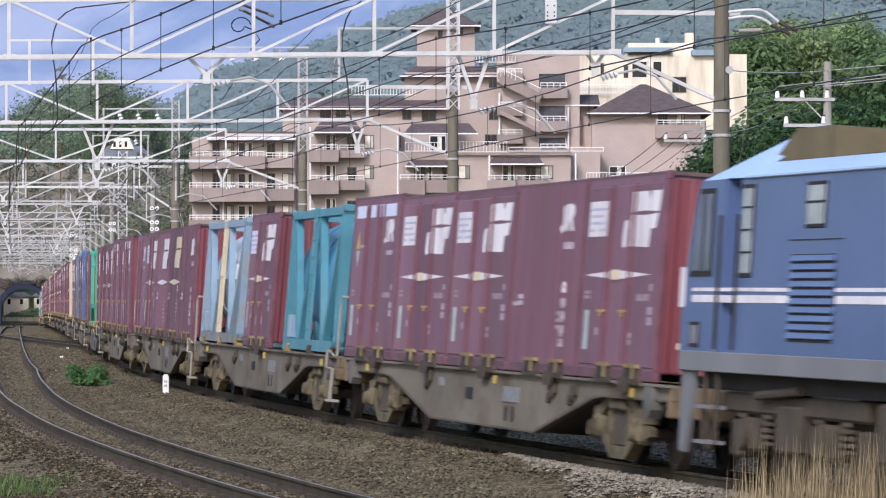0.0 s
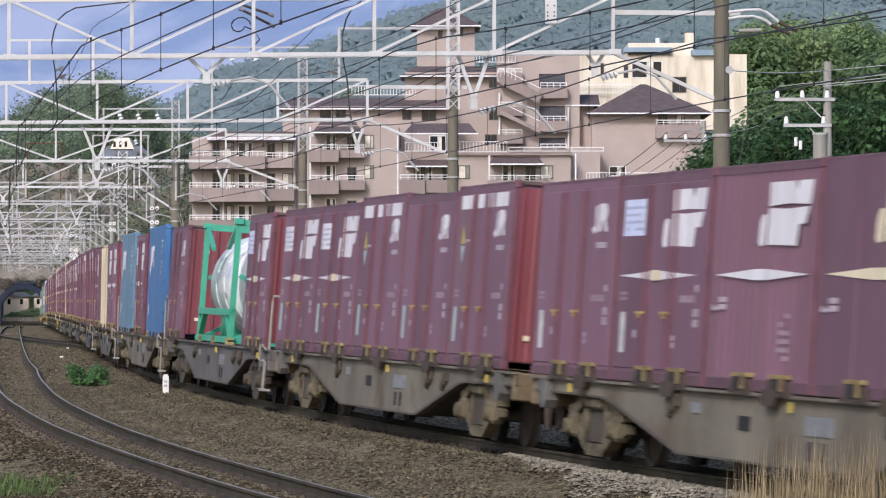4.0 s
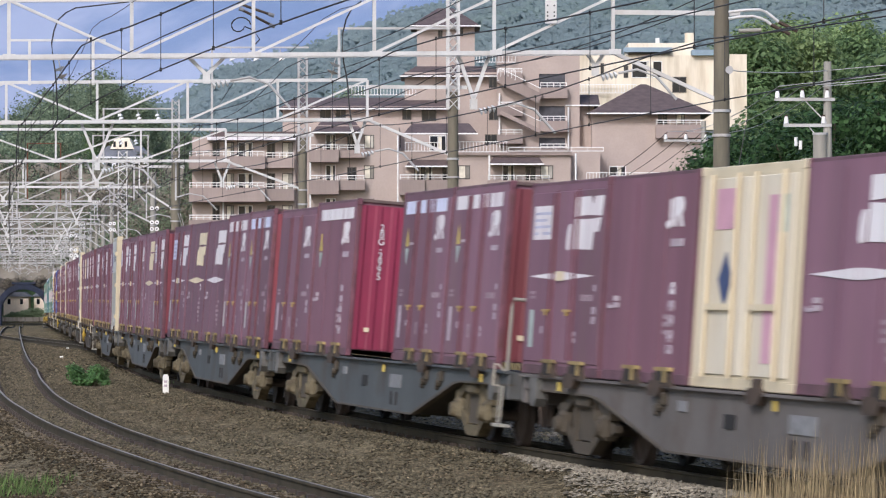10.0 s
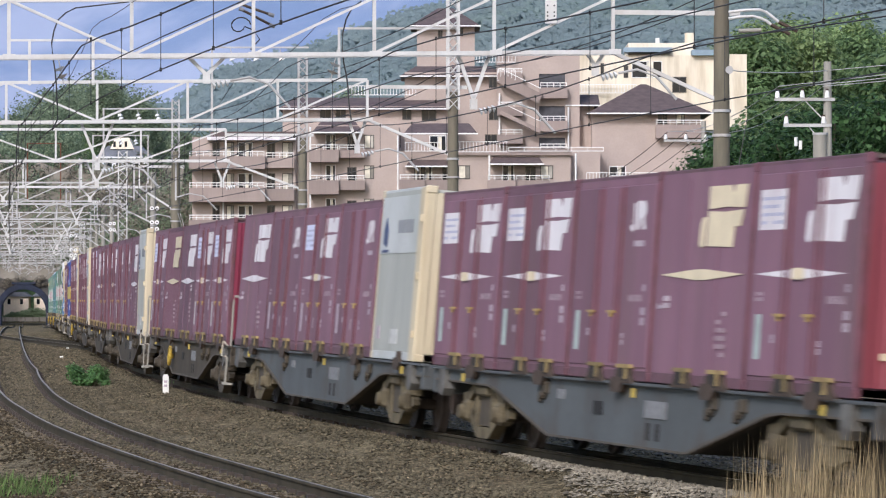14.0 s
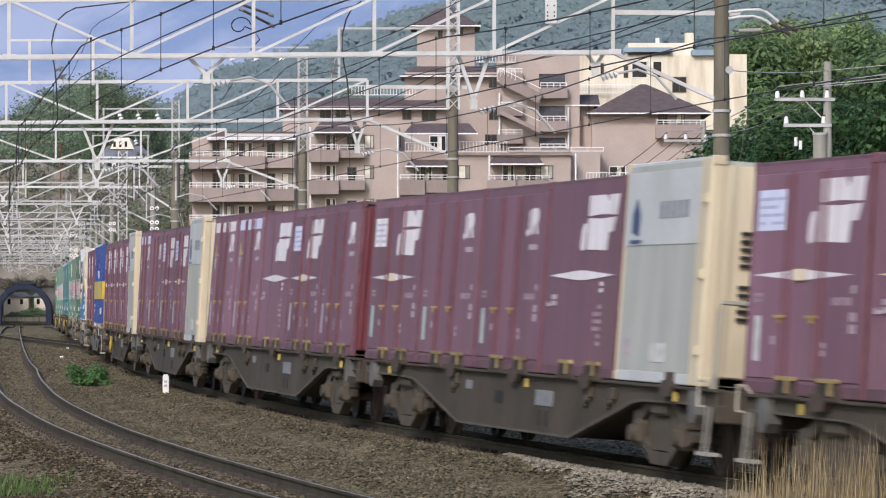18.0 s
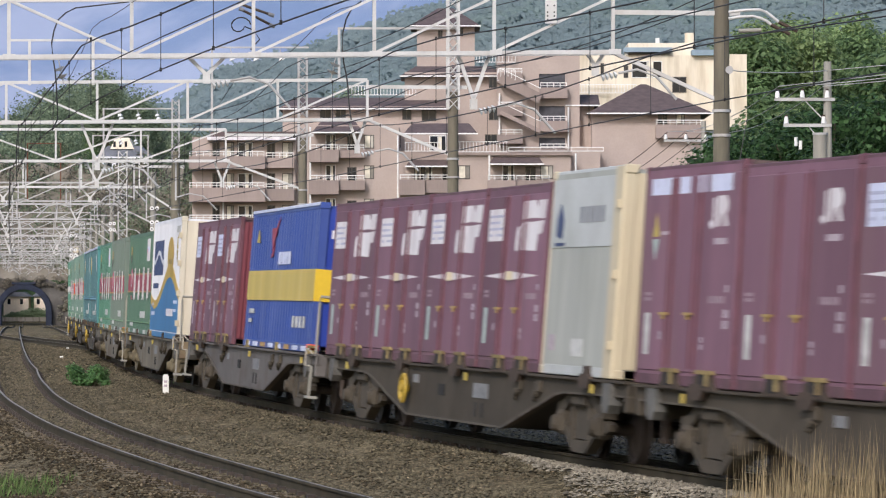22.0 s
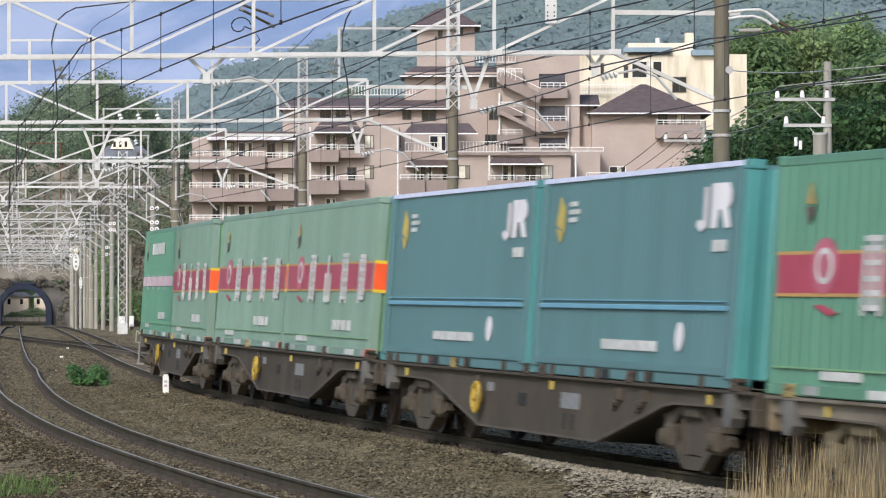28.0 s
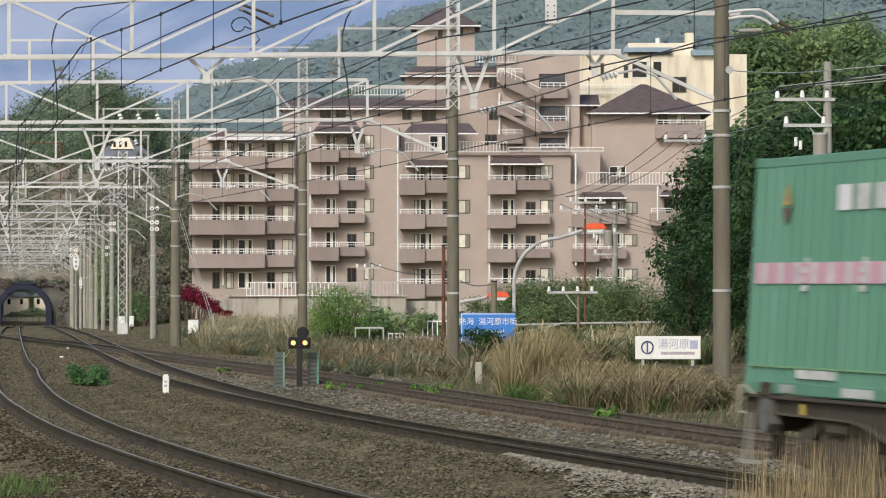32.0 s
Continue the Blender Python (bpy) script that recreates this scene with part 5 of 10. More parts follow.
def green_box(seed, faded, pink=False, sticker=False, paint=None):
    L, W, H = 9.38, 2.45, 2.50
    mat = paint or ("green_faded" if faded else "green_box")
    c = thing("container", "long faded green container with a crimson band" if faded else ("long green container with a narrow pink band" if pink else "long green container with a crimson band"), "container", "long containers")
    part("body", body_mesh(L, W, H, 30, mat, 0.02), None, c)
    for sx in (-1, 1):
        part("end_wall", end_mesh(L, W, H, sx, "green_post"), None, c)
    frame_parts(c, L, W, H, mat, mat, mat, 0.16)
    band = (1.16, 1.38) if pink else (1.06, 1.46)
    bm = B((-L / 2 + 0.16, L / 2 - 0.16, YS - 0.004, YS + 0.05, band[0], band[1]))
    part("painted_band", bm, M["stripe_pink" if pink else "stripe_red"], c)
    if not pink:
        plate(c, "band_edge", -L / 2 + 0.1, L / 2 - 0.1, band[1], band[1] + 0.035, "amber")
        plate(c, "band_edge", -L / 2 + 0.1, L / 2 - 0.1, band[0] - 0.035, band[0], "amber")
        if paint is None and faded:
            part("end_band", B((L / 2 - 0.03, L / 2 + 0.006, -W / 2 + 0.0, W / 2, band[0], band[1])), M["orange"], c)
            part("end_band_edge", B((L / 2 - 0.03, L / 2 + 0.006, -W / 2, W / 2, band[1], band[1] + 0.05)), M["yellow_band"], c)
            part("end_band_edge", B((L / 2 - 0.03, L / 2 + 0.006, -W / 2, W / 2, band[0] - 0.05, band[0])), M["yellow_band"], c)
        part("corner_foot", B((L / 2 - 0.3, L / 2 + 0.01, YS - 0.012, YS + 0.1, 0.0, 0.13)), M["orange"], c)
        oval = lambda rx, rz: [(-3.05 + rx * math.cos(a), 1.34 + rz * math.sin(a)) for a in (2 * math.pi * k / 16 for k in range(16))]
        outline(c, "ring_sign", [oval(0.40, 0.29)], "stripe_rose", YS - 0.008)
        outline(c, "ring_sign_line", [oval(0.27, 0.19)], "mark_pale", YS - 0.012)
        outline(c, "ring_sign_centre", [oval(0.17, 0.13)], "stripe_rose", YS - 0.016)
        outline(c, "red_tab", [[(-3.35, 0.93), (-2.85, 0.83), (-2.60, 0.86), (-3.1, 0.95)]], "stripe_red", YS - 0.006)
        for k in range(4):
            x = -1.62 + k * 1.74
            rect = lambda x0, x1, z0, z1: [(x + x0, z0), (x + x1, z0), (x + x1, z1), (x + x0, z1)]
            low, high, h = 0.84, 1.64 - 0.03 * (k % 2), 0.30
            if k == 1:
                bars = [rect(-h, -h + 0.09, low + 0.02, low + 0.48), rect(-0.06, 0.06, low + 0.1, high), rect(h - 0.09, h, low + 0.02, low + 0.48), rect(-h + 0.09, h - 0.09, low, low + 0.10)]
            else:
                bars = [rect(-h + 0.06 * (j % 2), h, z, z + 0.055) for j, z in enumerate((low + 0.05, low + 0.20, low + 0.34, low + 0.50, low + 0.64, high - 0.06))]
                bars += [rect(-h + 0.02, -h + 0.11, low, high - 0.1), rect(-0.05, 0.05, low + 0.1, high), rect(h - 0.10, h - 0.02, low + 0.12 * (k % 2), high - 0.05)]
            outline(c, "lettering_block", bars, "mark_faded", YS - 0.016)
    else:
        for k in range(4):
            outline(c, "small_writing", rows_of(-3.0 + k * 1.75, 1.08, 2, 4, 0.08, 0.06, 0.03, 0.035, skip=((0, 3), (1, 1))), "mark_pale", YS - 0.008)
        for k in range(17):
            plate(c, "band_dash", -4.3 + k * 0.53, -4.16 + k * 0.53, band[0], band[1], "mark_pale", YS - 0.006, 0.003)
        for k in range(7):
            plate(c, "lettering_bar", -2.0 + k * 0.55, -1.62 + k * 0.55, 1.90, 2.16, "mark_pale" if k else "mark_white", YS - 0.004)
    outline(c, "safety_mark", [[(-3.74, 1.98), (-3.46, 1.98), (-3.6, 2.2)]], "latch", YS - 0.005)
    outline(c, "safety_mark", [[(-3.74, 1.95), (-3.46, 1.95), (-3.6, 1.76)]], "roof_dirty", YS - 0.005)
    for k in range(4):
        plate(c, "lettering_bar", 0.9 + k * 0.5, 1.28 + k * 0.5, 0.40, 0.56, "mark_pale", YS - 0.004)
    if sticker:
        plate(c, "sticker", 2.75, 3.75, 1.78, 2.32, "mark_white", YS - 0.004)
        plate(c, "sticker_field", 2.85, 3.65, 2.0, 2.12, "mark_blue", YS - 0.012)
        plate(c, "sticker_field", 2.95, 3.2, 1.98, 2.08, "stripe_pink", YS - 0.02)
    plate(c, "notice", -3.0, -1.8, 0.18, 0.27, "mark_pale", YS - 0.006)
    for k, x in enumerate((-3.5, -1.6, 0.3, 2.4, 4.0)):
        plate(c, "rail_notice", x, x + (0.9 if k % 2 else 0.4), 0.02, 0.11, "mark_pale" if k % 2 else "mark_shade", YS - 0.004)
    part("lower_line", B((-L / 2 + 0.16, L / 2 - 0.16, YS - 0.012, YS + 0.01, 0.28, 0.30)), M["green_post"], c)
    return c


def teal_box(seed):
    L, W, H = 9.38, 2.45, 2.50
    c = thing("container", "long dark teal container with pale blue lower line", "container", "long containers")
    part("body", body_mesh(L, W, H, 40, "teal_box", 0.012), None, c)
    for sx in (-1, 1):
        part("end_wall", end_mesh(L, W, H, sx, "teal_post"), None, c)
    frame_parts(c, L, W, H, "teal_post", "teal_box", "teal_post", 0.17)
    for xs in (-L / 2 + 0.3, L / 2 - 0.3):
        part("side_post", B((xs - 0.12, xs + 0.12, YS - 0.03, YS + 0.02, 0.1, H - 0.08), bevel=0.01), M["teal_box"], c)
    part("lower_line", B((-L / 2 + 0.42, L / 2 - 0.42, YS - 0.03, YS + 0.01, 0.84, 0.90), bevel=0.008), M["teal_line"], c)
    part("lower_line", B((-L / 2 + 0.42, L / 2 - 0.42, YS - 0.02, YS + 0.01, 0.94, 0.955)), M["teal_line"], c)
    part("sill_panel", B((-L / 2 + 0.42, L / 2 - 0.42, YS - 0.02, YS + 0.02, 0.14, 0.22)), M["teal_box"], c)
    part("top_edge", B((-L / 2 + 0.2, L / 2 - 0.2, YS - 0.02, YS + 0.04, H - 0.07, H - 0.01)), M["mark_blue"], c)
    outline(c, "painted_mark", ring_mark(2.75, 1.72, 0.82, 2.1), "mark_white", YS - 0.004)
    plate(c, "notice", 3.45, 4.0, 1.50, 1.63, "mark_pale", YS - 0.004)
    outline(c, "safety_mark", [[(-3.75, 1.9), (-3.35, 1.8), (-3.35, 2.1), (-3.6, 2.25)], [(-3.75, 1.85), (-3.5, 1.65), (-3.35, 1.8)]], "mark_yellow", YS - 0.004)
    for k in range(3):
        plate(c, "notice", -3.1, -2.75 + 0.15 * (k % 2), 1.92 + k * 0.1, 1.98 + k * 0.1, "mark_pale", YS - 0.004)
    plate(c, "notice", -1.1, 1.4, 0.36, 0.48, "mark_pale", YS - 0.004)
    outline(c, "lettering_bar", [[(2.36 + 0.16 * math.cos(a), 0.54 + 0.17 * math.sin(a)) for a in (k * math.pi / 6 for k in range(12))]], "mark_white", YS - 0.004)
    for k in (1, 3, 4, 7, 10):
        part("foot_bracket", cached(("foot_bracket", k), lambda: (B((-4.2 + k * 0.76, -4.12 + k * 0.76, YS - 0.04, YS, -0.02, 0.13)), M["lock_rust"], False)), None, c)
    for xf in (-1.0, 0.3, 1.0):
        plate(c, "fork_pocket", xf, xf + 0.36, 0.01, 0.12, "black", YS - 0.006)
    return c


# ---- wagons ----
WHEEL_R = 0.405


def wheelset_mesh():
    bm = bmesh.new()
    for sy in (-1, 1):
        prof = [(0.0, 0.06), (0.06, 0.09), (0.10, 0.10), (WHEEL_R - 0.07, 0.03), (WHEEL_R - 0.05, 0.06), (WHEEL_R, 0.06), (WHEEL_R + 0.005, -0.02), (WHEEL_R + 0.027, -0.035), (WHEEL_R + 0.027, -0.06), (WHEEL_R - 0.05, -0.06), (WHEEL_R - 0.08, -0.02), (0.1, -0.05), (0.0, -0.05)]
        seg = 24
        rings = [[bm.verts.new((q * math.cos(a), sy * (0.56 + w), q * math.sin(a))) for a in (2 * math.pi * k / seg for k in range(seg))] if q else [bm.verts.new((0, sy * (0.56 + w), 0))] for q, w in prof]
        for a, b in zip(rings, rings[1:]):
            for k in range(seg):
                if len(a) == 1:
                    bm.faces.new((a[0], b[k], b[(k + 1) % seg]))
                elif len(b) == 1:
                    bm.faces.new((a[k], a[(k + 1) % seg], b[0]))
                else:
                    bm.faces.new((a[k], a[(k + 1) % seg], b[(k + 1) % seg], b[k]))
    rod(bm, (0, -0.95, 0), (0, 0.95, 0), 0.075, 10)
    bmesh.ops.recalc_face_normals(bm, faces=bm.faces[:])
    return bm


BOGIE_TOP = [(-0.60, 0.84), (-0.44, 0.93), (0.44, 0.93), (0.60, 0.84), (0.92, 0.70), (1.20, 0.66), (1.20, 0.52), (0.90, 0.54), (0.52, 0.72), (-0.52, 0.72), (-0.90, 0.54), (-1.20, 0.52), (-1.20, 0.66), (-0.92, 0.70)]
BOGIE_LOW = [(-1.12, 0.46), (-0.86, 0.50), (-0.40, 0.22), (0.40, 0.22), (0.86, 0.50), (1.12, 0.46), (0.86, 0.34), (0.34, 0.07), (-0.34, 0.07), (-0.86, 0.34)]


def spin_rows(x):
    """A wheelset's turning, from frame to frame, as the train rolls."""
    rows = []
    for k in range(961):
        t = k / 30.0
        rows.append((t, Matrix.Translation((x, 0, WHEEL_R)) @ Matrix.Rotation(((gone(t) - gone(0.0)) / WHEEL_R) % (2 * math.pi), 4, "Y")))
    return rows


WHEELSETS = {-0.95: [], 0.95: []}


def bogie(w, x, cast):
    b = part("bogie", cached(("bogie_bolster",), lambda: (B((-0.22, 0.22, -1.0, 1.0, 0.48, 0.74), (-1.0, 1.0, -0.5, -0.42, 0.5, 0.6), (-1.0, 1.0, 0.42, 0.5, 0.5, 0.6), bevel=0.02), M["under"], False)), None, w, m=Matrix.Translation((x, 0, 0)))
    for sy in (-1, 1):
        y = sy * 1.0

        def side():
            bm = bmesh.new()
            prism(bm, BOGIE_TOP, y - 0.09, y + 0.09)
            prism(bm, BOGIE_LOW, y - 0.08, y + 0.08)
            for xx in (-1, 1):
                box(bm, xx * 0.42 - 0.055, xx * 0.42 + 0.055, y - 0.085, y + 0.085, 0.18, 0.76, bevel=0.015)
                box(bm, xx * 0.95 - 0.16, xx * 0.95 + 0.16, y + sy * 0.03 - 0.11, y + sy * 0.03 + 0.11, 0.27, 0.58, bevel=0.05)
                prism(bm, [(xx * 1.08, 0.52), (xx * 1.32, 0.46), (xx * 1.32, 0.38), (xx * 1.08, 0.32)], y - 0.05, y + 0.05)
                rod(bm, (xx * 0.95, y + sy * 0.1, WHEEL_R), (xx * 0.95, y + sy * 0.21, WHEEL_R), 0.125, 14, 0.09)
                rod(bm, (xx * 0.66, y + sy * 0.04, 0.42), (xx * 0.50, y + sy * 0.04, 0.60), 0.05, 8)
            box(bm, -0.34, 0.34, y + sy * 0.02 - 0.12, y + sy * 0.02 + 0.12, 0.64, 0.78, bevel=0.03)
            bmesh.ops.recalc_face_normals(bm, faces=bm.faces[:])
            return bm, M[cast], False
        part("side_frame", cached(("side_frame", sy, cast), side), None, b)

        def springs():
            zig = [(-0.33 + (0.05 if k % 2 else 0.0), 0.24 + k * 0.04) for k in range(11)] + [(0.33 - (0.05 if k % 2 else 0.0), 0.24 + k * 0.04) for k in range(10, -1, -1)]
            return prism(bmesh.new(), zig, y - 0.06, y + 0.06), M["bogie_dark"], False
        part("spring_nest", cached(("spring_nest", sy), springs), None, b)
    for xw in (-0.95, 0.95):
        WHEELSETS[xw].append(part("wheelset", cached(("wheelset",), lambda: (wheelset_mesh(), M["wheel"], False)), None, b, m=Matrix.Translation((xw, 0, WHEEL_R))))
    return b


SILL = [(-9.8, 0.975), (-9.8, 0.82), (-6.6, 0.80), (-6.1, 0.77), (-5.6, 0.68), (-3.15, 0.25), (3.15, 0.25), (5.6, 0.68), (6.1, 0.77), (6.6, 0.80), (9.8, 0.82), (9.8, 0.975)]


def wagon(mat, slots, wheel_at=None, steps=(), seed=0, last=False):
    """A flat container wagon; slots: where containers stand on it, as (from, to) along x."""
    w = thing("container_wagon", {"wagon_olive": "grey-olive flat container wagon with rusty yellow locks", "wagon_mauve": "mauve-grey flat container wagon with rusty locks", "wagon_blue": "slate-grey flat container wagon with yellow locks", "wagon_brown": "brown-grey dusty flat container wagon"}[mat], "wagon", "container wagons")
    part("floor", cached(("floor", mat), lambda: (B((-9.75, 9.75, -1.12, 1.12, 0.90, 0.985), (-9.0, 9.0, -0.25, 0.25, 0.55, 0.9)), M["under"], False)), None, w)
    for sy in (-1, 1):
        def sill():
            bm = bmesh.new()
            prism(bm, SILL, sy * 1.16 - 0.02, sy * 1.16 + 0.02)
            return bm, M[mat], False
        g = part("side_girder", cached(("side_girder", sy, mat), sill), None, w)
        part("top_flange", cached(("top_flange", sy, mat), lambda: (B((-9.8, 9.8, sy * 1.18 - 0.07, sy * 1.18 + 0.07, 0.965, 1.0)), M[mat], False)), None, g)
        for s in (-1, 1) if sy < 0 else ():
            part("girder_flange", cached(("girder_flange", s), lambda: (prism(bmesh.new(), [(s * 9.8, 0.83), (s * 6.6, 0.81), (s * 6.1, 0.78), (s * 5.6, 0.69), (s * 3.15, 0.262), (0.0, 0.262), (0.0, 0.235), (s * 3.2, 0.235), (s * 5.65, 0.66), (s * 6.15, 0.75), (s * 6.6, 0.785), (s * 9.8, 0.805)], -1.195, -1.10), M["flange_dark"], False)), None, g)
    for s in (-1, 1):
        part("end_beam", cached(("end_beam", s, mat), lambda: (B((s * 9.72 - 0.08, s * 9.72 + 0.08, -1.2, 1.2, 0.62, 0.99), bevel=0.02), M["ochre" if mat == "wagon_olive" else mat], False)), None, w)
        part("coupler", cached(("coupler", s), lambda: (B((s * 10.0 - 0.22, s * 10.0 + 0.22, -0.13, 0.13, 0.74, 0.98), bevel=0.04), M["under"], False)), None, w)
        part("brake_hose", cached(("brake_hose", s), lambda: (tube(bmesh.new(), [(s * 9.8, -0.4, 0.7), (s * 9.95, -0.4, 0.5), (s * 10.08, -0.38, 0.6)], 0.025, 6), M["black"], False)), None, w)
    for xb in (-7.1, 7.1):
        bogie(w, xb, "bogie" if mat in ("wagon_blue", "wagon_olive") else "bogie_dark")
    for s in (-1, 1):
        # slanted underside in near black, its shadow put into the colour
        part("cross_plate", cached(("cross_plate", s), lambda: (prism(bmesh.new(), [(s * 3.15, 0.250), (s * 5.6, 0.68), (s * 6.1, 0.765), (s * 6.1, 0.79), (s * 5.6, 0.71), (s * 3.15, 0.28)], -1.135, 1.135), M["under"], False)), None, w)
    part("brake_gear", cached(("brake_gear",), lambda: (B((-2.6, -1.6, -0.6, 0.2, 0.28, 0.62), (1.0, 2.4, -0.7, -0.2, 0.3, 0.6), (-5.5, 5.5, 0.4, 0.46, 0.5, 0.56), bevel=0.03), M["under"], False)), None, w)
    part("opening", cached(("opening",), lambda: (B((-0.95, -0.55, YS + 0.03, YS + 0.05, 0.58, 0.74)), M["black"], False)), None, w)
    part("data_panel", cached(("data_panel", 1), lambda: (B((1.35, 2.25, YS + 0.03, YS + 0.05, 0.60, 0.80)), M["plate_grey"], False)), None, w)
    part("data_panel", cached(("data_panel", 2), lambda: (B((-2.75, -2.4, YS + 0.03, YS + 0.05, 0.72, 0.84)), M["plate_grey"], False)), None, w)
    for xk in (1.45, 1.85):
        part("data_panel", cached(("data_slot", xk), lambda: (B((xk, xk + 0.14, YS + 0.035, YS + 0.05, 0.34, 0.54)), M["under"], False)), None, w)
    for k, xg in enumerate((-3.4, 4.1, 5.2)):
        part("fitting", cached(("fitting", k, mat), lambda: (rod(B((xg - 0.16, xg + 0.10, YS + 0.01, YS + 0.06, 0.72, 0.90), (xg - 0.22, xg - 0.10, YS, YS + 0.06, 0.64, 0.78), (xg + 0.04, xg + 0.2, YS - 0.01, YS + 0.06, 0.76, 0.92), bevel=0.02), (xg, YS - 0.03, 0.74), (xg, YS + 0.05, 0.74), 0.05, 8), M["bogie_dark"], False)), None, w)
    for k, xg in enumerate((-7.9, 0.9, 8.1)):
        part("tag", cached(("tag", k), lambda: (B((xg - 0.03, xg + 0.03, YS - 0.01, YS + 0.03, 0.82, 0.93)), M["mark_yellow"], False)), None, w)
    for s in (-1, 1):
        def hung():
            return prism(bmesh.new(), [(s * 9.0 - 0.20, 0.96), (s * 9.0 - 0.20, 0.68), (s * 9.0 - 0.10, 0.60), (s * 9.0 + 0.06, 0.60), (s * 9.0 + 0.15, 0.70), (s * 9.0 + 0.15, 0.96)], YS - 0.03, YS + 0.12), M["hung_grey"], False
        part("release_box", cached(("release_box", s), hung), None, w)
        part("pipe_loop", cached(("pipe_loop", s), lambda: (tube(bmesh.new(), [(s * 9.8, -0.75, 0.72), (s * 9.92, -0.75, 0.36), (s * 10.06, -0.75, 0.32), (s * 10.12, -0.75, 0.62)], 0.03, 6), M["lock_rust"], False)), None, w)
    rr = random.Random(seed)
    for a, b in slots:
        if b - a < 5:
            part("container_lock", cached(("middle_lock",), lambda: (prism(B((-0.16, 0.16, YS - 0.03, YS + 0.1, -0.02, 0.16), bevel=0.015), [(-0.22, -0.12), (0.18, -0.12), (0.28, 0.0), (0.2, 0.06), (-0.2, 0.06), (-0.30, 0.0)], YS - 0.05, YS + 0.02), M["lock_rust"], False)), None, w, m=Matrix.Translation(((a + b) / 2 + 0.26, 0, 0.99)))
            continue
        ends = (a + 0.35, (a + b) / 2, b - 0.35)
        for xe in ends:
            yel = rr.random() < (0.65 if mat != "wagon_brown" else 0.4)
            lk = part("container_lock", cached(("container_lock", yel), lambda: (B((-0.14, 0.14, YS - 0.04, YS + 0.12, 0.0, 0.07), (-0.13, 0.13, YS - 0.035, YS + 0.1, 0.10, 0.15), (-0.12, -0.05, YS - 0.04, YS, 0.06, 0.11), (0.05, 0.12, YS - 0.04, YS, 0.06, 0.11), bevel=0.012), M["lock" if yel else "lock_rust"], False)), None, w, m=Matrix.Translation((xe, 0, 0.985)))
    for s in steps:
        xs = s * 9.55
        part("hand_grip", cached(("hand_grip", s), lambda: (tube(bmesh.new(), [(xs - 0.12, YS - 0.02, 0.80), (xs - 0.12, YS - 0.10, 0.80), (xs - 0.12, YS - 0.10, 1.08), (xs + 0.12, YS - 0.10, 1.08), (xs + 0.12, YS - 0.02, 1.0)], 0.016, 6), M["grip_pale"], False)), None, w)
        part("step", cached(("step", s), lambda: (bar(bar(B((xs - 0.22, xs + 0.22, YS - 0.06, YS + 0.1, 0.26, 0.30)), (xs - 0.1, YS - 0.02, 0.28), (xs - 0.02, YS - 0.02, 0.8), 0.028, 0.02), (xs + 0.1, YS - 0.02, 0.28), (xs + 0.16, YS - 0.02, 0.8), 0.028, 0.02), M["pole_grey"], False)), None, w)
        part("end_rail", cached(("end_rail", s, mat), lambda: (tube(bmesh.new(), [(xs, YS + 0.05, 0.98), (xs, YS + 0.05, 1.85), (xs + 0.06, YS + 0.05, 1.95), (xs + 0.06, 0.2, 1.95)], 0.024, 6), M["wheel_yellow" if s < 0 else "pole_grey"], False)), None, w)
    if wheel_at is not None:
        hw = bmesh.new()
        pts = [(wheel_at + 0.19 * math.cos(a), YS - 0.06, 0.62 + 0.19 * math.sin(a)) for a in (2 * math.pi * k / 20 for k in range(21))]
        tube(hw, pts, 0.035, 6)
        for a in (0.4, 2.5, 4.6):
            bar(hw, (wheel_at, YS - 0.06, 0.62), (wheel_at + 0.19 * math.cos(a), YS - 0.06, 0.62 + 0.19 * math.sin(a)), 0.05, 0.03)
        rod(hw, (wheel_at, YS - 0.1, 0.62), (wheel_at, YS + 0.02, 0.62), 0.06, 10)
        part("brake_wheel", hw, M["wheel_yellow"], w, "yellow hand-brake wheel")
    if last:
        part("tail_disc", rod(bmesh.new(), (-9.83, -0.85, 1.15), (-9.80, -0.85, 1.15), 0.13, 16), M["orange"], w)
    return w


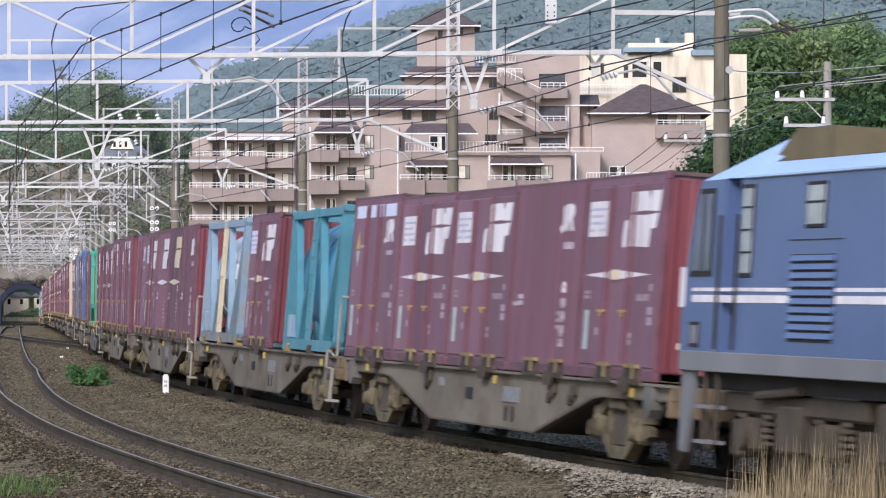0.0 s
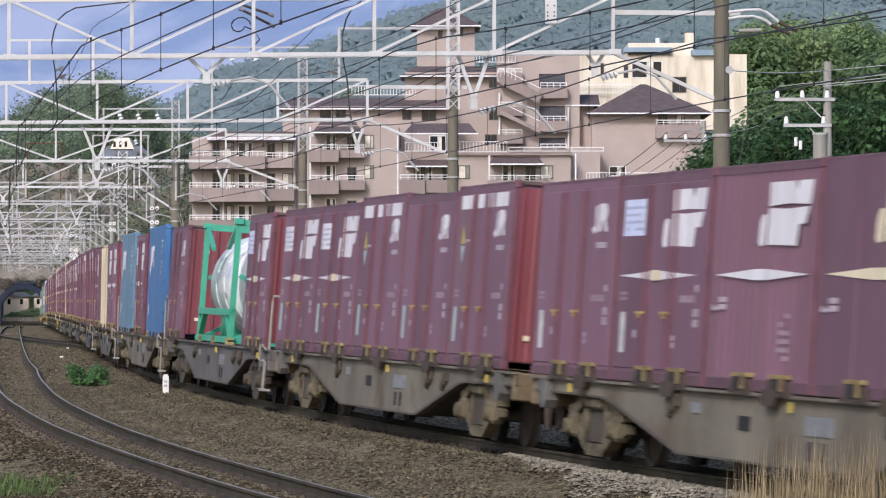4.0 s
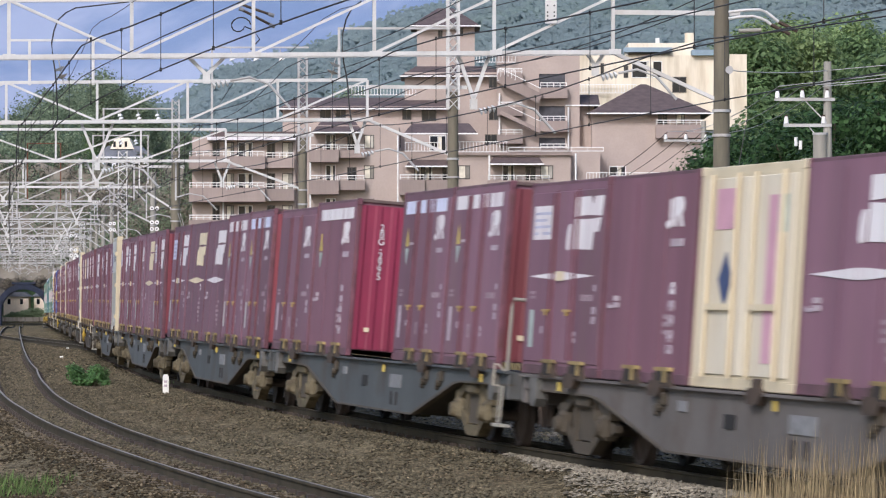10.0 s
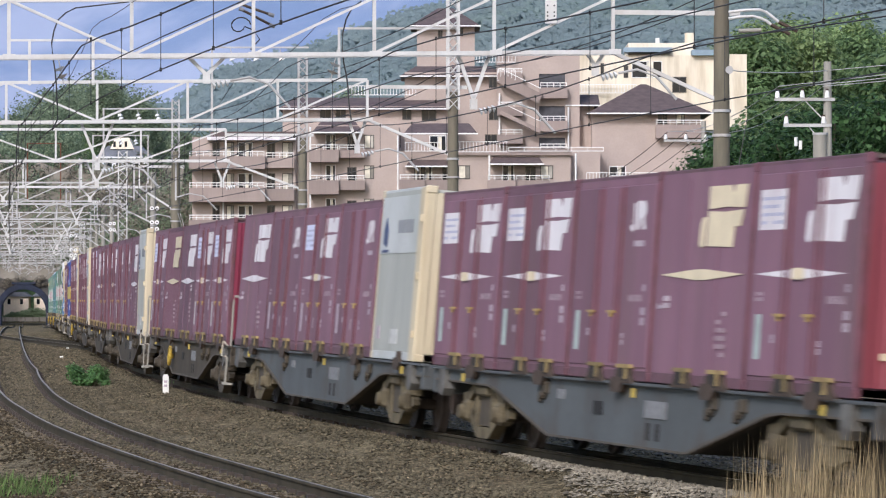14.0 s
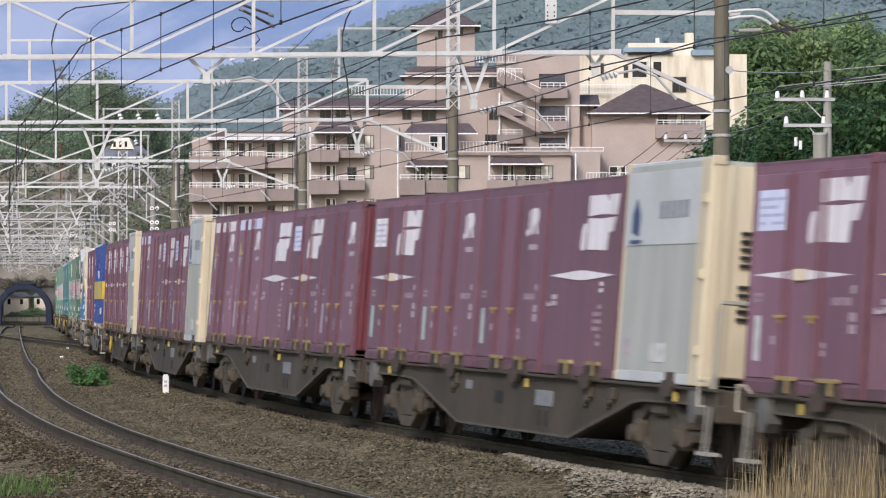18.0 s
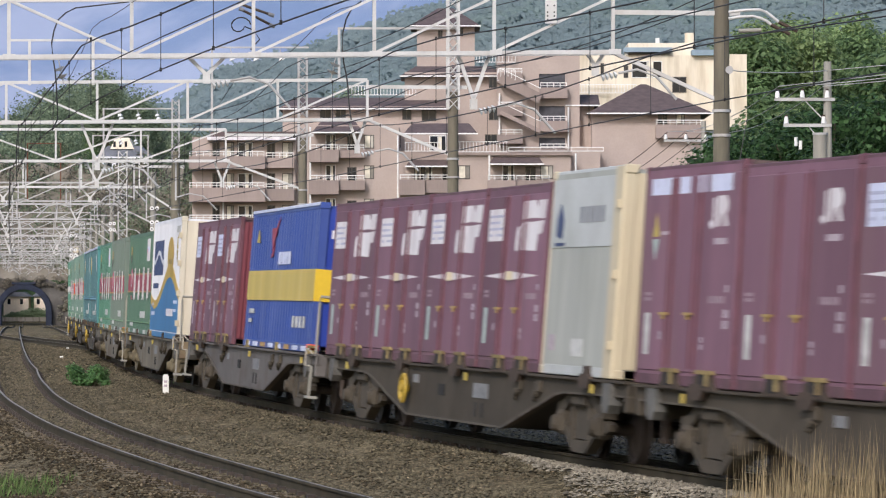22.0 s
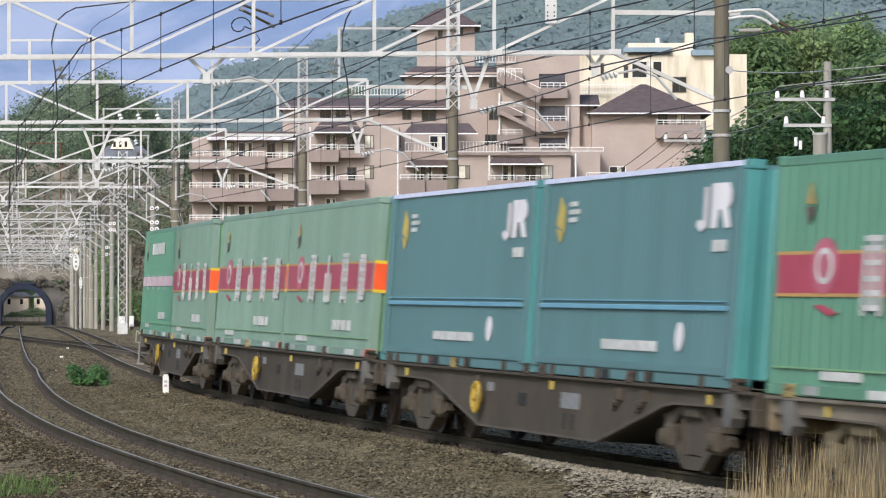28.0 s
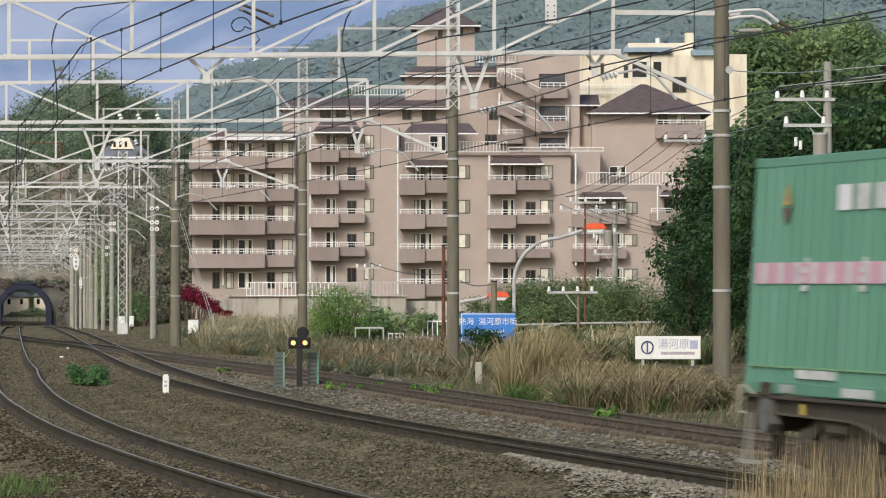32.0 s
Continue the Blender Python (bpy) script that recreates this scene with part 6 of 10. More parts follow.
# what stands on each wagon, from its leading end; numbers are gaps in metres
TRAIN = [
    ("wagon_olive", ["D", "P", "D", "D", "S"], {0: "19D"}),
    ("wagon_olive", [-0.25, "TANK_TEAL", 1.70, "D", 0.9, "TANK_PALE"], {3: "19D-33312"}),
    ("wagon_olive", ["P", "Lc", "Cw", "D", "J"], {0: ""}),
    ("wagon_olive", ["S", "J", "S", "D", "D"], {}),
    ("wagon_mauve", ["D", 2.35, "TANK_GREEN", 3.2, "J"], {0: "19D-36621", 4: "19D-51045"}),
    ("wagon_olive", ["BLUE", 1.35, "D", 1.3, "SKY"], {2: "V19C-1546"}),
    ("wagon_mauve", ["Cw", "Lw", "CREAM", "P", "D"], {}),
    ("wagon_blue", ["S", "S", 3.9, "G", "J"], {3: "20G-2995"}),
    ("wagon_blue", ["S", "S", "Lw", "Lc", "D"], {}),
    ("wagon_blue", ["D", "Lc", "J", "D", "D"], {}),
    ("wagon_blue", ["WHITE", "J", "D", "J", "Lw"], {}),
    ("wagon_brown", ["D", "D", "Lw", "Cc", "D"], {0: "W19C-3376"}),
    ("wagon_brown", ["WHITE", "Lw", "J", "J", "D"], {}),
    ("wagon_brown", ["J", "D", "Lw", "S", "S"], {}),
    ("wagon_brown", ["WHITE", "D", "D", "J", "S"], {}),
    ("wagon_brown", ["WHITE", "D", "D", "D", "D"], {}),
    ("wagon_mauve", ["NAVY", 1.75, "D", "D"], {2: "V19C-152"}),
    ("wagon_olive", ["WAVE", "GREEN"], {}),
    ("wagon_olive", ["GREEN_GREY", "GREEN_STICKER"], {}),
    ("wagon_brown", ["TEAL", "TEAL"], {}),
    ("wagon_brown", ["GREEN_FADED", "GREEN_FADED"], {}),
    ("wagon_brown", ["GREEN_FADED", "GREEN_PINK"], {}),
]
BRAKE_WHEEL = {11: -3.0, 15: -3.0, 19: -3.0, 20: -3.0, 21: -3.0}


def load(code, seed, text):
    if code[0] in "DPJSG" and len(code) == 1:
        return box12(code, seed, end_text=text), L12
    if code[0] in "LC" and len(code) == 2:
        return box12(code[0], seed, tone=code[1], end_text=text), L12
    made = {
        "TANK_TEAL": lambda: (tank20("frame_teal", "tank_teal", "teal lattice frame holding a blue lying tank", "lattice"), 6.06),
        "TANK_PALE": lambda: (tank20("frame_pale", "tank_silver", "pale blue lattice frame holding a silver lying tank", "lattice"), 6.06),
        "TANK_GREEN": lambda: (tank20("frame_green", "tank_white", "bright green open frame holding a white tank", "open"), 6.06),
        "BLUE": lambda: (box20("blue_box", "blue steel container with doors at its end", seed), 6.06),
        "SKY": lambda: (box20("sky_box", "light blue steel container with doors at its end", seed), 6.06),
        "CREAM": lambda: (box_cream(seed), L12), "WHITE": lambda: (box_white(seed), L12),
        "NAVY": lambda: (seino_box(seed), 9.1), "WAVE": lambda: (wave_box(seed), 9.38),
        "GREEN": lambda: (green_box(seed, False, sticker=True, paint="green_dull"), 9.38), "GREEN_GREY": lambda: (green_box(seed, True, paint="green_grey"), 9.38), "GREEN_FADED": lambda: (green_box(seed, True), 9.38),
        "GREEN_STICKER": lambda: (green_box(seed, False, sticker=True), 9.38), "GREEN_PINK": lambda: (green_box(seed, False, pink=True), 9.38),
        "TEAL": lambda: (teal_box(seed), 9.38),
    }
    return made[code]()


def marshal():
    for n, (mat, loads, texts) in enumerate(TRAIN):
        front = FRONT0 - PERIOD * n + FRONT_SHIFT[n]
        mid = front - 9.48
        x = 9.48
        slots = []
        for k, code in enumerate(loads):
            if not isinstance(code, str):
                x -= code
                continue
            c, ln = load(code, n * 7 + k * 3, texts.get(k, ""))
            RIDERS.append((c, mid, 7.1, Matrix.Translation((x - ln / 2, 0, 1.012))))
            slots.append((x - ln, x))
            x -= ln + (0.075 if ln < 5 else 0.12)
        w = wagon(mat, slots, BRAKE_WHEEL.get(n), (1,) if n in (1, 2, 4, 5, 6, 7, 12, 17, 18) else ((1, -1) if n in (11, 16) else ((-1,) if n == 21 else ())), n, n == 21)
        RIDERS.append((w, mid, 7.1, Matrix.Translation((0.40, 0, 0))))


# ---- locomotive ----
M["loco_blue"] = mat_new("loco_blue", (0.076, 0.118, 0.240), 0.35, vary=0.1, scale=0.8, stain=(0.11, 0.15, 0.27), stain_amt=0.4, sscale=0.7)
# paler blue for the roof's upper edges: sky light put into the colour
M["loco_skylit"] = mat_new("loco_blue_skylit", (0.36, 0.50, 0.72), 0.35, vary=0.06, scale=0.8)
M["loco_grey"] = mat_new("loco_grey", (0.165, 0.168, 0.178), 0.5, vary=0.12, scale=1)
M["loco_roof"] = mat_new("loco_roof", (0.115, 0.092, 0.045), 0.8, vary=0.3, scale=1.2)
# locomotive panes are paled: reflected sky is put into the glass colour
M["pane_paled"] = mat_new("pane_paled", (0.30, 0.34, 0.33), 0.12, vary=0.2, scale=3, spec=0.6)
M["cab_glass_paled"] = mat_new("cab_glass_paled", (0.10, 0.115, 0.125), 0.05, vary=0.05, spec=0.8)


def span(s, a, b):
    """The stretch from a to b on the end that s names, in rising order."""
    return min(s * a, s * b), max(s * a, s * b)


def locomotive():
    c = thing("electric_locomotive", "blue electric locomotive with white waist stripe and grey skirt", "locomotive")
    y = -1.42
    mid = [(-7.08, 1.25), (-7.08, 3.29), (7.08, 3.29), (7.08, 1.25)]
    part("body", prism(bmesh.new(), mid, y, -y), M["loco_blue"], c)
    sh = bmesh.new()
    for sy in (-1, 1):
        v = [sh.verts.new(q) for q in ((-7.4, sy * 1.42, 3.292), (7.4, sy * 1.42, 3.292), (7.4, sy * 1.22, 3.46), (-7.4, sy * 1.22, 3.46), (-7.4, sy * 1.22, 3.292), (7.4, sy * 1.22, 3.292))]
        for f in ((0, 1, 2, 3), (3, 2, 5, 4), (1, 5, 2), (0, 3, 4), (0, 4, 5, 1)):
            sh.faces.new([v[q] for q in f])
    bmesh.ops.recalc_face_normals(sh, faces=sh.faces[:])
    part("roof_shoulder", sh, M["loco_skylit"], c, "slanted edge of the roof, painted pale blue for sky light")
    part("skirt_band", B((-9.0, 9.0, y - 0.012, -y + 0.012, 1.20, 1.42), bevel=0.01), M["loco_grey"], c)
    for s in (-1, 1):
        cab = prism(bmesh.new(), [(s * q, z) for q, z in ((9.0, 1.25), (9.04, 2.0), (8.64, 3.15), (8.5, 3.29), (7.62, 3.29), (7.62, 1.25))], y, -y)
        bmesh.ops.recalc_face_normals(cab, faces=cab.faces[:])
        part("cab", cab, M["loco_blue"], c)
        part("door_recess", B((*span(s, 7.62, 7.08), y + 0.14, -y - 0.14, 1.25, 3.29)), M["loco_blue"], c, "recessed cab doorway")
        hood = bmesh.new()
        line = ((8.60, 1.40, 3.28), (7.40, 1.41, 3.30), (6.55, 1.22, 3.46), (5.95, 0.88, 3.86), (6.25, 0.90, 3.86))
        va = [hood.verts.new((s * a, -b, z)) for a, b, z in line]
        vb = [hood.verts.new((s * a, b, z)) for a, b, z in line]
        hood.faces.new(va)
        hood.faces.new(vb[::-1])
        for k in range(5):
            hood.faces.new((va[(k + 1) % 5], va[k], vb[k], vb[(k + 1) % 5]))
        bmesh.ops.recalc_face_normals(hood, faces=hood.faces[:])
        part("roof_fairing", hood, M["loco_skylit"], c)
        part("roof_panel", prism(bmesh.new(), [(s * 7.0, 3.40), (s * 6.1, 3.80), (s * 5.0, 3.80), (s * 4.8, 3.40)], y + 0.25, -y - 0.25), M["loco_roof"], c)
        part("roof_box", B((*span(s, 3.5, 2.7), -0.9, 0.9, 3.44, 3.84), (*span(s, 2.5, 1.0), -0.8, 0.8, 3.44, 3.72), bevel=0.05), M["loco_grey"], c)
        part("roof_grating", B((*span(s, 3.9, 0.2), y + 0.20, -y - 0.20, 3.42, 3.47), bevel=0.01), M["under"], c)
        glass = bmesh.new()
        for yy in (-0.66, 0.66):
            bar(glass, (s * 8.99, yy, 2.22), (s * 8.67, yy, 3.12), 1.1, 0.03)
        part("windscreen", glass, M["cab_glass_paled"], c)
        part("screen_post", bar(bmesh.new(), (s * 9.0, 0, 2.2), (s * 8.67, 0, 3.14), 0.12, 0.05), M["black"], c)
    for sy in (-1, 1):
        yy = sy * 1.42
        o = sy * 0.012
        for s in (-1, 1):
            fr = part("cab_window", prism(bmesh.new(), [(s * 8.78, 2.24), (s * 8.50, 3.20), (s * 7.98, 3.20), (s * 7.98, 2.24)], yy - 0.012, yy + 0.012), M["black"], c)
            part("pane", prism(bmesh.new(), [(s * 8.70, 2.30), (s * 8.46, 3.14), (s * 8.36, 3.14), (s * 8.36, 2.30)], yy + o - 0.008, yy + o + 0.008), M["cab_glass_paled"], fr)
            part("pane", B((*span(s, 8.26, 8.04), yy + o - 0.008, yy + o + 0.008, 2.30, 3.14)), M["cab_glass_paled"], fr)
            d = part("cab_door", B((*span(s, 7.60, 7.10), sy * 1.27 - 0.02, sy * 1.27 + 0.02, 1.30, 3.24), bevel=0.01), M["loco_blue"], c)
            part("door_rail", rod(bmesh.new(), (s * 7.66, yy + o * 3, 1.45), (s * 7.66, yy + o * 3, 2.9), 0.018, 6), M["under"], d)
            part("door_rail", rod(bmesh.new(), (s * 7.04, yy + o * 3, 1.45), (s * 7.04, yy + o * 3, 2.9), 0.018, 6), M["under"], d)
            wn_ = part("side_window", B((*span(s, 7.02, 6.60), yy - 0.012, yy + 0.012, 2.22, 3.22), bevel=0.01), M["under"], c)
            part("pane", B((*span(s, 6.97, 6.65), yy + o - 0.008, yy + o + 0.008, 2.27, 3.17)), M["pane_paled"], wn_)
            for k in range(3):
                part("window_bar", B((*span(s, 6.97, 6.65), yy + o * 2 - 0.006, yy + o * 2 + 0.006, 2.48 + k * 0.24, 2.50 + k * 0.24)), M["black"], wn_)
            for z0, z1 in ((2.60, 2.612), (1.40, 1.412)):
                part("panel_line", B((*span(s, 5.42, 3.75), yy - 0.006, yy + 0.006, z0, z1)), M["under"], c)
            part("vent_opening", B((*span(s, 5.30, 3.92), yy - 0.006, yy + 0.006, 1.56, 2.46)), M["under"], c)
            for k in range(10):
                z = 1.60 + k * 0.088
                sl = bmesh.new()
                v = [sl.verts.new(q) for q in ((s * 5.30, yy + o * 2.4, z), (s * 3.92, yy + o * 2.4, z), (s * 3.92, yy, z + 0.072), (s * 5.30, yy, z + 0.072))]
                sl.faces.new(v)
                r = bmesh.ops.extrude_face_region(sl, geom=sl.faces[:])
                bmesh.ops.translate(sl, verts=[q for q in r["geom"] if isinstance(q, bmesh.types.BMVert)], vec=(0, -o, -0.008))
                part("louvre", sl, M["loco_blue"], c)
            wn_ = part("side_window", B((*span(s, 4.92, 4.30), yy - 0.012, yy + 0.012, 2.72, 3.20), bevel=0.011), M["black"], c)
            part("pane", B((*span(s, 4.87, 4.35), yy + o - 0.008, yy + o + 0.008, 2.76, 3.16), bevel=0.007), M["pane_paled"], wn_)
            part("window_bar", B((*span(s, 4.87, 4.35), yy + o * 2 - 0.006, yy + o * 2 + 0.006, 2.98, 3.0)), M["black"], wn_)
            part("step_plate", B((*span(s, 8.62, 8.36), yy - 0.02, yy + 0.02, 1.50, 1.70), bevel=0.008), M["loco_grey"], c)
            part("plate_rim", B((*span(s, 8.66, 8.32), yy - 0.012, yy + 0.012, 1.46, 1.74)), M["under"], c)
            gp = prism(bmesh.new(), [(s * 9.0, 1.20), (s * 8.55, 1.20), (s * 8.62, 0.75), (s * 8.78, 0.30), (s * 8.98, 0.32)], yy * 0.95 - 0.03, yy * 0.95 + 0.03)
            bmesh.ops.recalc_face_normals(gp, faces=gp.faces[:])
            part("guard_plate", gp, M["loco_grey"], c)
            part("step", B((*span(s, 8.2, 7.7), yy * 0.96 - 0.1, yy * 0.96 + 0.1, 0.42, 0.46), (*span(s, 8.2, 7.7), yy * 0.96 - 0.1, yy * 0.96 + 0.1, 0.80, 0.84)), M["loco_grey"], c)
            part("step_hanger", B((*span(s, 8.2, 8.14), yy * 0.96 - 0.02, yy * 0.96 + 0.02, 0.42, 1.22), (*span(s, 7.76, 7.7), yy * 0.96 - 0.02, yy * 0.96 + 0.02, 0.42, 1.22)), M["bogie_dark"], c)
        for z0, z1 in ((2.075, 2.115), (1.955, 2.035)):
            part("waist_stripe", B((-8.62, -5.34, yy - 0.008, yy + 0.008, z0, z1), (-3.88, 3.88, yy - 0.008, yy + 0.008, z0, z1), (5.34, 8.62, yy - 0.008, yy + 0.008, z0, z1)), M["mark_white"], c)
        part("gutter", B((-7.0, 7.0, yy - 0.03, yy + 0.03, 3.275, 3.315), bevel=0.01), M["loco_skylit"], c)
        part("sign_board", B((-9.06, -8.92, yy - 0.02, yy + 0.02, 1.90, 2.34)), M["mark_white"], c)
    for s in (-1, 1):
        for xx in (-1.25, 1.25):
            for sy in (-1, 1):
                part("driving_wheel", rod(bmesh.new(), (s * 5.8 + xx, sy * 0.62, 0.56), (s * 5.8 + xx, sy * 0.75, 0.56), 0.56, 24), M["wheel"], c)
                part("axle_box", rod(B((s * 5.8 + xx - 0.28, s * 5.8 + xx + 0.28, sy * 1.12 - 0.12, sy * 1.12 + 0.12, 0.38, 0.74), bevel=0.04), (s * 5.8 + xx, sy * 1.2, 0.56), (s * 5.8 + xx, sy * 1.3, 0.56), 0.17, 14), M["bogie_dark"], c)
                for dx in (-0.42, 0.42):
                    bm = bmesh.new()
                    for k in range(5):
                        rod(bm, (s * 5.8 + xx + dx, sy * 1.1, 0.46 + k * 0.07), (s * 5.8 + xx + dx, sy * 1.1, 0.50 + k * 0.07), 0.1, 10)
                    part("coil_spring", bm, M["bogie_dark"], c)
            part("axle", rod(bmesh.new(), (s * 5.8 + xx, -0.62, 0.56), (s * 5.8 + xx, 0.62, 0.56), 0.09, 10), M["wheel"], c)
        part("truck_frame", B((s * 5.8 - 2.3, s * 5.8 + 2.3, -1.16, -0.96, 0.78, 1.0), (s * 5.8 - 2.3, s * 5.8 + 2.3, 0.96, 1.16, 0.78, 1.0), (s * 5.8 - 0.4, s * 5.8 + 0.4, -1.2, 1.2, 0.40, 0.9), bevel=0.03), M["bogie_dark"], c)
        part("brake_beam", B((s * 5.8 - 2.2, s * 5.8 - 1.9, -1.1, 1.1, 0.3, 0.7), (s * 5.8 + 1.9, s * 5.8 + 2.2, -1.1, 1.1, 0.3, 0.7), bevel=0.03), M["bogie_dark"], c)
        part("damper", rod(bmesh.new(), (s * 5.8 - 0.9, -1.24, 0.98), (s * 5.8 + 0.5, -1.24, 1.06), 0.05, 8), M["bogie_dark"], c)
    part("underframe", B((-8.6, 8.6, -1.2, 1.2, 1.02, 1.24)), M["under"], c)
    part("equipment_box", B((-2.9, -0.1, -1.28, 1.28, 0.40, 1.0), (0.1, 2.9, -1.28, 1.28, 0.45, 1.0), bevel=0.04), M["bogie_dark"], c)
    part("pantograph", bar(bar(bmesh.new(), (-4.0, 0, 3.9), (-3.2, 0, 4.5), 0.05, 1.2), (-3.2, 0, 4.5), (-4.0, 0, 4.95), 0.05, 0.9), M["under"], c)
    RIDERS.append((c, FRONT0 + 0.3 + 1.4 + 9.28, 5.8, Matrix.Identity(4)))
    return c


marshal()
locomotive()


# ---- flats on the hillside ----
M["render_beige"] = mat_new("render_beige", (0.395, 0.327, 0.288), 0.9, vary=0.06, scale=0.5, stain=(0.29, 0.235, 0.20), stain_amt=0.35, sscale=0.2, bump=0.15, bscale=3)
M["parapet"] = mat_new("parapet_mauve", (0.29, 0.235, 0.21), 0.9, vary=0.08, scale=0.6, rnd=0.12, stain=(0.19, 0.15, 0.14), stain_amt=0.4, sscale=0.4, streak=True)
M["render_cream"] = mat_new("render_cream", (0.72, 0.65, 0.515), 0.9, vary=0.10, scale=0.5, stain=(0.42, 0.34, 0.22), stain_amt=0.85, sscale=0.8, streak=True)
M["roof_brown"] = mat_new("roof_brown", (0.10, 0.072, 0.068), 0.8, vary=0.25, scale=1.5, bump=0.4, bscale=3)
M["roof_blue"] = mat_new("roof_blue", (0.22, 0.30, 0.36), 0.5, vary=0.1, scale=1)
M["win_dark"] = mat_new("window_glass_dark", (0.02, 0.023, 0.028), 0.12, vary=0.2, scale=1, spec=0.3, rnd=0.3)
M["win_pale"] = mat_new("window_glass_net", (0.30, 0.29, 0.26), 0.15, vary=0.25, scale=1, spec=0.6, rnd=0.4)
M["win_curtain"] = mat_new("window_curtain", (0.62, 0.58, 0.47), 0.6, vary=0.15, scale=2, rnd=0.2)
M["win_frame"] = mat_new("window_frame", (0.07, 0.06, 0.052), 0.5, vary=0.1)
M["railing"] = mat_new("railing_white", (0.74, 0.74, 0.72), 0.5, vary=0.08)
M["shade_panel"] = mat_new("loggia_shade", (0.07, 0.07, 0.08), 0.9, vary=0.2)


def block(parent, name, x0, x1, y0, y1, z0, z1, mat):
    return part(name, B((x0, x1, y0, y1, z0, z1)), M[mat], parent)


def window(parent, x0, x1, y, z0, z1, kind):
    """A framed window with its panes set into the wall's face."""
    if kind == "shade_panel":
        w = part("loggia", B((x0, x1, y - 0.02, y + 0.3, z0, z1)), M["shade_panel"], parent)
        # dark panel on the wall stands in for the shade inside an open loggia
        part("frame", B((x0 - 0.1, x0, y - 0.12, y, z0, z1), (x1, x1 + 0.1, y - 0.12, y, z0, z1), (x0, x1, y - 0.12, y, z1, z1 + 0.1)), M["render_beige"], w)
        return w
    g = {"dark": "win_dark", "pale": "win_dark", "curtain": "win_curtain"}[kind]
    w = part("window", B((x0, x1, y - 0.05, y + 0.02, z1 - 0.07, z1), (x0, x1, y - 0.05, y + 0.02, z0, z0 + 0.07), (x0, x0 + 0.07, y - 0.05, y + 0.02, z0, z1), (x1 - 0.07, x1, y - 0.05, y + 0.02, z0, z1)), M["win_frame" if kind != "pale" else "railing"], parent)
    m = x0 + (x1 - x0) * (0.62 if kind == "curtain" else 0.5)
    part("pane", B((x0 + 0.07, m - 0.02, y - 0.012, y + 0.01, z0 + 0.07, z1 - 0.07)), M[g], w)
    part("pane", B((m + 0.02, x1 - 0.07, y - 0.02, y + 0.01, z0 + 0.07, z1 - 0.07)), M["win_pale" if kind == "curtain" else g], w)
    part("mullion", B((m - 0.025, m + 0.025, y - 0.04, y + 0.01, z0 + 0.07, z1 - 0.07)), M["win_frame" if kind != "pale" else "railing"], w)
    if kind == "pale":
        part("curtain", B((m + 0.04, m + 0.04 + (x1 - m) * 0.4, y - 0.03, y - 0.02, z0 + 0.09, z1 - 0.09)), M["win_curtain"], w)
    return w


def balcony(parent, x0, x1, y, z0, z1, proj):
    b = part("balcony", B((x0, x1, y - proj, y - proj + 0.15, z0, z1), (x0, x0 + 0.15, y - proj + 0.15, y, z0, z1), (x1 - 0.15, x1, y - proj + 0.15, y, z0, z1), (x0 + 0.15, x1 - 0.15, y - proj + 0.15, y, z0, z0 + 0.16)), M["parapet"], parent)
    bm = bmesh.new()
    bar(bm, (x0 + 0.05, y - proj + 0.07, z1 + 0.42), (x1 - 0.05, y - proj + 0.07, z1 + 0.42), 0.07, 0.07)
    bar(bm, (x0 + 0.05, y - proj + 0.07, z1 + 0.2), (x1 - 0.05, y - proj + 0.07, z1 + 0.2), 0.04, 0.04)
    n = max(2, int((x1 - x0) / 0.6))
    for k in range(n + 1):
        xx = x0 + 0.08 + (x1 - x0 - 0.16) * k / n
        bar(bm, (xx, y - proj + 0.07, z1), (xx, y - proj + 0.07, z1 + 0.42), 0.05, 0.05)
    part("hand_rail", bm, M["railing"], b)
    return b


def railing(parent, x0, x1, y, z0, z1, gap=0.28):
    bm = bmesh.new()
    for z in (z0, z1):
        bar(bm, (x0, y, z), (x1, y, z), 0.06, 0.06)
    n = int((x1 - x0) / gap)
    for k in range(n + 1):
        xx = x0 + (x1 - x0) * k / n
        bar(bm, (xx, y, z0), (xx, y, z1), 0.045, 0.04)
    return part("terrace_railing", bm, M["railing"], parent)


def hip_roof(parent, x0, x1, xa, xb, y0, y1, ze, zt):
    bm = bmesh.new()
    ym = (y0 + y1) / 2 if y1 - y0 > 4 else y1
    v = [bm.verts.new(p) for p in ((x0, y0, ze), (x1, y0, ze), (x1, y1, ze), (x0, y1, ze), (xa, ym, zt), (xb, ym, zt))]
    for f in ((0, 1, 5, 4), (1, 2, 5), (2, 3, 4, 5), (3, 0, 4), (0, 3, 2, 1)):
        bm.faces.new([v[i] for i in f])
    r = part("roof", bm, M["roof_brown"], parent)
    part("gutter", B((x0 - 0.05, x1 + 0.05, y0 - 0.1, y0, ze - 0.10, ze + 0.02)), M["railing"], r)
    return r


def pipe(parent, x, y, z0, z1):
    return part("downpipe", rod(bmesh.new(), (x, y - 0.08, z0), (x, y - 0.08, z1), 0.075, 8), M["railing"], parent)


def stair(parent, xa, za, xb, zb, y):
    s = part("outer_stair", bar(bmesh.new(), (xa, y, za), (xb, y, zb), 0.9, 0.35), M["parapet"], parent)
    part("hand_rail", bar(bmesh.new(), (xa, y - 0.5, za + 0.9), (xb, y - 0.5, zb + 0.9), 0.06, 0.06), M["railing"], s)
    return s


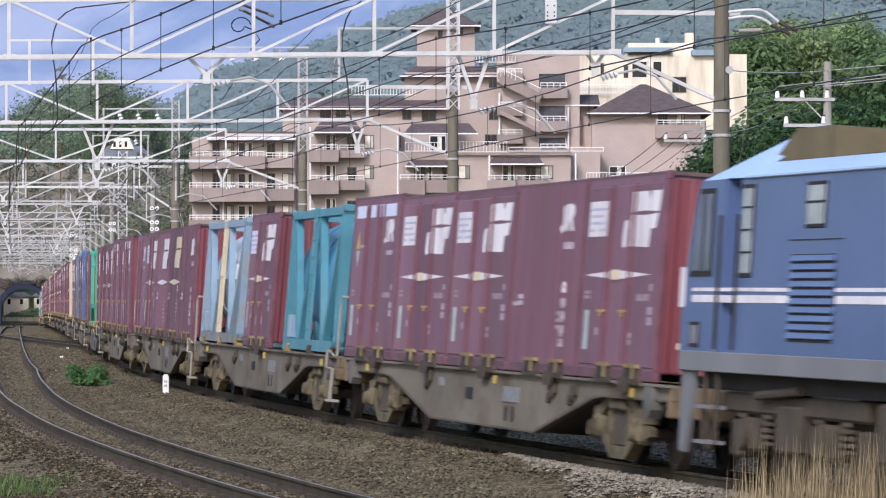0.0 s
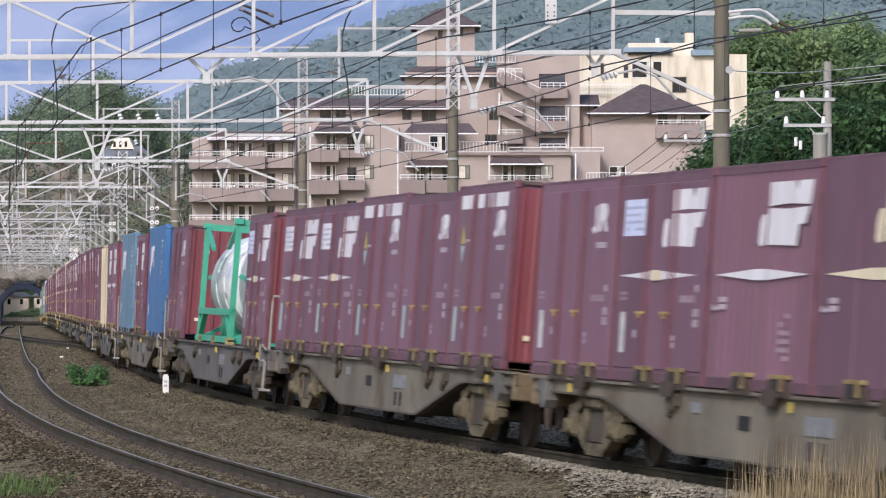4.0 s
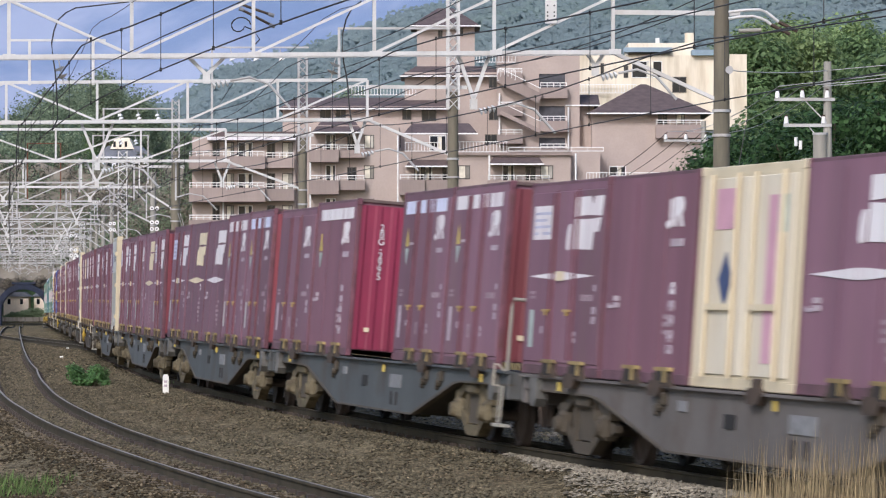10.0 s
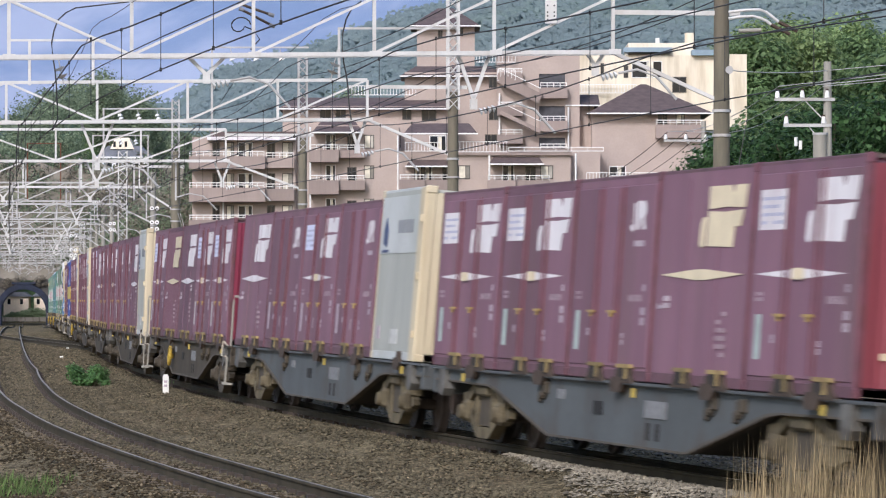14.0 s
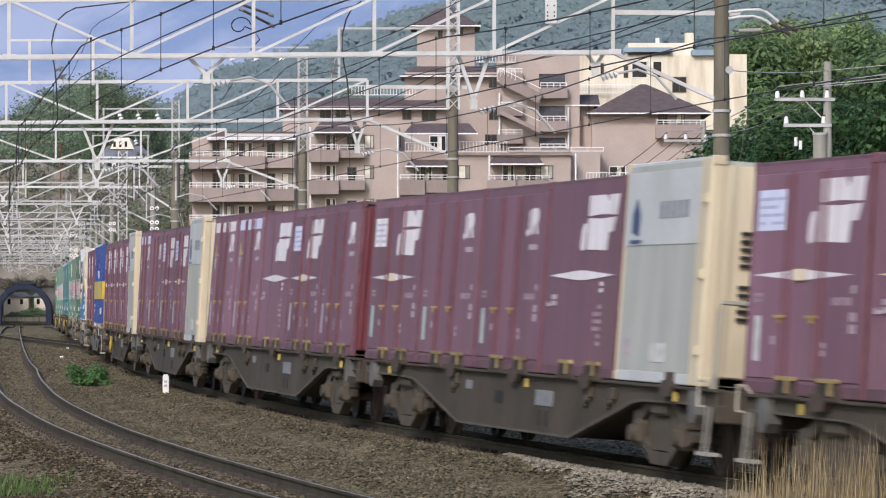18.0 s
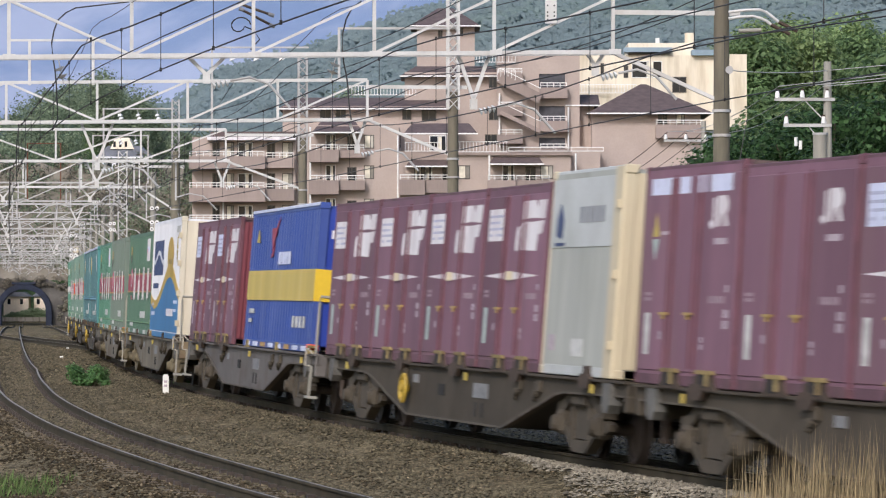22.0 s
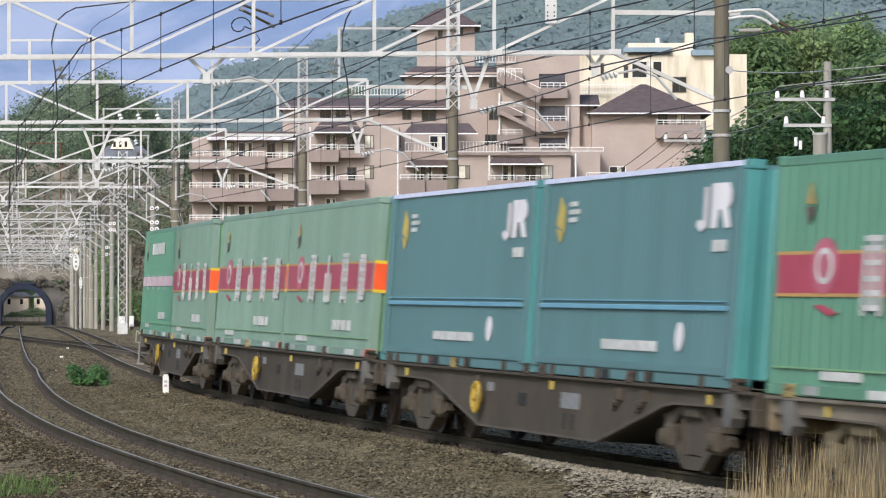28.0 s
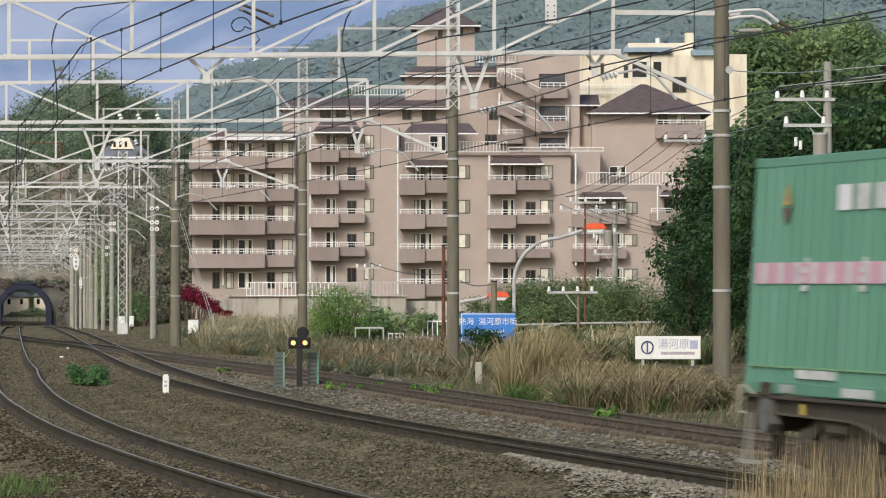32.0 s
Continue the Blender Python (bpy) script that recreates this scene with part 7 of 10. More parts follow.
flats = thing("apartment_building", "terraced beige apartment building with balconies and brown roofs", "building")
block(flats, "wing", -21.89, -12.87, 372, 386, 0.43, 16.3, "render_beige")
block(flats, "wing", -12.9, -3.86, 373, 387, -0.07, 17.38, "render_beige")
block(flats, "wing", -3.86, 11.17, 373, 387, -0.07, 15.1, "render_beige")
block(flats, "wing", 11.17, 21.46, 373, 387, -0.07, 12.24, "render_beige")
block(flats, "upper_block", -14.38, 0.81, 382, 394, 14.31, 19.47, "render_beige")
block(flats, "upper_block", -3.47, 5.1, 385, 397, 14.4, 22.67, "render_beige")
block(flats, "upper_block", 4.86, 12.25, 382, 394, 14.31, 24.08, "render_beige")
block(flats, "upper_block", 10.96, 13.6, 383, 393, 12.05, 19.72, "render_beige")
block(flats, "corner_tower", 13.3, 22.97, 380, 392, 11.98, 18.98, "render_beige")
block(flats, "upper_block", -2.39, 2.91, 392, 400, 22.42, 27.51, "render_beige")
block(flats, "terrace_slab", 0.79, 11.26, 372.75, 384.75, 14.75, 15.1, "parapet")
block(flats, "upper_block", 11.13, 13.82, 375, 385, 11.84, 15.47, "render_beige")
block(flats, "roof_slab", -20.54, -12.83, 370.8, 376.8, 16.01, 16.3, "mark_white")
block(flats, "roof_slab", -20.28, -12.85, 371.4, 377.4, 16.33, 16.77, "roof_brown")
hip_roof(flats, -14.75, 0.91, -13.34, 0.3, 381.2, 391.2, 19.23, 20.44)
hip_roof(flats, -3.87, 5.4, -2.5, 4.38, 384.2, 394.2, 22.32, 23.44)
hip_roof(flats, -3.01, 3.42, -0.47, 0.93, 391, 401, 27.29, 29.21)
hip_roof(flats, 12.86, 24.06, 17.88, 18.38, 379, 393, 18.73, 21.64)
hip_roof(flats, 10.94, 14.08, 12.45, 14.08, 382, 392, 19.57, 20.74)
hip_roof(flats, -3.25, 0.79, -2.56, 0.1, 371.3, 374.3, 13.77, 14.85)
hip_roof(flats, 4.04, 8.76, 4.72, 8.07, 371.3, 374.3, 13.96, 15.14)
hip_roof(flats, 11.81, 15.94, 12.5, 15.26, 371.3, 374.3, 11.01, 11.94)
hip_roof(flats, 18.9, 21.16, 19.59, 20.47, 371.3, 374.3, 11.21, 12.04)
hip_roof(flats, -3.4, 3.0, -2.71, 2.31, 371.3, 374.3, 16.62, 17.6)
hip_roof(flats, -11.42, -6.99, -10.73, -7.68, 371.3, 374.3, 16.72, 17.75)
balcony(flats, -22.09, -15.48, 372, 13.49, 14.58, 1.5)
balcony(flats, -15.48, -12.97, 372, 13.59, 14.48, 0.9)
balcony(flats, -22.09, -15.48, 372, 10.63, 11.86, 1.5)
balcony(flats, -15.48, -12.97, 372, 10.73, 11.77, 0.9)
balcony(flats, -22.09, -15.48, 372, 7.77, 9.05, 1.5)
balcony(flats, -15.48, -12.97, 372, 7.87, 8.96, 0.9)
balcony(flats, -22.09, -15.48, 372, 4.86, 6.1, 1.5)
balcony(flats, -15.48, -12.97, 372, 4.96, 6.0, 0.9)
window(flats, -20.12, -19.48, 372, 14.43, 15.86, "dark")
window(flats, -18.93, -18.24, 372, 14.43, 15.86, "curtain")
window(flats, -17.9, -16.62, 372, 14.43, 15.86, "pale")
window(flats, -15.38, -14.64, 372, 14.43, 15.86, "dark")
window(flats, -14.05, -13.11, 372, 14.43, 15.86, "curtain")
window(flats, -20.12, -19.48, 372, 11.72, 13.15, "dark")
window(flats, -18.93, -18.24, 372, 11.72, 13.15, "curtain")
window(flats, -17.9, -16.62, 372, 11.72, 13.15, "pale")
window(flats, -15.38, -14.64, 372, 11.72, 13.15, "dark")
window(flats, -14.05, -13.11, 372, 11.72, 13.15, "curtain")
window(flats, -20.12, -19.48, 372, 8.91, 10.34, "dark")
window(flats, -18.93, -18.24, 372, 8.91, 10.34, "curtain")
window(flats, -17.9, -16.62, 372, 8.91, 10.34, "pale")
window(flats, -15.38, -14.64, 372, 8.91, 10.34, "dark")
window(flats, -14.05, -13.11, 372, 8.91, 10.34, "curtain")
window(flats, -20.12, -19.48, 372, 5.95, 7.38, "dark")
window(flats, -18.93, -18.24, 372, 5.95, 7.38, "curtain")
window(flats, -17.9, -16.62, 372, 5.95, 7.38, "pale")
window(flats, -15.38, -14.64, 372, 5.95, 7.38, "dark")
window(flats, -14.05, -13.11, 372, 5.95, 7.38, "curtain")
window(flats, -20.12, -19.48, 372, 3.09, 4.52, "dark")
window(flats, -18.93, -18.24, 372, 3.09, 4.52, "curtain")
window(flats, -17.9, -16.62, 372, 3.09, 4.52, "pale")
window(flats, -15.38, -14.64, 372, 3.09, 4.52, "dark")
window(flats, -14.05, -13.11, 372, 3.09, 4.52, "curtain")
balcony(flats, -11.72, -9.1, 373, 14.12, 15.2, 1.4)
balcony(flats, -9.1, -6.82, 373, 14.51, 15.2, 1.0)
balcony(flats, -11.72, -9.1, 373, 11.3, 12.53, 1.4)
balcony(flats, -9.1, -6.82, 373, 11.69, 12.53, 1.0)
balcony(flats, -11.72, -9.1, 373, 8.43, 9.62, 1.4)
balcony(flats, -9.1, -6.82, 373, 8.83, 9.62, 1.0)
balcony(flats, -11.72, -9.1, 373, 5.51, 6.7, 1.4)
balcony(flats, -9.1, -6.82, 373, 5.91, 6.7, 1.0)
window(flats, -10.28, -9.39, 373, 15.05, 16.59, "pale")
window(flats, -8.4, -7.56, 373, 15.1, 16.39, "dark")
window(flats, -6.92, -6.03, 373, 15.35, 16.54, "curtain")
window(flats, -10.28, -9.39, 373, 12.39, 13.92, "pale")
window(flats, -8.4, -7.56, 373, 12.43, 13.72, "dark")
window(flats, -6.92, -6.03, 373, 12.68, 13.87, "curtain")
window(flats, -10.28, -9.39, 373, 9.47, 11.0, "pale")
window(flats, -8.4, -7.56, 373, 9.52, 10.8, "dark")
window(flats, -6.92, -6.03, 373, 9.77, 10.95, "curtain")
window(flats, -10.28, -9.39, 373, 6.55, 8.08, "pale")
window(flats, -8.4, -7.56, 373, 6.6, 7.89, "dark")
window(flats, -6.92, -6.03, 373, 6.85, 8.03, "curtain")
window(flats, -10.28, -9.39, 373, 3.59, 5.12, "pale")
window(flats, -8.4, -7.56, 373, 3.63, 4.92, "dark")
window(flats, -6.92, -6.03, 373, 3.88, 5.07, "curtain")
balcony(flats, -3.81, -1.58, 373, 11.25, 12.58, 1.5)
balcony(flats, -1.58, 0.69, 373, 11.45, 12.58, 1.2)
balcony(flats, -3.81, -1.58, 373, 8.28, 9.57, 1.5)
balcony(flats, -1.58, 0.69, 373, 8.48, 9.57, 1.2)
balcony(flats, -3.81, -1.58, 373, 5.32, 6.55, 1.5)
balcony(flats, -1.58, 0.69, 373, 5.51, 6.55, 1.2)
balcony(flats, -3.81, -1.58, 373, 2.2, 3.49, 1.5)
balcony(flats, -1.58, 0.69, 373, 2.4, 3.49, 1.2)
window(flats, -2.52, -2.08, 373, 12.43, 13.87, "curtain")
window(flats, -2.03, -0.94, 373, 12.43, 13.97, "pale")
window(flats, -0.05, 0.64, 373, 12.48, 13.77, "dark")
window(flats, 1.33, 2.37, 373, 12.68, 13.87, "curtain")
window(flats, -2.52, -2.08, 373, 9.42, 10.85, "curtain")
window(flats, -2.03, -0.94, 373, 9.42, 10.95, "pale")
window(flats, -0.05, 0.64, 373, 9.47, 10.75, "dark")
window(flats, 1.33, 2.37, 373, 9.67, 10.85, "curtain")
window(flats, -2.52, -2.08, 373, 6.4, 7.84, "curtain")
window(flats, -2.03, -0.94, 373, 6.4, 7.94, "pale")
window(flats, -0.05, 0.64, 373, 6.45, 7.74, "dark")
window(flats, 1.33, 2.37, 373, 6.65, 7.84, "curtain")
window(flats, -2.52, -2.08, 373, 3.34, 4.77, "curtain")
window(flats, -2.03, -0.94, 373, 3.34, 4.87, "pale")
window(flats, -0.05, 0.64, 373, 3.39, 4.67, "dark")
window(flats, 1.33, 2.37, 373, 3.59, 4.77, "curtain")
window(flats, -2.52, -2.08, 373, 0.52, 1.95, "curtain")
window(flats, -2.03, -0.94, 373, 0.52, 2.05, "pale")
window(flats, -0.05, 0.64, 373, 0.57, 1.86, "dark")
window(flats, 1.33, 2.37, 373, 0.77, 1.95, "curtain")
balcony(flats, 3.86, 6.33, 373, 11.3, 12.53, 1.5)
balcony(flats, 6.33, 9.34, 373, 11.69, 12.53, 1.1)
balcony(flats, 3.86, 6.33, 373, 8.33, 9.52, 1.5)
balcony(flats, 6.33, 9.34, 373, 8.73, 9.52, 1.1)
balcony(flats, 3.86, 6.33, 373, 5.37, 6.55, 1.5)
balcony(flats, 6.33, 9.34, 373, 5.76, 6.55, 1.1)
balcony(flats, 3.86, 6.33, 373, 2.65, 3.54, 1.5)
balcony(flats, 6.33, 9.34, 373, 3.04, 3.54, 1.1)
window(flats, 5.19, 6.23, 373, 12.39, 13.92, "pale")
window(flats, 7.22, 8.11, 373, 12.53, 13.72, "dark")
window(flats, 8.5, 9.64, 373, 12.68, 13.87, "curtain")
window(flats, 5.19, 6.23, 373, 9.37, 10.9, "pale")
window(flats, 7.22, 8.11, 373, 9.52, 10.7, "dark")
window(flats, 8.5, 9.64, 373, 9.67, 10.85, "curtain")
window(flats, 5.19, 6.23, 373, 6.4, 7.94, "pale")
window(flats, 7.22, 8.11, 373, 6.55, 7.74, "dark")
window(flats, 8.5, 9.64, 373, 6.7, 7.89, "curtain")
window(flats, 5.19, 6.23, 373, 3.39, 4.92, "pale")
window(flats, 7.22, 8.11, 373, 3.54, 4.72, "dark")
window(flats, 8.5, 9.64, 373, 3.68, 4.87, "curtain")
balcony(flats, 11.27, 13.64, 373, 8.43, 9.57, 1.4)
balcony(flats, 13.64, 16.02, 373, 8.73, 9.57, 1.0)
balcony(flats, 11.27, 13.64, 373, 5.41, 6.55, 1.4)
balcony(flats, 13.64, 16.02, 373, 5.71, 6.55, 1.0)
balcony(flats, 11.27, 13.64, 373, 2.65, 3.63, 1.4)
balcony(flats, 13.64, 16.02, 373, 2.94, 3.63, 1.0)
window(flats, 13.4, 13.94, 373, 9.57, 10.75, "pale")
window(flats, 15.23, 15.72, 373, 9.47, 10.75, "pale")
window(flats, 15.82, 17.01, 373, 9.62, 10.66, "curtain")
window(flats, 13.4, 13.94, 373, 6.75, 7.94, "pale")
window(flats, 15.23, 15.72, 373, 6.65, 7.94, "pale")
window(flats, 15.82, 17.01, 373, 6.8, 7.84, "curtain")
window(flats, 13.4, 13.94, 373, 3.73, 4.92, "pale")
window(flats, 15.23, 15.72, 373, 3.63, 4.92, "pale")
window(flats, 15.82, 17.01, 373, 3.78, 4.82, "curtain")
balcony(flats, 18.09, 21.26, 373, 8.58, 9.67, 1.2)
window(flats, 19.33, 20.07, 373, 9.67, 10.95, "dark")
pipe(flats, -11.58, 371.8, 3.63, 17.18)
pipe(flats, -3.94, 371.8, 2.64, 16.44)
pipe(flats, 4.04, 371.8, 3.63, 14.72)
pipe(flats, 11.58, 371.8, 5.11, 14.87)
pipe(flats, 18.73, 371.8, 9.05, 12.01)
pipe(flats, -19.17, 371.8, 3.38, 10.63)
pipe(flats, 5.06, 381.7, 15.71, 20.62)
pipe(flats, 11.23, 381.7, 15.41, 19.36)
window(flats, -11.04, -10.02, 381.98, 18.15, 19.22, "dark")
window(flats, -9.62, -8.71, 381.98, 18.15, 19.22, "dark")
window(flats, -3.65, -2.84, 381.98, 18.25, 19.27, "dark")
window(flats, -1.92, -0.61, 381.98, 18.15, 19.37, "dark")
window(flats, 4.1, 4.86, 381.98, 21.09, 22.1, "dark")
window(flats, 4.1, 4.96, 381.98, 18.2, 19.37, "dark")
window(flats, 3.75, 4.86, 381.98, 16.03, 16.94, "dark")
window(flats, -4.25, -3.8, 381.98, 15.72, 16.94, "dark")
window(flats, -1.22, 0.3, 382, 15.42, 16.84, "pale")
window(flats, -0.47, -0.05, 392, 26.16, 26.89, "dark")
window(flats, 1.45, 1.87, 392, 26.37, 27.1, "dark")
window(flats, 8.61, 10.94, 382, 21.14, 22.36, "shade_panel")
balcony(flats, 8.66, 11.14, 382, 20.13, 21.09, 1.0)
balcony(flats, 4.86, 7.14, 382, 21.55, 22.36, 0.9)
window(flats, 8.61, 10.94, 382, 18.15, 19.47, "shade_panel")
balcony(flats, 8.66, 11.14, 382, 17.14, 18.1, 1.0)
balcony(flats, 4.86, 7.14, 382, 18.56, 19.37, 0.9)
window(flats, 8.61, 10.94, 382, 15.67, 16.64, "shade_panel")
balcony(flats, 8.66, 11.14, 382, 14.66, 15.62, 1.0)
balcony(flats, 4.86, 7.14, 382, 16.08, 16.89, 0.9)
stair(flats, 5.11, 21.9, 8.71, 20.08, 380.9)
stair(flats, 5.11, 18.86, 8.71, 17.14, 380.9)
window(flats, 19.14, 19.99, 380, 17.77, 18.72, "dark")
window(flats, 20.75, 21.56, 380, 17.77, 18.72, "curtain")
balcony(flats, 18.94, 23.22, 380, 16.51, 17.67, 1.0)
window(flats, 14.77, 16.27, 378.98, 13.1, 14.01, "pale")
railing(flats, -8.44, -2.43, 381.4, 20.45, 21.26)
railing(flats, 2.98, 6.47, 381.6, 23.4, 24.11)
railing(flats, 4.85, 6.47, 381.1, 21.75, 22.66)
railing(flats, 1.18, 5.57, 372.2, 15.03, 15.91)
railing(flats, 5.72, 14.01, 372.2, 15.10, 15.42, 1.3)
railing(flats, 12.54, 20.34, 372.4, 12.22, 13.21)
railing(flats, -3.3, -0.2, 372.3, 15.10, 15.85)
cream = thing("apartment_house", "cream rendered flat-roofed house with weather stains", "house")
block(cream, "wall", 13.0, 29.27, 412, 424, 18.55, 25.76, "render_cream")
block(cream, "wall", 18.0, 24.25, 414, 422, 25.76, 27.08, "render_cream")
block(cream, "chimney", 23.6, 24.42, 415, 416, 25.82, 28.13, "render_cream")
block(cream, "wall", 27.43, 29.16, 409, 412, 18.43, 25.69, "render_cream")
block(cream, "roof_sheet", 17.5, 22.14, 411.4, 414.4, 26.05, 26.49, "roof_blue")
block(cream, "roof_sheet", 24.05, 26.77, 411.4, 414.4, 25.72, 26.27, "roof_blue")
window(cream, 18.24, 21.19, 412, 23.57, 25.21, "pale")
window(cream, 17.47, 17.91, 412, 23.57, 24.77, "dark")
window(cream, 15.23, 15.56, 412, 23.9, 24.99, "dark")
window(cream, 14.53, 14.85, 412, 24.23, 24.88, "dark")
window(cream, 22.17, 23.54, 412, 22.15, 23.68, "dark")
window(cream, 28.18, 29.0, 412, 20.73, 21.82, "dark")
railing(cream, 13.1, 18.7, 411.5, 22.1, 22.9)
part("water_cistern", rod(bmesh.new(), (20.91, 415, 26.96), (20.91, 415, 27.61), 0.22, 12), M["insul"], cream)


# ---- stones, grass, shrubs, trees ----
M["leaf_dark"] = mat_new("leaves_dark", (0.044, 0.092, 0.030), 0.55, vary=0.35, scale=0.5, island=0.5, rnd=0.25, spec=0.25, thin=0.4)
M["leaf_mid"] = mat_new("leaves_mid", (0.128, 0.200, 0.080), 0.6, vary=0.25, scale=0.4, island=0.22, rnd=0.25, spec=0.25, thin=0.4)
M["leaf_spring"] = mat_new("leaves_spring", (0.228, 0.310, 0.126), 0.6, vary=0.25, scale=0.3, island=0.2, rnd=0.25, spec=0.25, thin=0.4)
M["leaf_feather"] = mat_new("leaves_feathery", (0.165, 0.222, 0.095), 0.7, vary=0.3, scale=0.8, island=0.35, spec=0.2, thin=0.4)
M["leaf_bright"] = mat_new("leaves_bright", (0.16, 0.28, 0.065), 0.55, vary=0.25, scale=2, island=0.4, spec=0.25, thin=0.4)
M["leaf_grass"] = mat_new("leaves_grass_green", (0.115, 0.235, 0.080), 0.6, vary=0.25, scale=2, island=0.45, spec=0.25, thin=0.4)
M["leaf_red"] = mat_new("leaves_crimson", (0.20, 0.018, 0.04), 0.6, vary=0.3, scale=2, island=0.5, spec=0.25, thin=0.4)
# far and hill leaves: base colours paled for distance haze, far ones blued
M["far_leaf_hazed"] = mat_new("far_leaves_hazed", (0.190, 0.245, 0.255), 0.95, vary=0.10, scale=0.05, island=0.08, spec=0.02, stain=(0.175, 0.245, 0.190), stain_amt=0.7, sscale=0.012, thin=0.35)
M["far_leaf_warm"] = mat_new("far_leaves_warm", (0.22, 0.29, 0.17), 0.9, vary=0.3, scale=0.03, island=0.25, spec=0.1, thin=0.4)
M["left_leaf_hazed"] = mat_new("hill_leaves_hazed", (0.200, 0.250, 0.160), 0.9, vary=0.35, scale=0.09, island=0.16, spec=0.05, thin=0.4)
M["bark"] = mat_new("bark", (0.085, 0.065, 0.045), 0.95, vary=0.3, scale=3, bump=0.6, bscale=12)
M["straw"] = mat_new("straw", (0.30, 0.245, 0.135), 0.85, vary=0.25, scale=1.5, island=0.45, spec=0.2, thin=0.4)
M["straw_front"] = mat_new("straw_bleached", (0.33, 0.262, 0.148), 0.85, vary=0.25, scale=1.5, island=0.55, spec=0.2, thin=0.3)
M["straw_dim"] = mat_new("dead_grass", (0.156, 0.140, 0.085), 0.9, vary=0.3, scale=0.7, island=0.5, spec=0.2)
M["grass"] = mat_new("green_grass", (0.115, 0.175, 0.055), 0.8, vary=0.3, scale=1, island=0.5, spec=0.2, thin=0.4)


def stones(name, label, pts, size, mat, rs):
    n = len(pts)
    o = np.array([(1, 0, 0.1), (-1, 0, -0.1), (0, 1, 0.15), (0, -1, 0), (0.25, 0.1, 0.62), (0, 0, -0.4)], float)
    sc = size * (0.55 + 0.9 * rs.rand(n, 1, 1)) * (0.6 + 0.7 * rs.rand(n, 6, 1))
    a = rs.rand(n) * 6.28
    R = np.zeros((n, 3, 3))
    R[:, 0, 0], R[:, 0, 1], R[:, 1, 0], R[:, 1, 1], R[:, 2, 2] = np.cos(a), -np.sin(a), np.sin(a), np.cos(a), 1
    v = np.einsum("nij,kj->nki", R, o) * sc + pts[:, None, :]
    f = np.array([(0, 2, 4), (2, 1, 4), (1, 3, 4), (3, 0, 4), (2, 0, 5), (1, 2, 5), (3, 1, 5), (0, 3, 5)])
    faces = (f[None] + 6 * np.arange(n)[:, None, None]).reshape(-1, 3)
    return tagged(raw(name, v.reshape(-1, 3), faces, mat), label, "ballast", kind="stuff")


def on_line(n, s_lo, s_hi, o_lo, o_hi, rs, near=1.0):
    S = s_hi - (s_hi - s_lo) * rs.rand(n) ** near
    o = o_lo + (o_hi - o_lo) * rs.rand(n)
    th = np.interp(S, SG, TH)
    x, y = np.interp(S, SG, PX) + np.cos(th) * o, np.interp(S, SG, PY) + np.sin(th) * o
    return np.stack([x, y, ground_z(x, y) + 0.012], -1)


rs = np.random.RandomState(11)
stones("ballast_stones", "brown crushed stone between the tracks", on_line(42000, -55, 16, -5.3, -0.75, rs, 1.6), 0.028, M["stone"], rs)
stones("ballast_stones", "brown crushed stone along the near track", on_line(16000, -45, 16, -9.0, -5.2, rs, 1.5), 0.026, mat_new("stone_rusty", (0.054, 0.042, 0.024), 0.9, vary=0.3, scale=2, island=0.5, spec=0.1), rs)
stones("ballast_stones", "pale flecks of crushed stone between the tracks", on_line(9000, -50, 16, -9.0, -0.75, rs, 1.6), 0.024, M["stone_tan"], rs)
stones("ballast_stones", "grey crushed stone between goods track and siding", on_line(15000, -85, 6, 0.75, 6.0, rs, 1.3), 0.034, mat_new("stone_grey", (0.165, 0.150, 0.120), 0.9, vary=0.3, scale=2, island=0.5, spec=0.1), rs)
stones("ballast_stones", "brown crushed stone far along the tracks", on_line(26000, -190, -50, -9.5, -0.75, rs, 1.4), 0.046, M["stone"], rs)
stones("ballast_stones", "pale flecks far along the tracks", on_line(7000, -190, -50, -9.5, 5.0, rs, 1.4), 0.040, M["stone_tan"], rs)
y_ = 41 + 16.5 * rs.rand(8200) ** 1.25
S_ = s_at(y_)
th_ = np.interp(S_, SG, TH)
o_ = -0.84 - (0.10 + 0.95 * smooth01((58 - y_) / 9)) * rs.rand(8200) ** 1.7 * (1.0 + 0.22 * np.sin(y_ * 1.3) + 0.15 * np.sin(y_ * 3.1))
pp = np.stack([np.interp(S_, SG, PX) + np.cos(th_) * o_, np.interp(S_, SG, PY) + np.sin(th_) * o_, y_ * 0], -1)
pp[:, 2] = ground_z(pp[:, 0], pp[:, 1]) + 0.010 + 0.05 * rs.rand(len(pp))
stones("pale_gravel", "heap of pale fresh gravel beside the goods track", pp, 0.036, M["stone_pale"], rs)


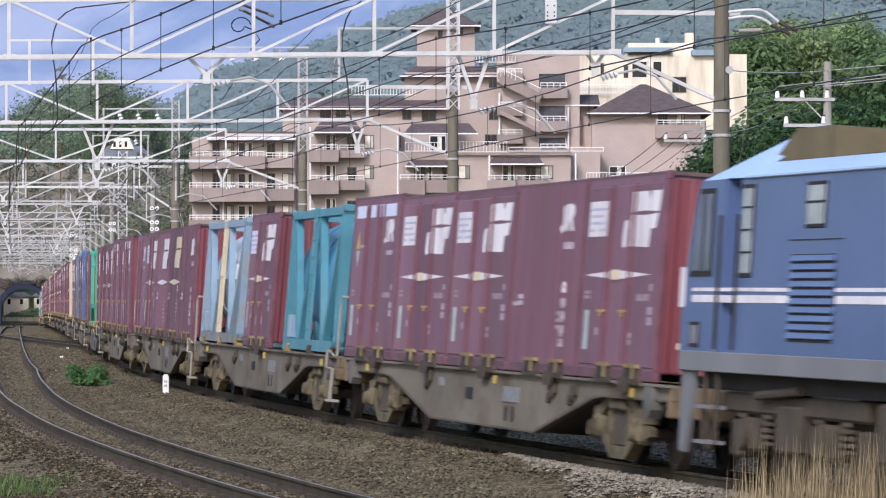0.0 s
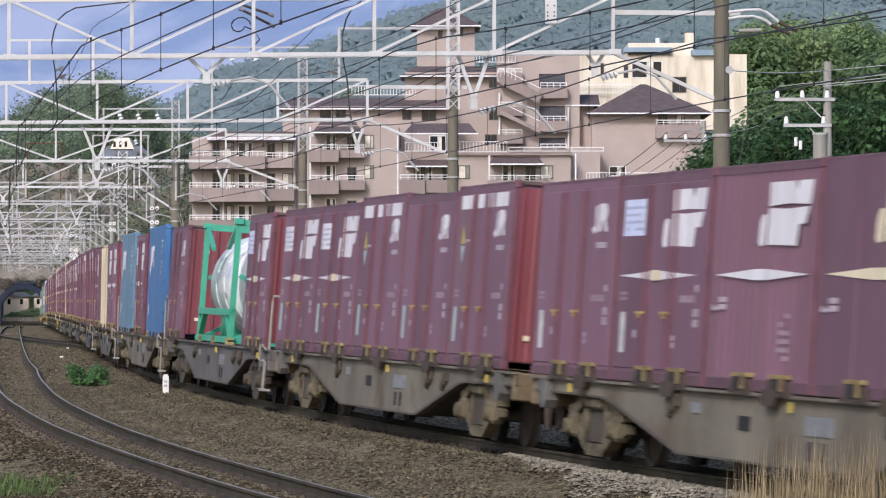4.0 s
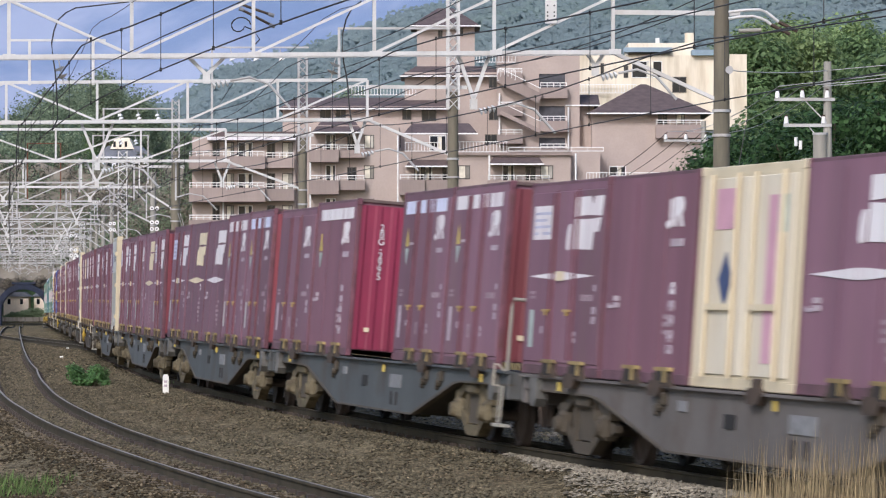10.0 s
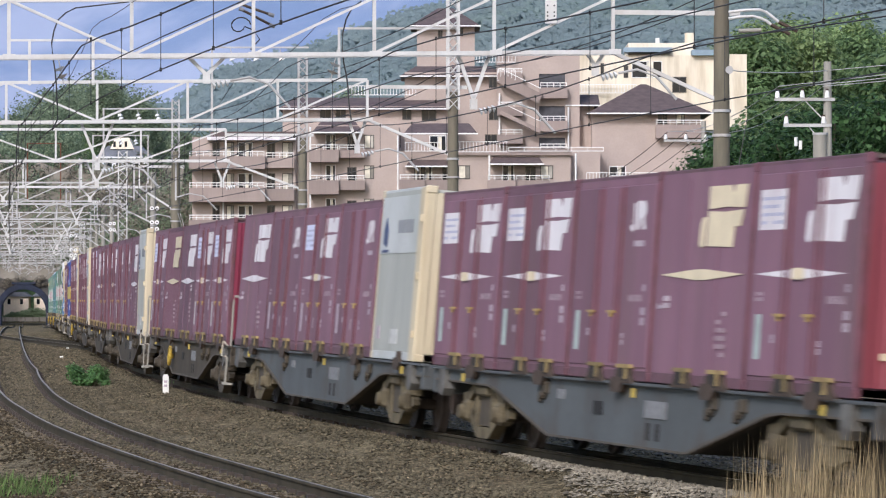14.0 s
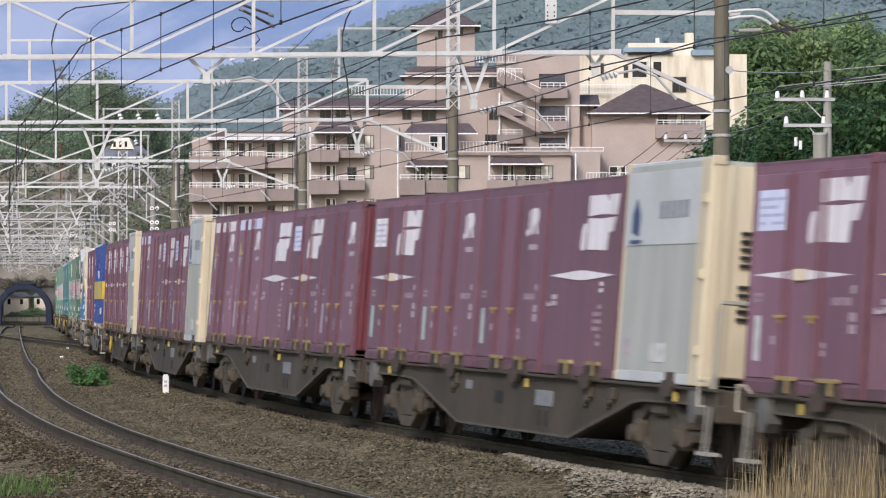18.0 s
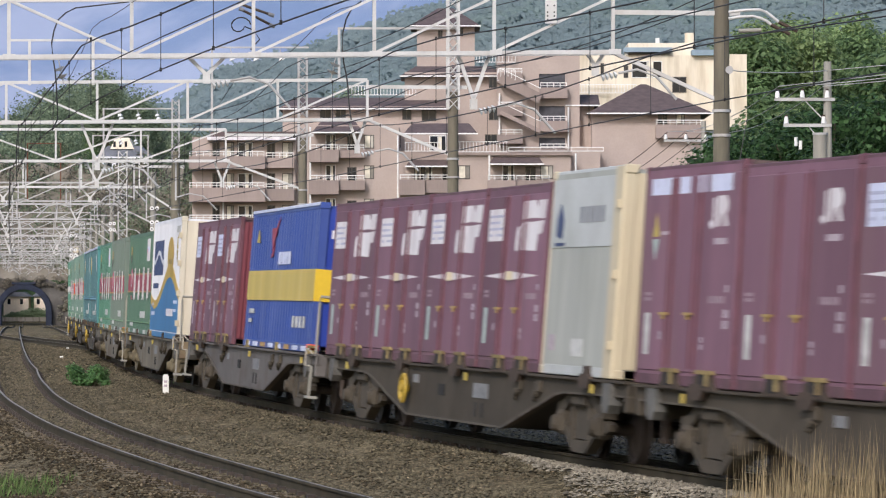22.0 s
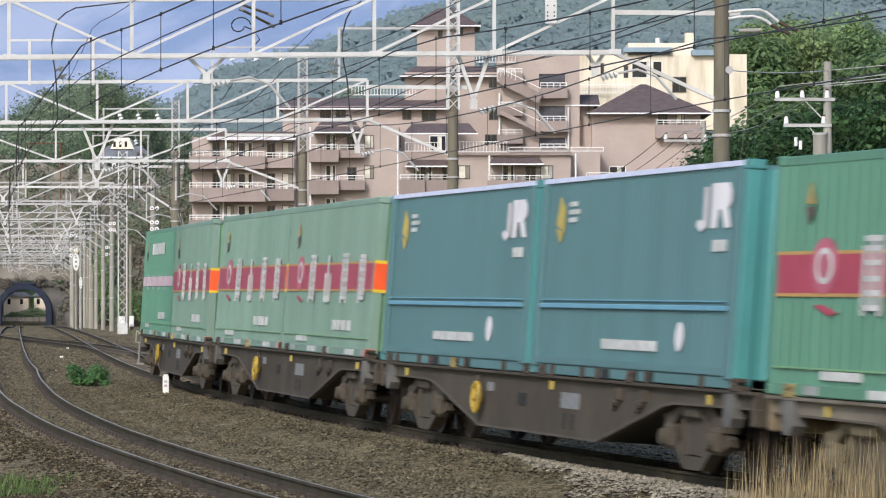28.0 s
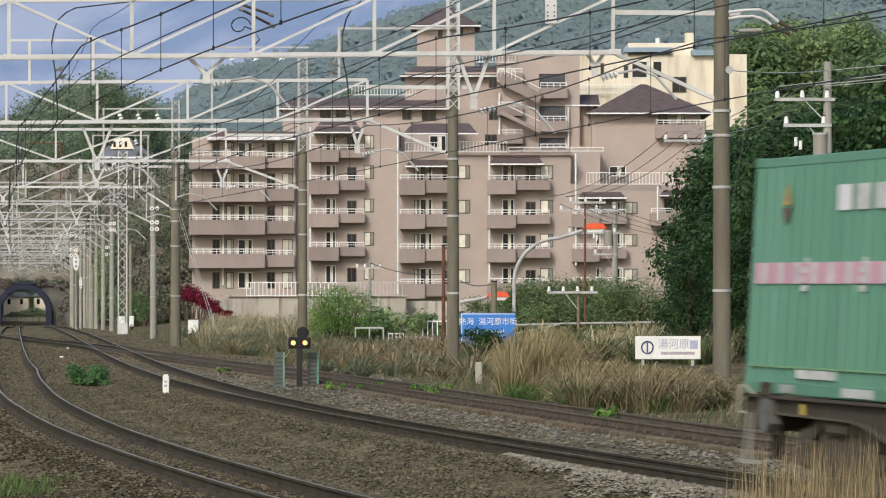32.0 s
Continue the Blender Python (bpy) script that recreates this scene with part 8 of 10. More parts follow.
def blades(name, label, base, h, w, mat, rs, lean=0.35, wind=(0.2, 0.0)):
    """Grass: each blade a bent ribbon."""
    n = len(base)
    a = rs.rand(n) * 6.28
    patch = 0.5 + 0.5 * np.sin(base[:, 0] * 2.3 + 1.7 * np.sin(base[:, 1] * 0.55 + base[:, 0] * 0.4))
    H_ = h * (0.45 + 0.75 * rs.rand(n)) * (0.45 + 0.75 * patch)
    side = np.stack([np.cos(a), np.sin(a), np.zeros(n)], -1) * (w * (0.6 + 0.8 * rs.rand(n)))[:, None]
    b = rs.rand(n) * 6.28
    ln = lean * rs.rand(n) * H_
    bend = np.stack([np.cos(b) * ln + wind[0] * H_, np.sin(b) * ln + wind[1] * H_, np.zeros(n)], -1)
    up = np.zeros((n, 3))
    up[:, 2] = H_
    v = np.stack([base - side, base + side, base + up * 0.55 + bend * 0.35 + side * 0.7, base + up * 0.55 + bend * 0.35 - side * 0.7, base + up + bend], 1)
    i = 5 * np.arange(n)
    faces = [t for k in i.tolist() for t in ((k, k + 1, k + 2, k + 3), (k + 3, k + 2, k + 4))]
    return tagged(raw(name, v.reshape(-1, 3), faces, mat), label, "grass", kind="stuff")


def scatter(n, x0, x1, y0, y1, rs):
    x, y = x0 + (x1 - x0) * rs.rand(n), y0 + (y1 - y0) * rs.rand(n)
    return np.stack([x, y, ground_z(x, y) - 0.03], -1)


# tall dry grass below the retaining wall
y_ = 150 + 120 * rs.rand(4200)
S_ = s_at(y_)
th_ = np.interp(S_, SG, TH)
o_ = 4.2 + 5.0 * rs.rand(4200)
g = np.stack([np.interp(S_, SG, PX) + np.cos(th_) * o_, y_, y_ * 0], -1)
g[:, 2] = ground_z(g[:, 0], g[:, 1]) - 0.05
g = g[(g[:, 0] / g[:, 1] < -0.026) & (g[:, 0] / g[:, 1] > -0.056) & (np.sin(g[:, 0] * 1.3 + g[:, 1] * 0.21) > -0.55)]
blades("tall_straw", "tangled dry grass below the retaining wall", g, 0.7, 0.014, M["straw"], rs, 0.9)
# tall straw in front of the goods track
g = scatter(4600, 2.3, 4.4, 35.0, 39.5, rs)
g = g[rs.rand(len(g)) < np.clip((g[:, 0] / g[:, 1] - 0.0625) / 0.012, 0.02, 1) * (0.12 + 0.88 * (np.sin(g[:, 0] * 11 + g[:, 1] * 3) > -0.1))]
blades("tall_straw", "tall dry straw-coloured grass beside the rails", g, 0.90, 0.0048, M["straw_front"], rs, 0.12, (0.02, 0.0))
g = scatter(420, 2.5, 4.4, 35.0, 39.5, rs)
g = g[rs.rand(len(g)) < np.clip((g[:, 0] / g[:, 1] - 0.064) / 0.02, 0.0, 1)]
blades("tall_straw", "lower dry straw beside the rails", g, 0.55, 0.0075, M["straw_dim"], rs, 0.4, (0.1, 0.0))
blades("grass_tuft", "short green grass at the edge of the bank", scatter(900, -5.9, -4.5, 49.0, 53.0, rs), 0.15, 0.008, M["grass"], rs, 0.6)


def tussocks(name, label, centres, per, h, r, w, mat, rs, sweep=(0.25, 0.0)):
    """Clumps of long grass: blades that spring from a foot and arch over on all sides."""
    n = len(centres) * per
    c = np.repeat(centres, per, 0)
    big = np.repeat(0.6 + 0.7 * rs.rand(len(centres)), per)
    a, q = rs.rand(n) * 6.283, rs.rand(n) ** 0.6
    d = np.stack([np.cos(a), np.sin(a), np.zeros(n)], -1)
    foot = c + d * (0.35 * r * q * big)[:, None]
    foot[:, 2] = ground_z(foot[:, 0], foot[:, 1]) - 0.03
    H_ = h * big * (0.45 + 0.65 * rs.rand(n))
    out = d * (r * (0.15 + 1.0 * rs.rand(n)) * big)[:, None] + np.array([sweep[0], sweep[1], 0]) * H_[:, None]
    side = np.stack([-np.sin(a), np.cos(a), np.zeros(n)], -1) * np.where(rs.rand(n) < 0.5, 1, -1)[:, None]
    side = (side + 0.8 * d * rs.randn(n, 1)) * (w * (0.5 + 0.9 * rs.rand(n)))[:, None]
    up = np.zeros((n, 3))
    up[:, 2] = H_
    droop = 0.3 + 0.75 * rs.rand(n)
    p1, p2 = foot + up * 0.55 + out * 0.22, foot + up * 0.92 + out * 0.60
    p3 = foot + up * droop[:, None] + out * 1.05
    v = np.stack([foot - side, foot + side, p1 + side, p1 - side, p2 + side * 0.7, p2 - side * 0.7, p3], 1)
    f4 = np.array([(0, 1, 2, 3), (3, 2, 4, 5)])
    k7 = 7 * np.arange(n)[:, None, None]
    faces = (f4[None] + k7).reshape(-1, 4).tolist() + (np.array([[(5, 4, 6)]]) + k7).reshape(-1, 3).tolist()
    return tagged(raw(name, v.reshape(-1, 3), faces, mat), label, "grass", kind="stuff")


def strip(n, y0, y1, o0, o1):
    """Places beside the goods track: n of them from o0 to o1 metres to its right."""
    y = y0 + (y1 - y0) * rs.rand(n)
    S = s_at(y)
    x = np.interp(S, SG, PX) + np.cos(np.interp(S, SG, TH)) * (o0 + (o1 - o0) * rs.rand(n))
    return np.stack([x, y, ground_z(x, y) - 0.03], -1)


def sighted(n, b0, b1, y0, y1):
    """Places between two bearings from the platform."""
    y = y0 + (y1 - y0) * rs.rand(n)
    x = y * (b0 + (b1 - b0) * rs.rand(n))
    return np.stack([x, y, ground_z(x, y) - 0.03], -1)


M["straw_pale"] = mat_new("straw_pale", (0.262, 0.216, 0.115), 0.85, vary=0.25, scale=1.5, island=0.4, spec=0.2)
M["straw_red"] = mat_new("straw_tan", (0.228, 0.192, 0.112), 0.85, vary=0.25, scale=1.5, island=0.45, spec=0.2)
M["straw_grey"] = mat_new("straw_grey", (0.320, 0.288, 0.180), 0.85, vary=0.25, scale=1.5, island=0.4, spec=0.2)
M["weed_olive"] = mat_new("weeds_olive", (0.132, 0.168, 0.068), 0.75, vary=0.3, scale=1.5, island=0.5, spec=0.2, thin=0.4)
M["weed_grey"] = mat_new("weeds_grey_green", (0.19, 0.20, 0.12), 0.8, vary=0.25, scale=1.5, island=0.4, spec=0.2, thin=0.4)
# thin short cover everywhere on the bank
cover = np.concatenate([strip(2600, 66, 95, 6.0, 10.5), strip(4200, 95, 125, 6.2, 13.0), strip(4200, 125, 160, 5.0, 13.0), strip(4000, 160, 215, 3.4, 12.0), strip(2600, 215, 300, 3.4, 9.0)])
pick = rs.rand(len(cover))
blades("dead_grass", "short brown dead grass on the railway bank", cover[pick < 0.55], 0.30, 0.013, M["straw_dim"], rs, 1.1)
blades("green_grass", "short green grass among the dead stalks", cover[pick >= 0.55], 0.26, 0.012, M["weed_olive"], rs, 1.0)
# arching clumps, each kind in its own stretch of the bank
def between(g, b0, b1, n):
    """The first n of the places that lie between two bearings."""
    q = g[:, 0] / g[:, 1]
    return g[(q > b0) & (q < b1)][:n]


tussocks("dead_grass", "tall pale clump of dry grass beside the blue sign", between(strip(400, 92, 122, 5.9, 8.5), 0.0145, 0.028, 22), 220, 1.25, 0.7, 0.0065, M["straw_pale"], rs, (0.12, 0.0))
tussocks("dead_grass", "tangled tan clumps of dry grass below the white board", between(strip(400, 82, 112, 5.7, 8.6), 0.030, 0.067, 64), 260, 0.66, 0.85, 0.0065, M["straw_red"], rs, (0.25, 0.0))
tussocks("dead_grass", "pale arching grass among the tan clumps", between(strip(300, 82, 112, 5.7, 8.6), 0.027, 0.067, 30), 150, 0.74, 0.8, 0.0075, M["straw_pale"], rs, (0.2, 0.0))
tussocks("green_grass", "green blades between the dry clumps", between(strip(400, 82, 120, 5.6, 9.0), 0.016, 0.067, 44), 120, 0.52, 0.6, 0.009, M["grass"], rs, (0.1, 0.0))
tussocks("dead_grass", "dry clumps farther along the bank", strip(60, 112, 150, 6.5, 12.0), 120, 0.6, 0.8, 0.011, M["straw_red"], rs)
tussocks("dead_grass", "sparse dry clumps by the fence", strip(46, 118, 200, 4.6, 9.5), 110, 0.55, 0.7, 0.012, M["straw"], rs)
tussocks("green_grass", "grey-green weeds by the fence", strip(90, 110, 195, 5.0, 9.5), 110, 0.50, 0.6, 0.014, M["weed_grey"], rs)
tussocks("dead_grass", "pale grass below the retaining wall", sighted(110, -0.055, -0.026, 178, 262), 80, 0.95, 0.9, 0.012, M["straw_grey"], rs)
tussocks("green_grass", "olive weeds behind the dry clumps", sighted(64, 0.019, 0.068, 121, 160), 110, 0.75, 0.8, 0.012, M["weed_olive"], rs)
tussocks("dead_grass", "thin pale stalks behind the dry clumps", sighted(46, 0.019, 0.068, 121, 165), 70, 0.95, 0.7, 0.009, M["straw_grey"], rs)
tussocks("green_grass", "olive weeds below the retaining wall", sighted(46, -0.062, -0.026, 170, 240), 80, 0.6, 0.9, 0.014, M["weed_grey"], rs)


def leaf_mesh(name, centres, radii, per, size, mat, seed, squash=0.8, loose=0.4, lumpy=1.0):
    """Many small leaf clumps in a cloud of uneven lobes."""
    r = np.random.RandomState(seed)
    P, D = [], []
    for c, q in zip(centres, radii):
        d = r.randn(per, 3)
        d /= np.linalg.norm(d, axis=1)[:, None]
        D.append(d)
        P.append(np.array(c) + d * (q * (0.45 + 0.6 * r.rand(per, 1))) * np.array([1, 1, squash]))
    P = np.concatenate(P)
    n = len(P)
    out = np.concatenate(D) * np.array([1, 1, 1.2]) * lumpy + np.array([0, -0.9 * (1 - lumpy), 0.55]) + loose * r.randn(n, 3)
    out /= np.linalg.norm(out, axis=1)[:, None]
    a = np.cross(out, r.randn(n, 3))
    a /= np.linalg.norm(a, axis=1)[:, None]
    b = np.cross(out, a)
    s1, s2 = (size * (0.5 + r.rand(n)))[:, None], (size * (0.4 + 0.6 * r.rand(n)))[:, None]
    v = np.stack([P - a * s1, P - b * s2 + a * s1 * 0.2, P + a * s1, P + b * s2 + a * s1 * 0.2], 1)
    me = bpy.data.meshes.new(name)
    me.from_pydata(v.reshape(-1, 3).tolist(), [], (np.arange(n)[:, None] * 4 + np.arange(4)).tolist())
    me.materials.append(M[mat])
    me.update()
    return me


def tree_kind(seed, mat, tall=8.0, spread=2.6, lobes=16, per=120, size=0.2, label="", low=0.25):
    r = random.Random(seed)
    t = thing("tree", label, "tree", "trees on the slope")
    trunk = bmesh.new()
    tube(trunk, [(0, 0, -0.5), (0.05, 0.02, tall * 0.2), (0.12, 0.05, tall * 0.45), (0.05, 0.1, tall * 0.8)], tall * 0.022, 7)
    cs, rsz = [], []
    for k in range(lobes):
        u = (k + 0.5) / lobes
        z = tall * (low + (0.95 - low) * u)
        wd = spread * math.sin(math.pi * min(1, 0.22 + 0.72 * u)) ** 0.8
        a = k * 2.4 + r.uniform(-0.4, 0.4)
        q = wd * r.uniform(0.35, 0.75)
        cs.append((math.cos(a) * q, math.sin(a) * q, z))
        rsz.append(spread * r.uniform(0.28, 0.46))
        if k % 2 == 0:
            rod(trunk, (0.05, 0.04, z * 0.7), cs[-1], 0.07, 5, 0.02)
    part("trunk", trunk, M["bark"], t)
    part("crown", leaf_mesh("crown", cs, rsz, per, size, mat, seed), None, t)
    return t


KINDS = {
    "dark": [tree_kind(s, "leaf_dark", 7.4, 2.5, 30, 300, 0.085, "dark green broadleaf tree on the railway slope", 0.08) for s in (1, 2, 3)],
    "mid": [tree_kind(s, "leaf_mid", 8.5, 3.2, 26, 270, 0.14, "mid green broadleaf tree on the hillside", 0.15) for s in (4, 5, 6)],
    "haze": [tree_kind(s, "left_leaf_hazed", 8.5, 3.0, 20, 140, 0.16, "hazy green tree on the far slope", 0.12) for s in (14, 15, 16)],
    "spring": [tree_kind(s, "leaf_spring", 8.5, 3.4, 26, 270, 0.14, "fresh yellow-green tree on the hillside", 0.15) for s in (7, 8)],
}
FIRST = {id(k): True for ks in KINDS.values() for k in ks}


def plant(kind, x, y, s, rr):
    k = rr.choice(KINDS[kind])
    m = Matrix.Translation((x, y, float(ground_z(x, y)) - 0.2)) @ Matrix.Rotation(rr.uniform(0, 6.28), 4, "Z") @ Matrix.Rotation(rr.uniform(-0.06, 0.06), 4, "X")
    if FIRST.pop(id(k), False):
        o = k
        o.matrix_basis = m
    else:
        o = copy_thing(k, m)
    o.scale = (s * rr.uniform(0.9, 1.15), s * rr.uniform(0.9, 1.15), s)
    return o


rr = random.Random(21)
for x, y, s in ((8.9, 146, 0.6), (9.5, 140, 0.8), (10.1, 134, 0.92), (10.6, 128, 1.0), (9.2, 152, 0.7), (9.8, 150, 1.0), (11.2, 140, 1.05), (11.0, 122, 0.85), (12.0, 131, 1.1), (10.8, 158, 1.1), (12.4, 150, 1.15), (13.4, 140, 1.1), (12.6, 119, 0.8), (14.2, 128, 1.1), (8.0, 138, 0.5), (9.0, 126, 0.55), (15.2, 122, 1.0), (13.8, 160, 1.2), (15.0, 150, 1.1), (16.0, 138, 1.1), (11.8, 112, 0.55), (13.4, 108, 0.6), (17.0, 130, 1.1), (17.5, 146, 1.2)):
    plant("dark", x, y, s, rr)
for k in range(52):
    y = rr.uniform(165, 300)
    x = y * rr.uniform(0.070, 0.125)
    plant(rr.choice(["mid", "mid", "spring", "spring"]), x, y, rr.uniform(0.8, 1.25), rr)
for k in range(26):
    y = rr.uniform(300, 372)
    x = y * rr.uniform(0.078, 0.12)
    plant(rr.choice(["spring", "spring", "mid"]), x, y, rr.uniform(1.0, 1.5), rr)
for k in range(46):
    y = rr.uniform(430, 560)
    x = y * rr.uniform(0.072, 0.125)
    plant(rr.choice(["spring", "spring", "mid"]), x, y, rr.uniform(1.2, 2.0), rr)
for k in range(44):
    y = rr.uniform(385, 560)
    x = y * rr.uniform(-0.082, -0.040) + 1.0
    if abs(x + 58.2 + (y - 600) * 0.0975) < 9.5:
        x += 9
    plant(rr.choice(["spring", "haze", "haze"]), x, y, rr.uniform(0.9, 1.5), rr)
for k in range(70):
    y = rr.uniform(610, 740)
    x = y * rr.uniform(-0.112, -0.035)
    if abs(x + 58.2 + (y - 600) * 0.0975) < 9.5:
        continue
    if 655 < y < 692 and abs(x + 50.8) < 8:
        continue
    plant("haze", x, y, rr.uniform(0.9, 1.3), rr)


def far_woods(name, label, n, y0, y1, lo, hi, size, mat, seed, per=16, rad=1.9, tall=6.0, lobes=5, loose=0.4, lumpy=1.0):
    """Many crowns, each of a few uneven lobes of leaf clumps."""
    r = np.random.RandomState(seed)
    y = y0 + (y1 - y0) * r.rand(n)
    x = y * (lo + (hi - lo) * r.rand(n))
    ok = ((np.abs(x + 58.2 + (y - 600) * 0.0975) > 11) | (y > 785)) & ~((y > 655) & (y < 692) & (np.abs(x + 50.8) < 8))
    x, y = x[ok], y[ok]
    s = 0.65 + 0.7 * r.rand(len(x), 1)
    c = np.stack([x, y, ground_z(x, y)], -1)[:, None, :] + (r.randn(len(x), lobes, 3) * np.array([1.5, 1.5, 0.0]) + np.array([0, 0, 1.0]) * (0.8 + tall * r.rand(len(x), lobes, 1))) * s[:, None]
    q = rad * s * (0.7 + 0.5 * r.rand(len(x), lobes))
    me = leaf_mesh(name, c.reshape(-1, 3), q.reshape(-1), per, size, mat, seed + 1, loose=loose, lumpy=lumpy)
    return tagged(part(name, me, None), label, "woods", kind="stuff")


far_woods("far_woods", "hazy blue-green woods on the far hillside", 6500, 880, 1480, -0.12, 0.12, 0.85, "far_leaf_hazed", 31, 13, 2.6, 1.6, 3, 0.15, 0.2)
far_woods("hill_woods", "green woods on the hill above the tunnel", 430, 780, 930, -0.108, -0.02, 0.30, "left_leaf_hazed", 33, 34, 2.2, 5.0, 6)
far_woods("hill_woods", "hazy green trees above the tunnel mouth", 240, 614, 780, -0.112, -0.045, 0.26, "left_leaf_hazed", 35, 34, 2.0, 4.5, 6)
far_woods("hill_woods", "hazy green trees beside the tunnel mouth", 70, 575, 640, -0.112, -0.055, 0.22, "left_leaf_hazed", 39, 34, 1.7, 3.5, 6)
far_woods("hill_woods", "hazy woods on the hill behind the flats", 860, 540, 900, -0.034, 0.068, 0.24, "far_leaf_hazed", 41, 44, 1.8, 1.6, 5, 0.2, 0.35)
far_woods("hill_woods", "yellow-green woods on the hill behind the houses", 420, 560, 900, 0.066, 0.125, 0.30, "far_leaf_warm", 37, 34, 2.0, 5.0)


def shrub(name, label, x, y, w, h, mat, seed, lobes=9, per=90, size=0.06, low=0.2):
    r = random.Random(seed)
    t = thing(name, label, "shrub", m=Matrix.Translation((x, y, float(ground_z(x, y)))))
    cs = [(r.uniform(-w / 2, w / 2), r.uniform(-w / 3, w / 3), h * r.uniform(low, 0.8)) for k in range(lobes)]
    st = bmesh.new()
    for c in cs:
        rod(st, (c[0] * 0.2, c[1] * 0.2, -0.1), c, 0.012 + 0.01 * h, 5, 0.006)
    part("stem", st, M["bark"], t)
    part("foliage", leaf_mesh("foliage", cs, [(0.28 if low < 0.5 else 0.16) * max(h, w * 0.5)] * lobes, per, size, mat, seed), None, t)
    return t


shrub("bush", "low bright green bush between the tracks", -8.7, 105.0, 1.0, 0.60, "leaf_grass", 1, 26, 110, 0.034)
shrub("weed", "small green weed in the ballast", -6.3, 101, 0.5, 0.2, "leaf_mid", 2, 6, 40, 0.03)
shrub("weed", "small green weed in the ballast", -2.5, 100, 0.5, 0.25, "leaf_bright", 3, 6, 30, 0.04)
shrub("weed", "small green weed in the ballast", -1.7, 98.5, 0.6, 0.28, "leaf_bright", 4, 6, 30, 0.04)
shrub("weed", "yellow-green weed beside the rusty rail", -0.25, 94.5, 0.8, 0.3, "leaf_bright", 5, 7, 35, 0.04)
shrub("weed", "small weed beside the rail", -6.3, 122, 0.5, 0.2, "leaf_bright", 6, 5, 30, 0.04)
shrub("broadleaf_weed", "bright broad-leaved weed in the ballast", 2.95, 75.5, 0.62, 0.3, "leaf_bright", 7, 8, 14, 0.075)
shrub("shrub", "green leafy shrub on the bank", -4.2, 171, 2.0, 2.7, "leaf_bright", 8, 34, 260, 0.038)
shrub("shrub", "green leafy shrub on the bank", -3.2, 175, 1.6, 1.6, "leaf_mid", 9, 14, 110, 0.08)
shrub("shrub", "dark green shrub by the sign", 1.1, 128, 0.9, 1.2, "leaf_dark", 10, 12, 100, 0.05)
shrub("shrub", "yellowing shrub below the retaining wall", -1.8, 190, 2.0, 1.6, "leaf_spring", 12, 14, 100, 0.08)
shrub("shrub", "green shrub below the retaining wall", 0.0, 195, 2.6, 1.4, "leaf_mid", 13, 14, 100, 0.08)
for k, (x, y, w, h) in enumerate(((4.4, 205, 3.5, 3.0), (6.0, 210, 3.5, 3.4), (7.5, 200, 3.0, 3.0), (2.8, 215, 3.0, 2.2), (5.2, 190, 3.0, 2.2), (8.5, 190, 3.0, 3.0), (3.6, 185, 2.4, 1.6))):
    shrub("shrub", "thin olive green shrub behind the guard rail", x, y, w, h, "leaf_feather", 40 + k, 34, 240, 0.055)
for k in range(8):
    shrub("red_shrub", "crimson-leaved azalea shrub on the wall's foot", -20.7 + 0.56 * k, 344 - 0.6 * k, 0.8, 3.9 - 0.42 * k, "leaf_red", 60 + k, 10, 90, 0.075, 0.6)
for k, (x, y) in enumerate(((-15.6, 371), (-12.2, 371), (-18.3, 372), (-9.0, 366), (-7.2, 366))):
    shrub("garden_shrub", "round green garden shrub in front of the flats", x, y - 8, 1.6, 1.4, "leaf_mid", 80 + k, 10, 90, 0.1)


# ---- railway furniture and roadside things ----
M["box_green_paint"] = mat_new("cabinet_green", (0.075, 0.095, 0.082), 0.6, vary=0.15, scale=2, stain=(0.12, 0.12, 0.09), stain_amt=0.4)
M["edge_teal"] = mat_new("edge_green", (0.10, 0.30, 0.21), 0.5, vary=0.1)
M["lamp_glow"] = mat_new("signal_lamp", (1.0, 0.50, 0.12), 0.4, vary=0.0, emit=2.2)
M["sign_blue"] = mat_new("sign_blue", (0.035, 0.20, 0.60), 0.4, vary=0.06, scale=1)
M["sign_white"] = mat_new("sign_white", (0.74, 0.74, 0.70), 0.5, vary=0.06, scale=1, stain=(0.45, 0.43, 0.38), stain_amt=0.3)
M["lamp_orange"] = mat_new("lamp_hood_orange", (0.75, 0.10, 0.03), 0.45, vary=0.08)
M["rust_steel"] = mat_new("rusty_steel", (0.13, 0.055, 0.03), 0.85, vary=0.3, scale=3)
M["concrete"] = mat_new("concrete_wall", (0.40, 0.365, 0.31), 0.9, vary=0.15, scale=0.5, stain=(0.15, 0.135, 0.105), stain_amt=0.95, sscale=2.2, streak=True, bump=0.2)
M["portal_stone"] = mat_new("portal_stone", (0.118, 0.112, 0.104), 0.95, vary=0.35, scale=0.5, stain=(0.06, 0.056, 0.046), stain_amt=0.6, sscale=0.4, bump=0.4, bscale=2, spec=0.1)
M["tunnel_stone"] = mat_new("tunnel_stone", (0.014, 0.020, 0.040), 0.9, vary=0.3, scale=0.8, bump=0.4, bscale=2)
# peach wall colour raised to carry the haze beyond the tunnel
M["house_wall"] = mat_new("house_wall", (0.86, 0.74, 0.60), 0.8, vary=0.06)
M["scrub"] = mat_new("hill_scrub", (0.190, 0.168, 0.130), 0.95, vary=0.35, scale=0.25, bump=0.6, bscale=1.5, stain=(0.16, 0.19, 0.12), stain_amt=0.5, sscale=0.1)
M["roof_slate"] = mat_new("roof_slate", (0.15, 0.165, 0.20), 0.7, vary=0.2, scale=1)
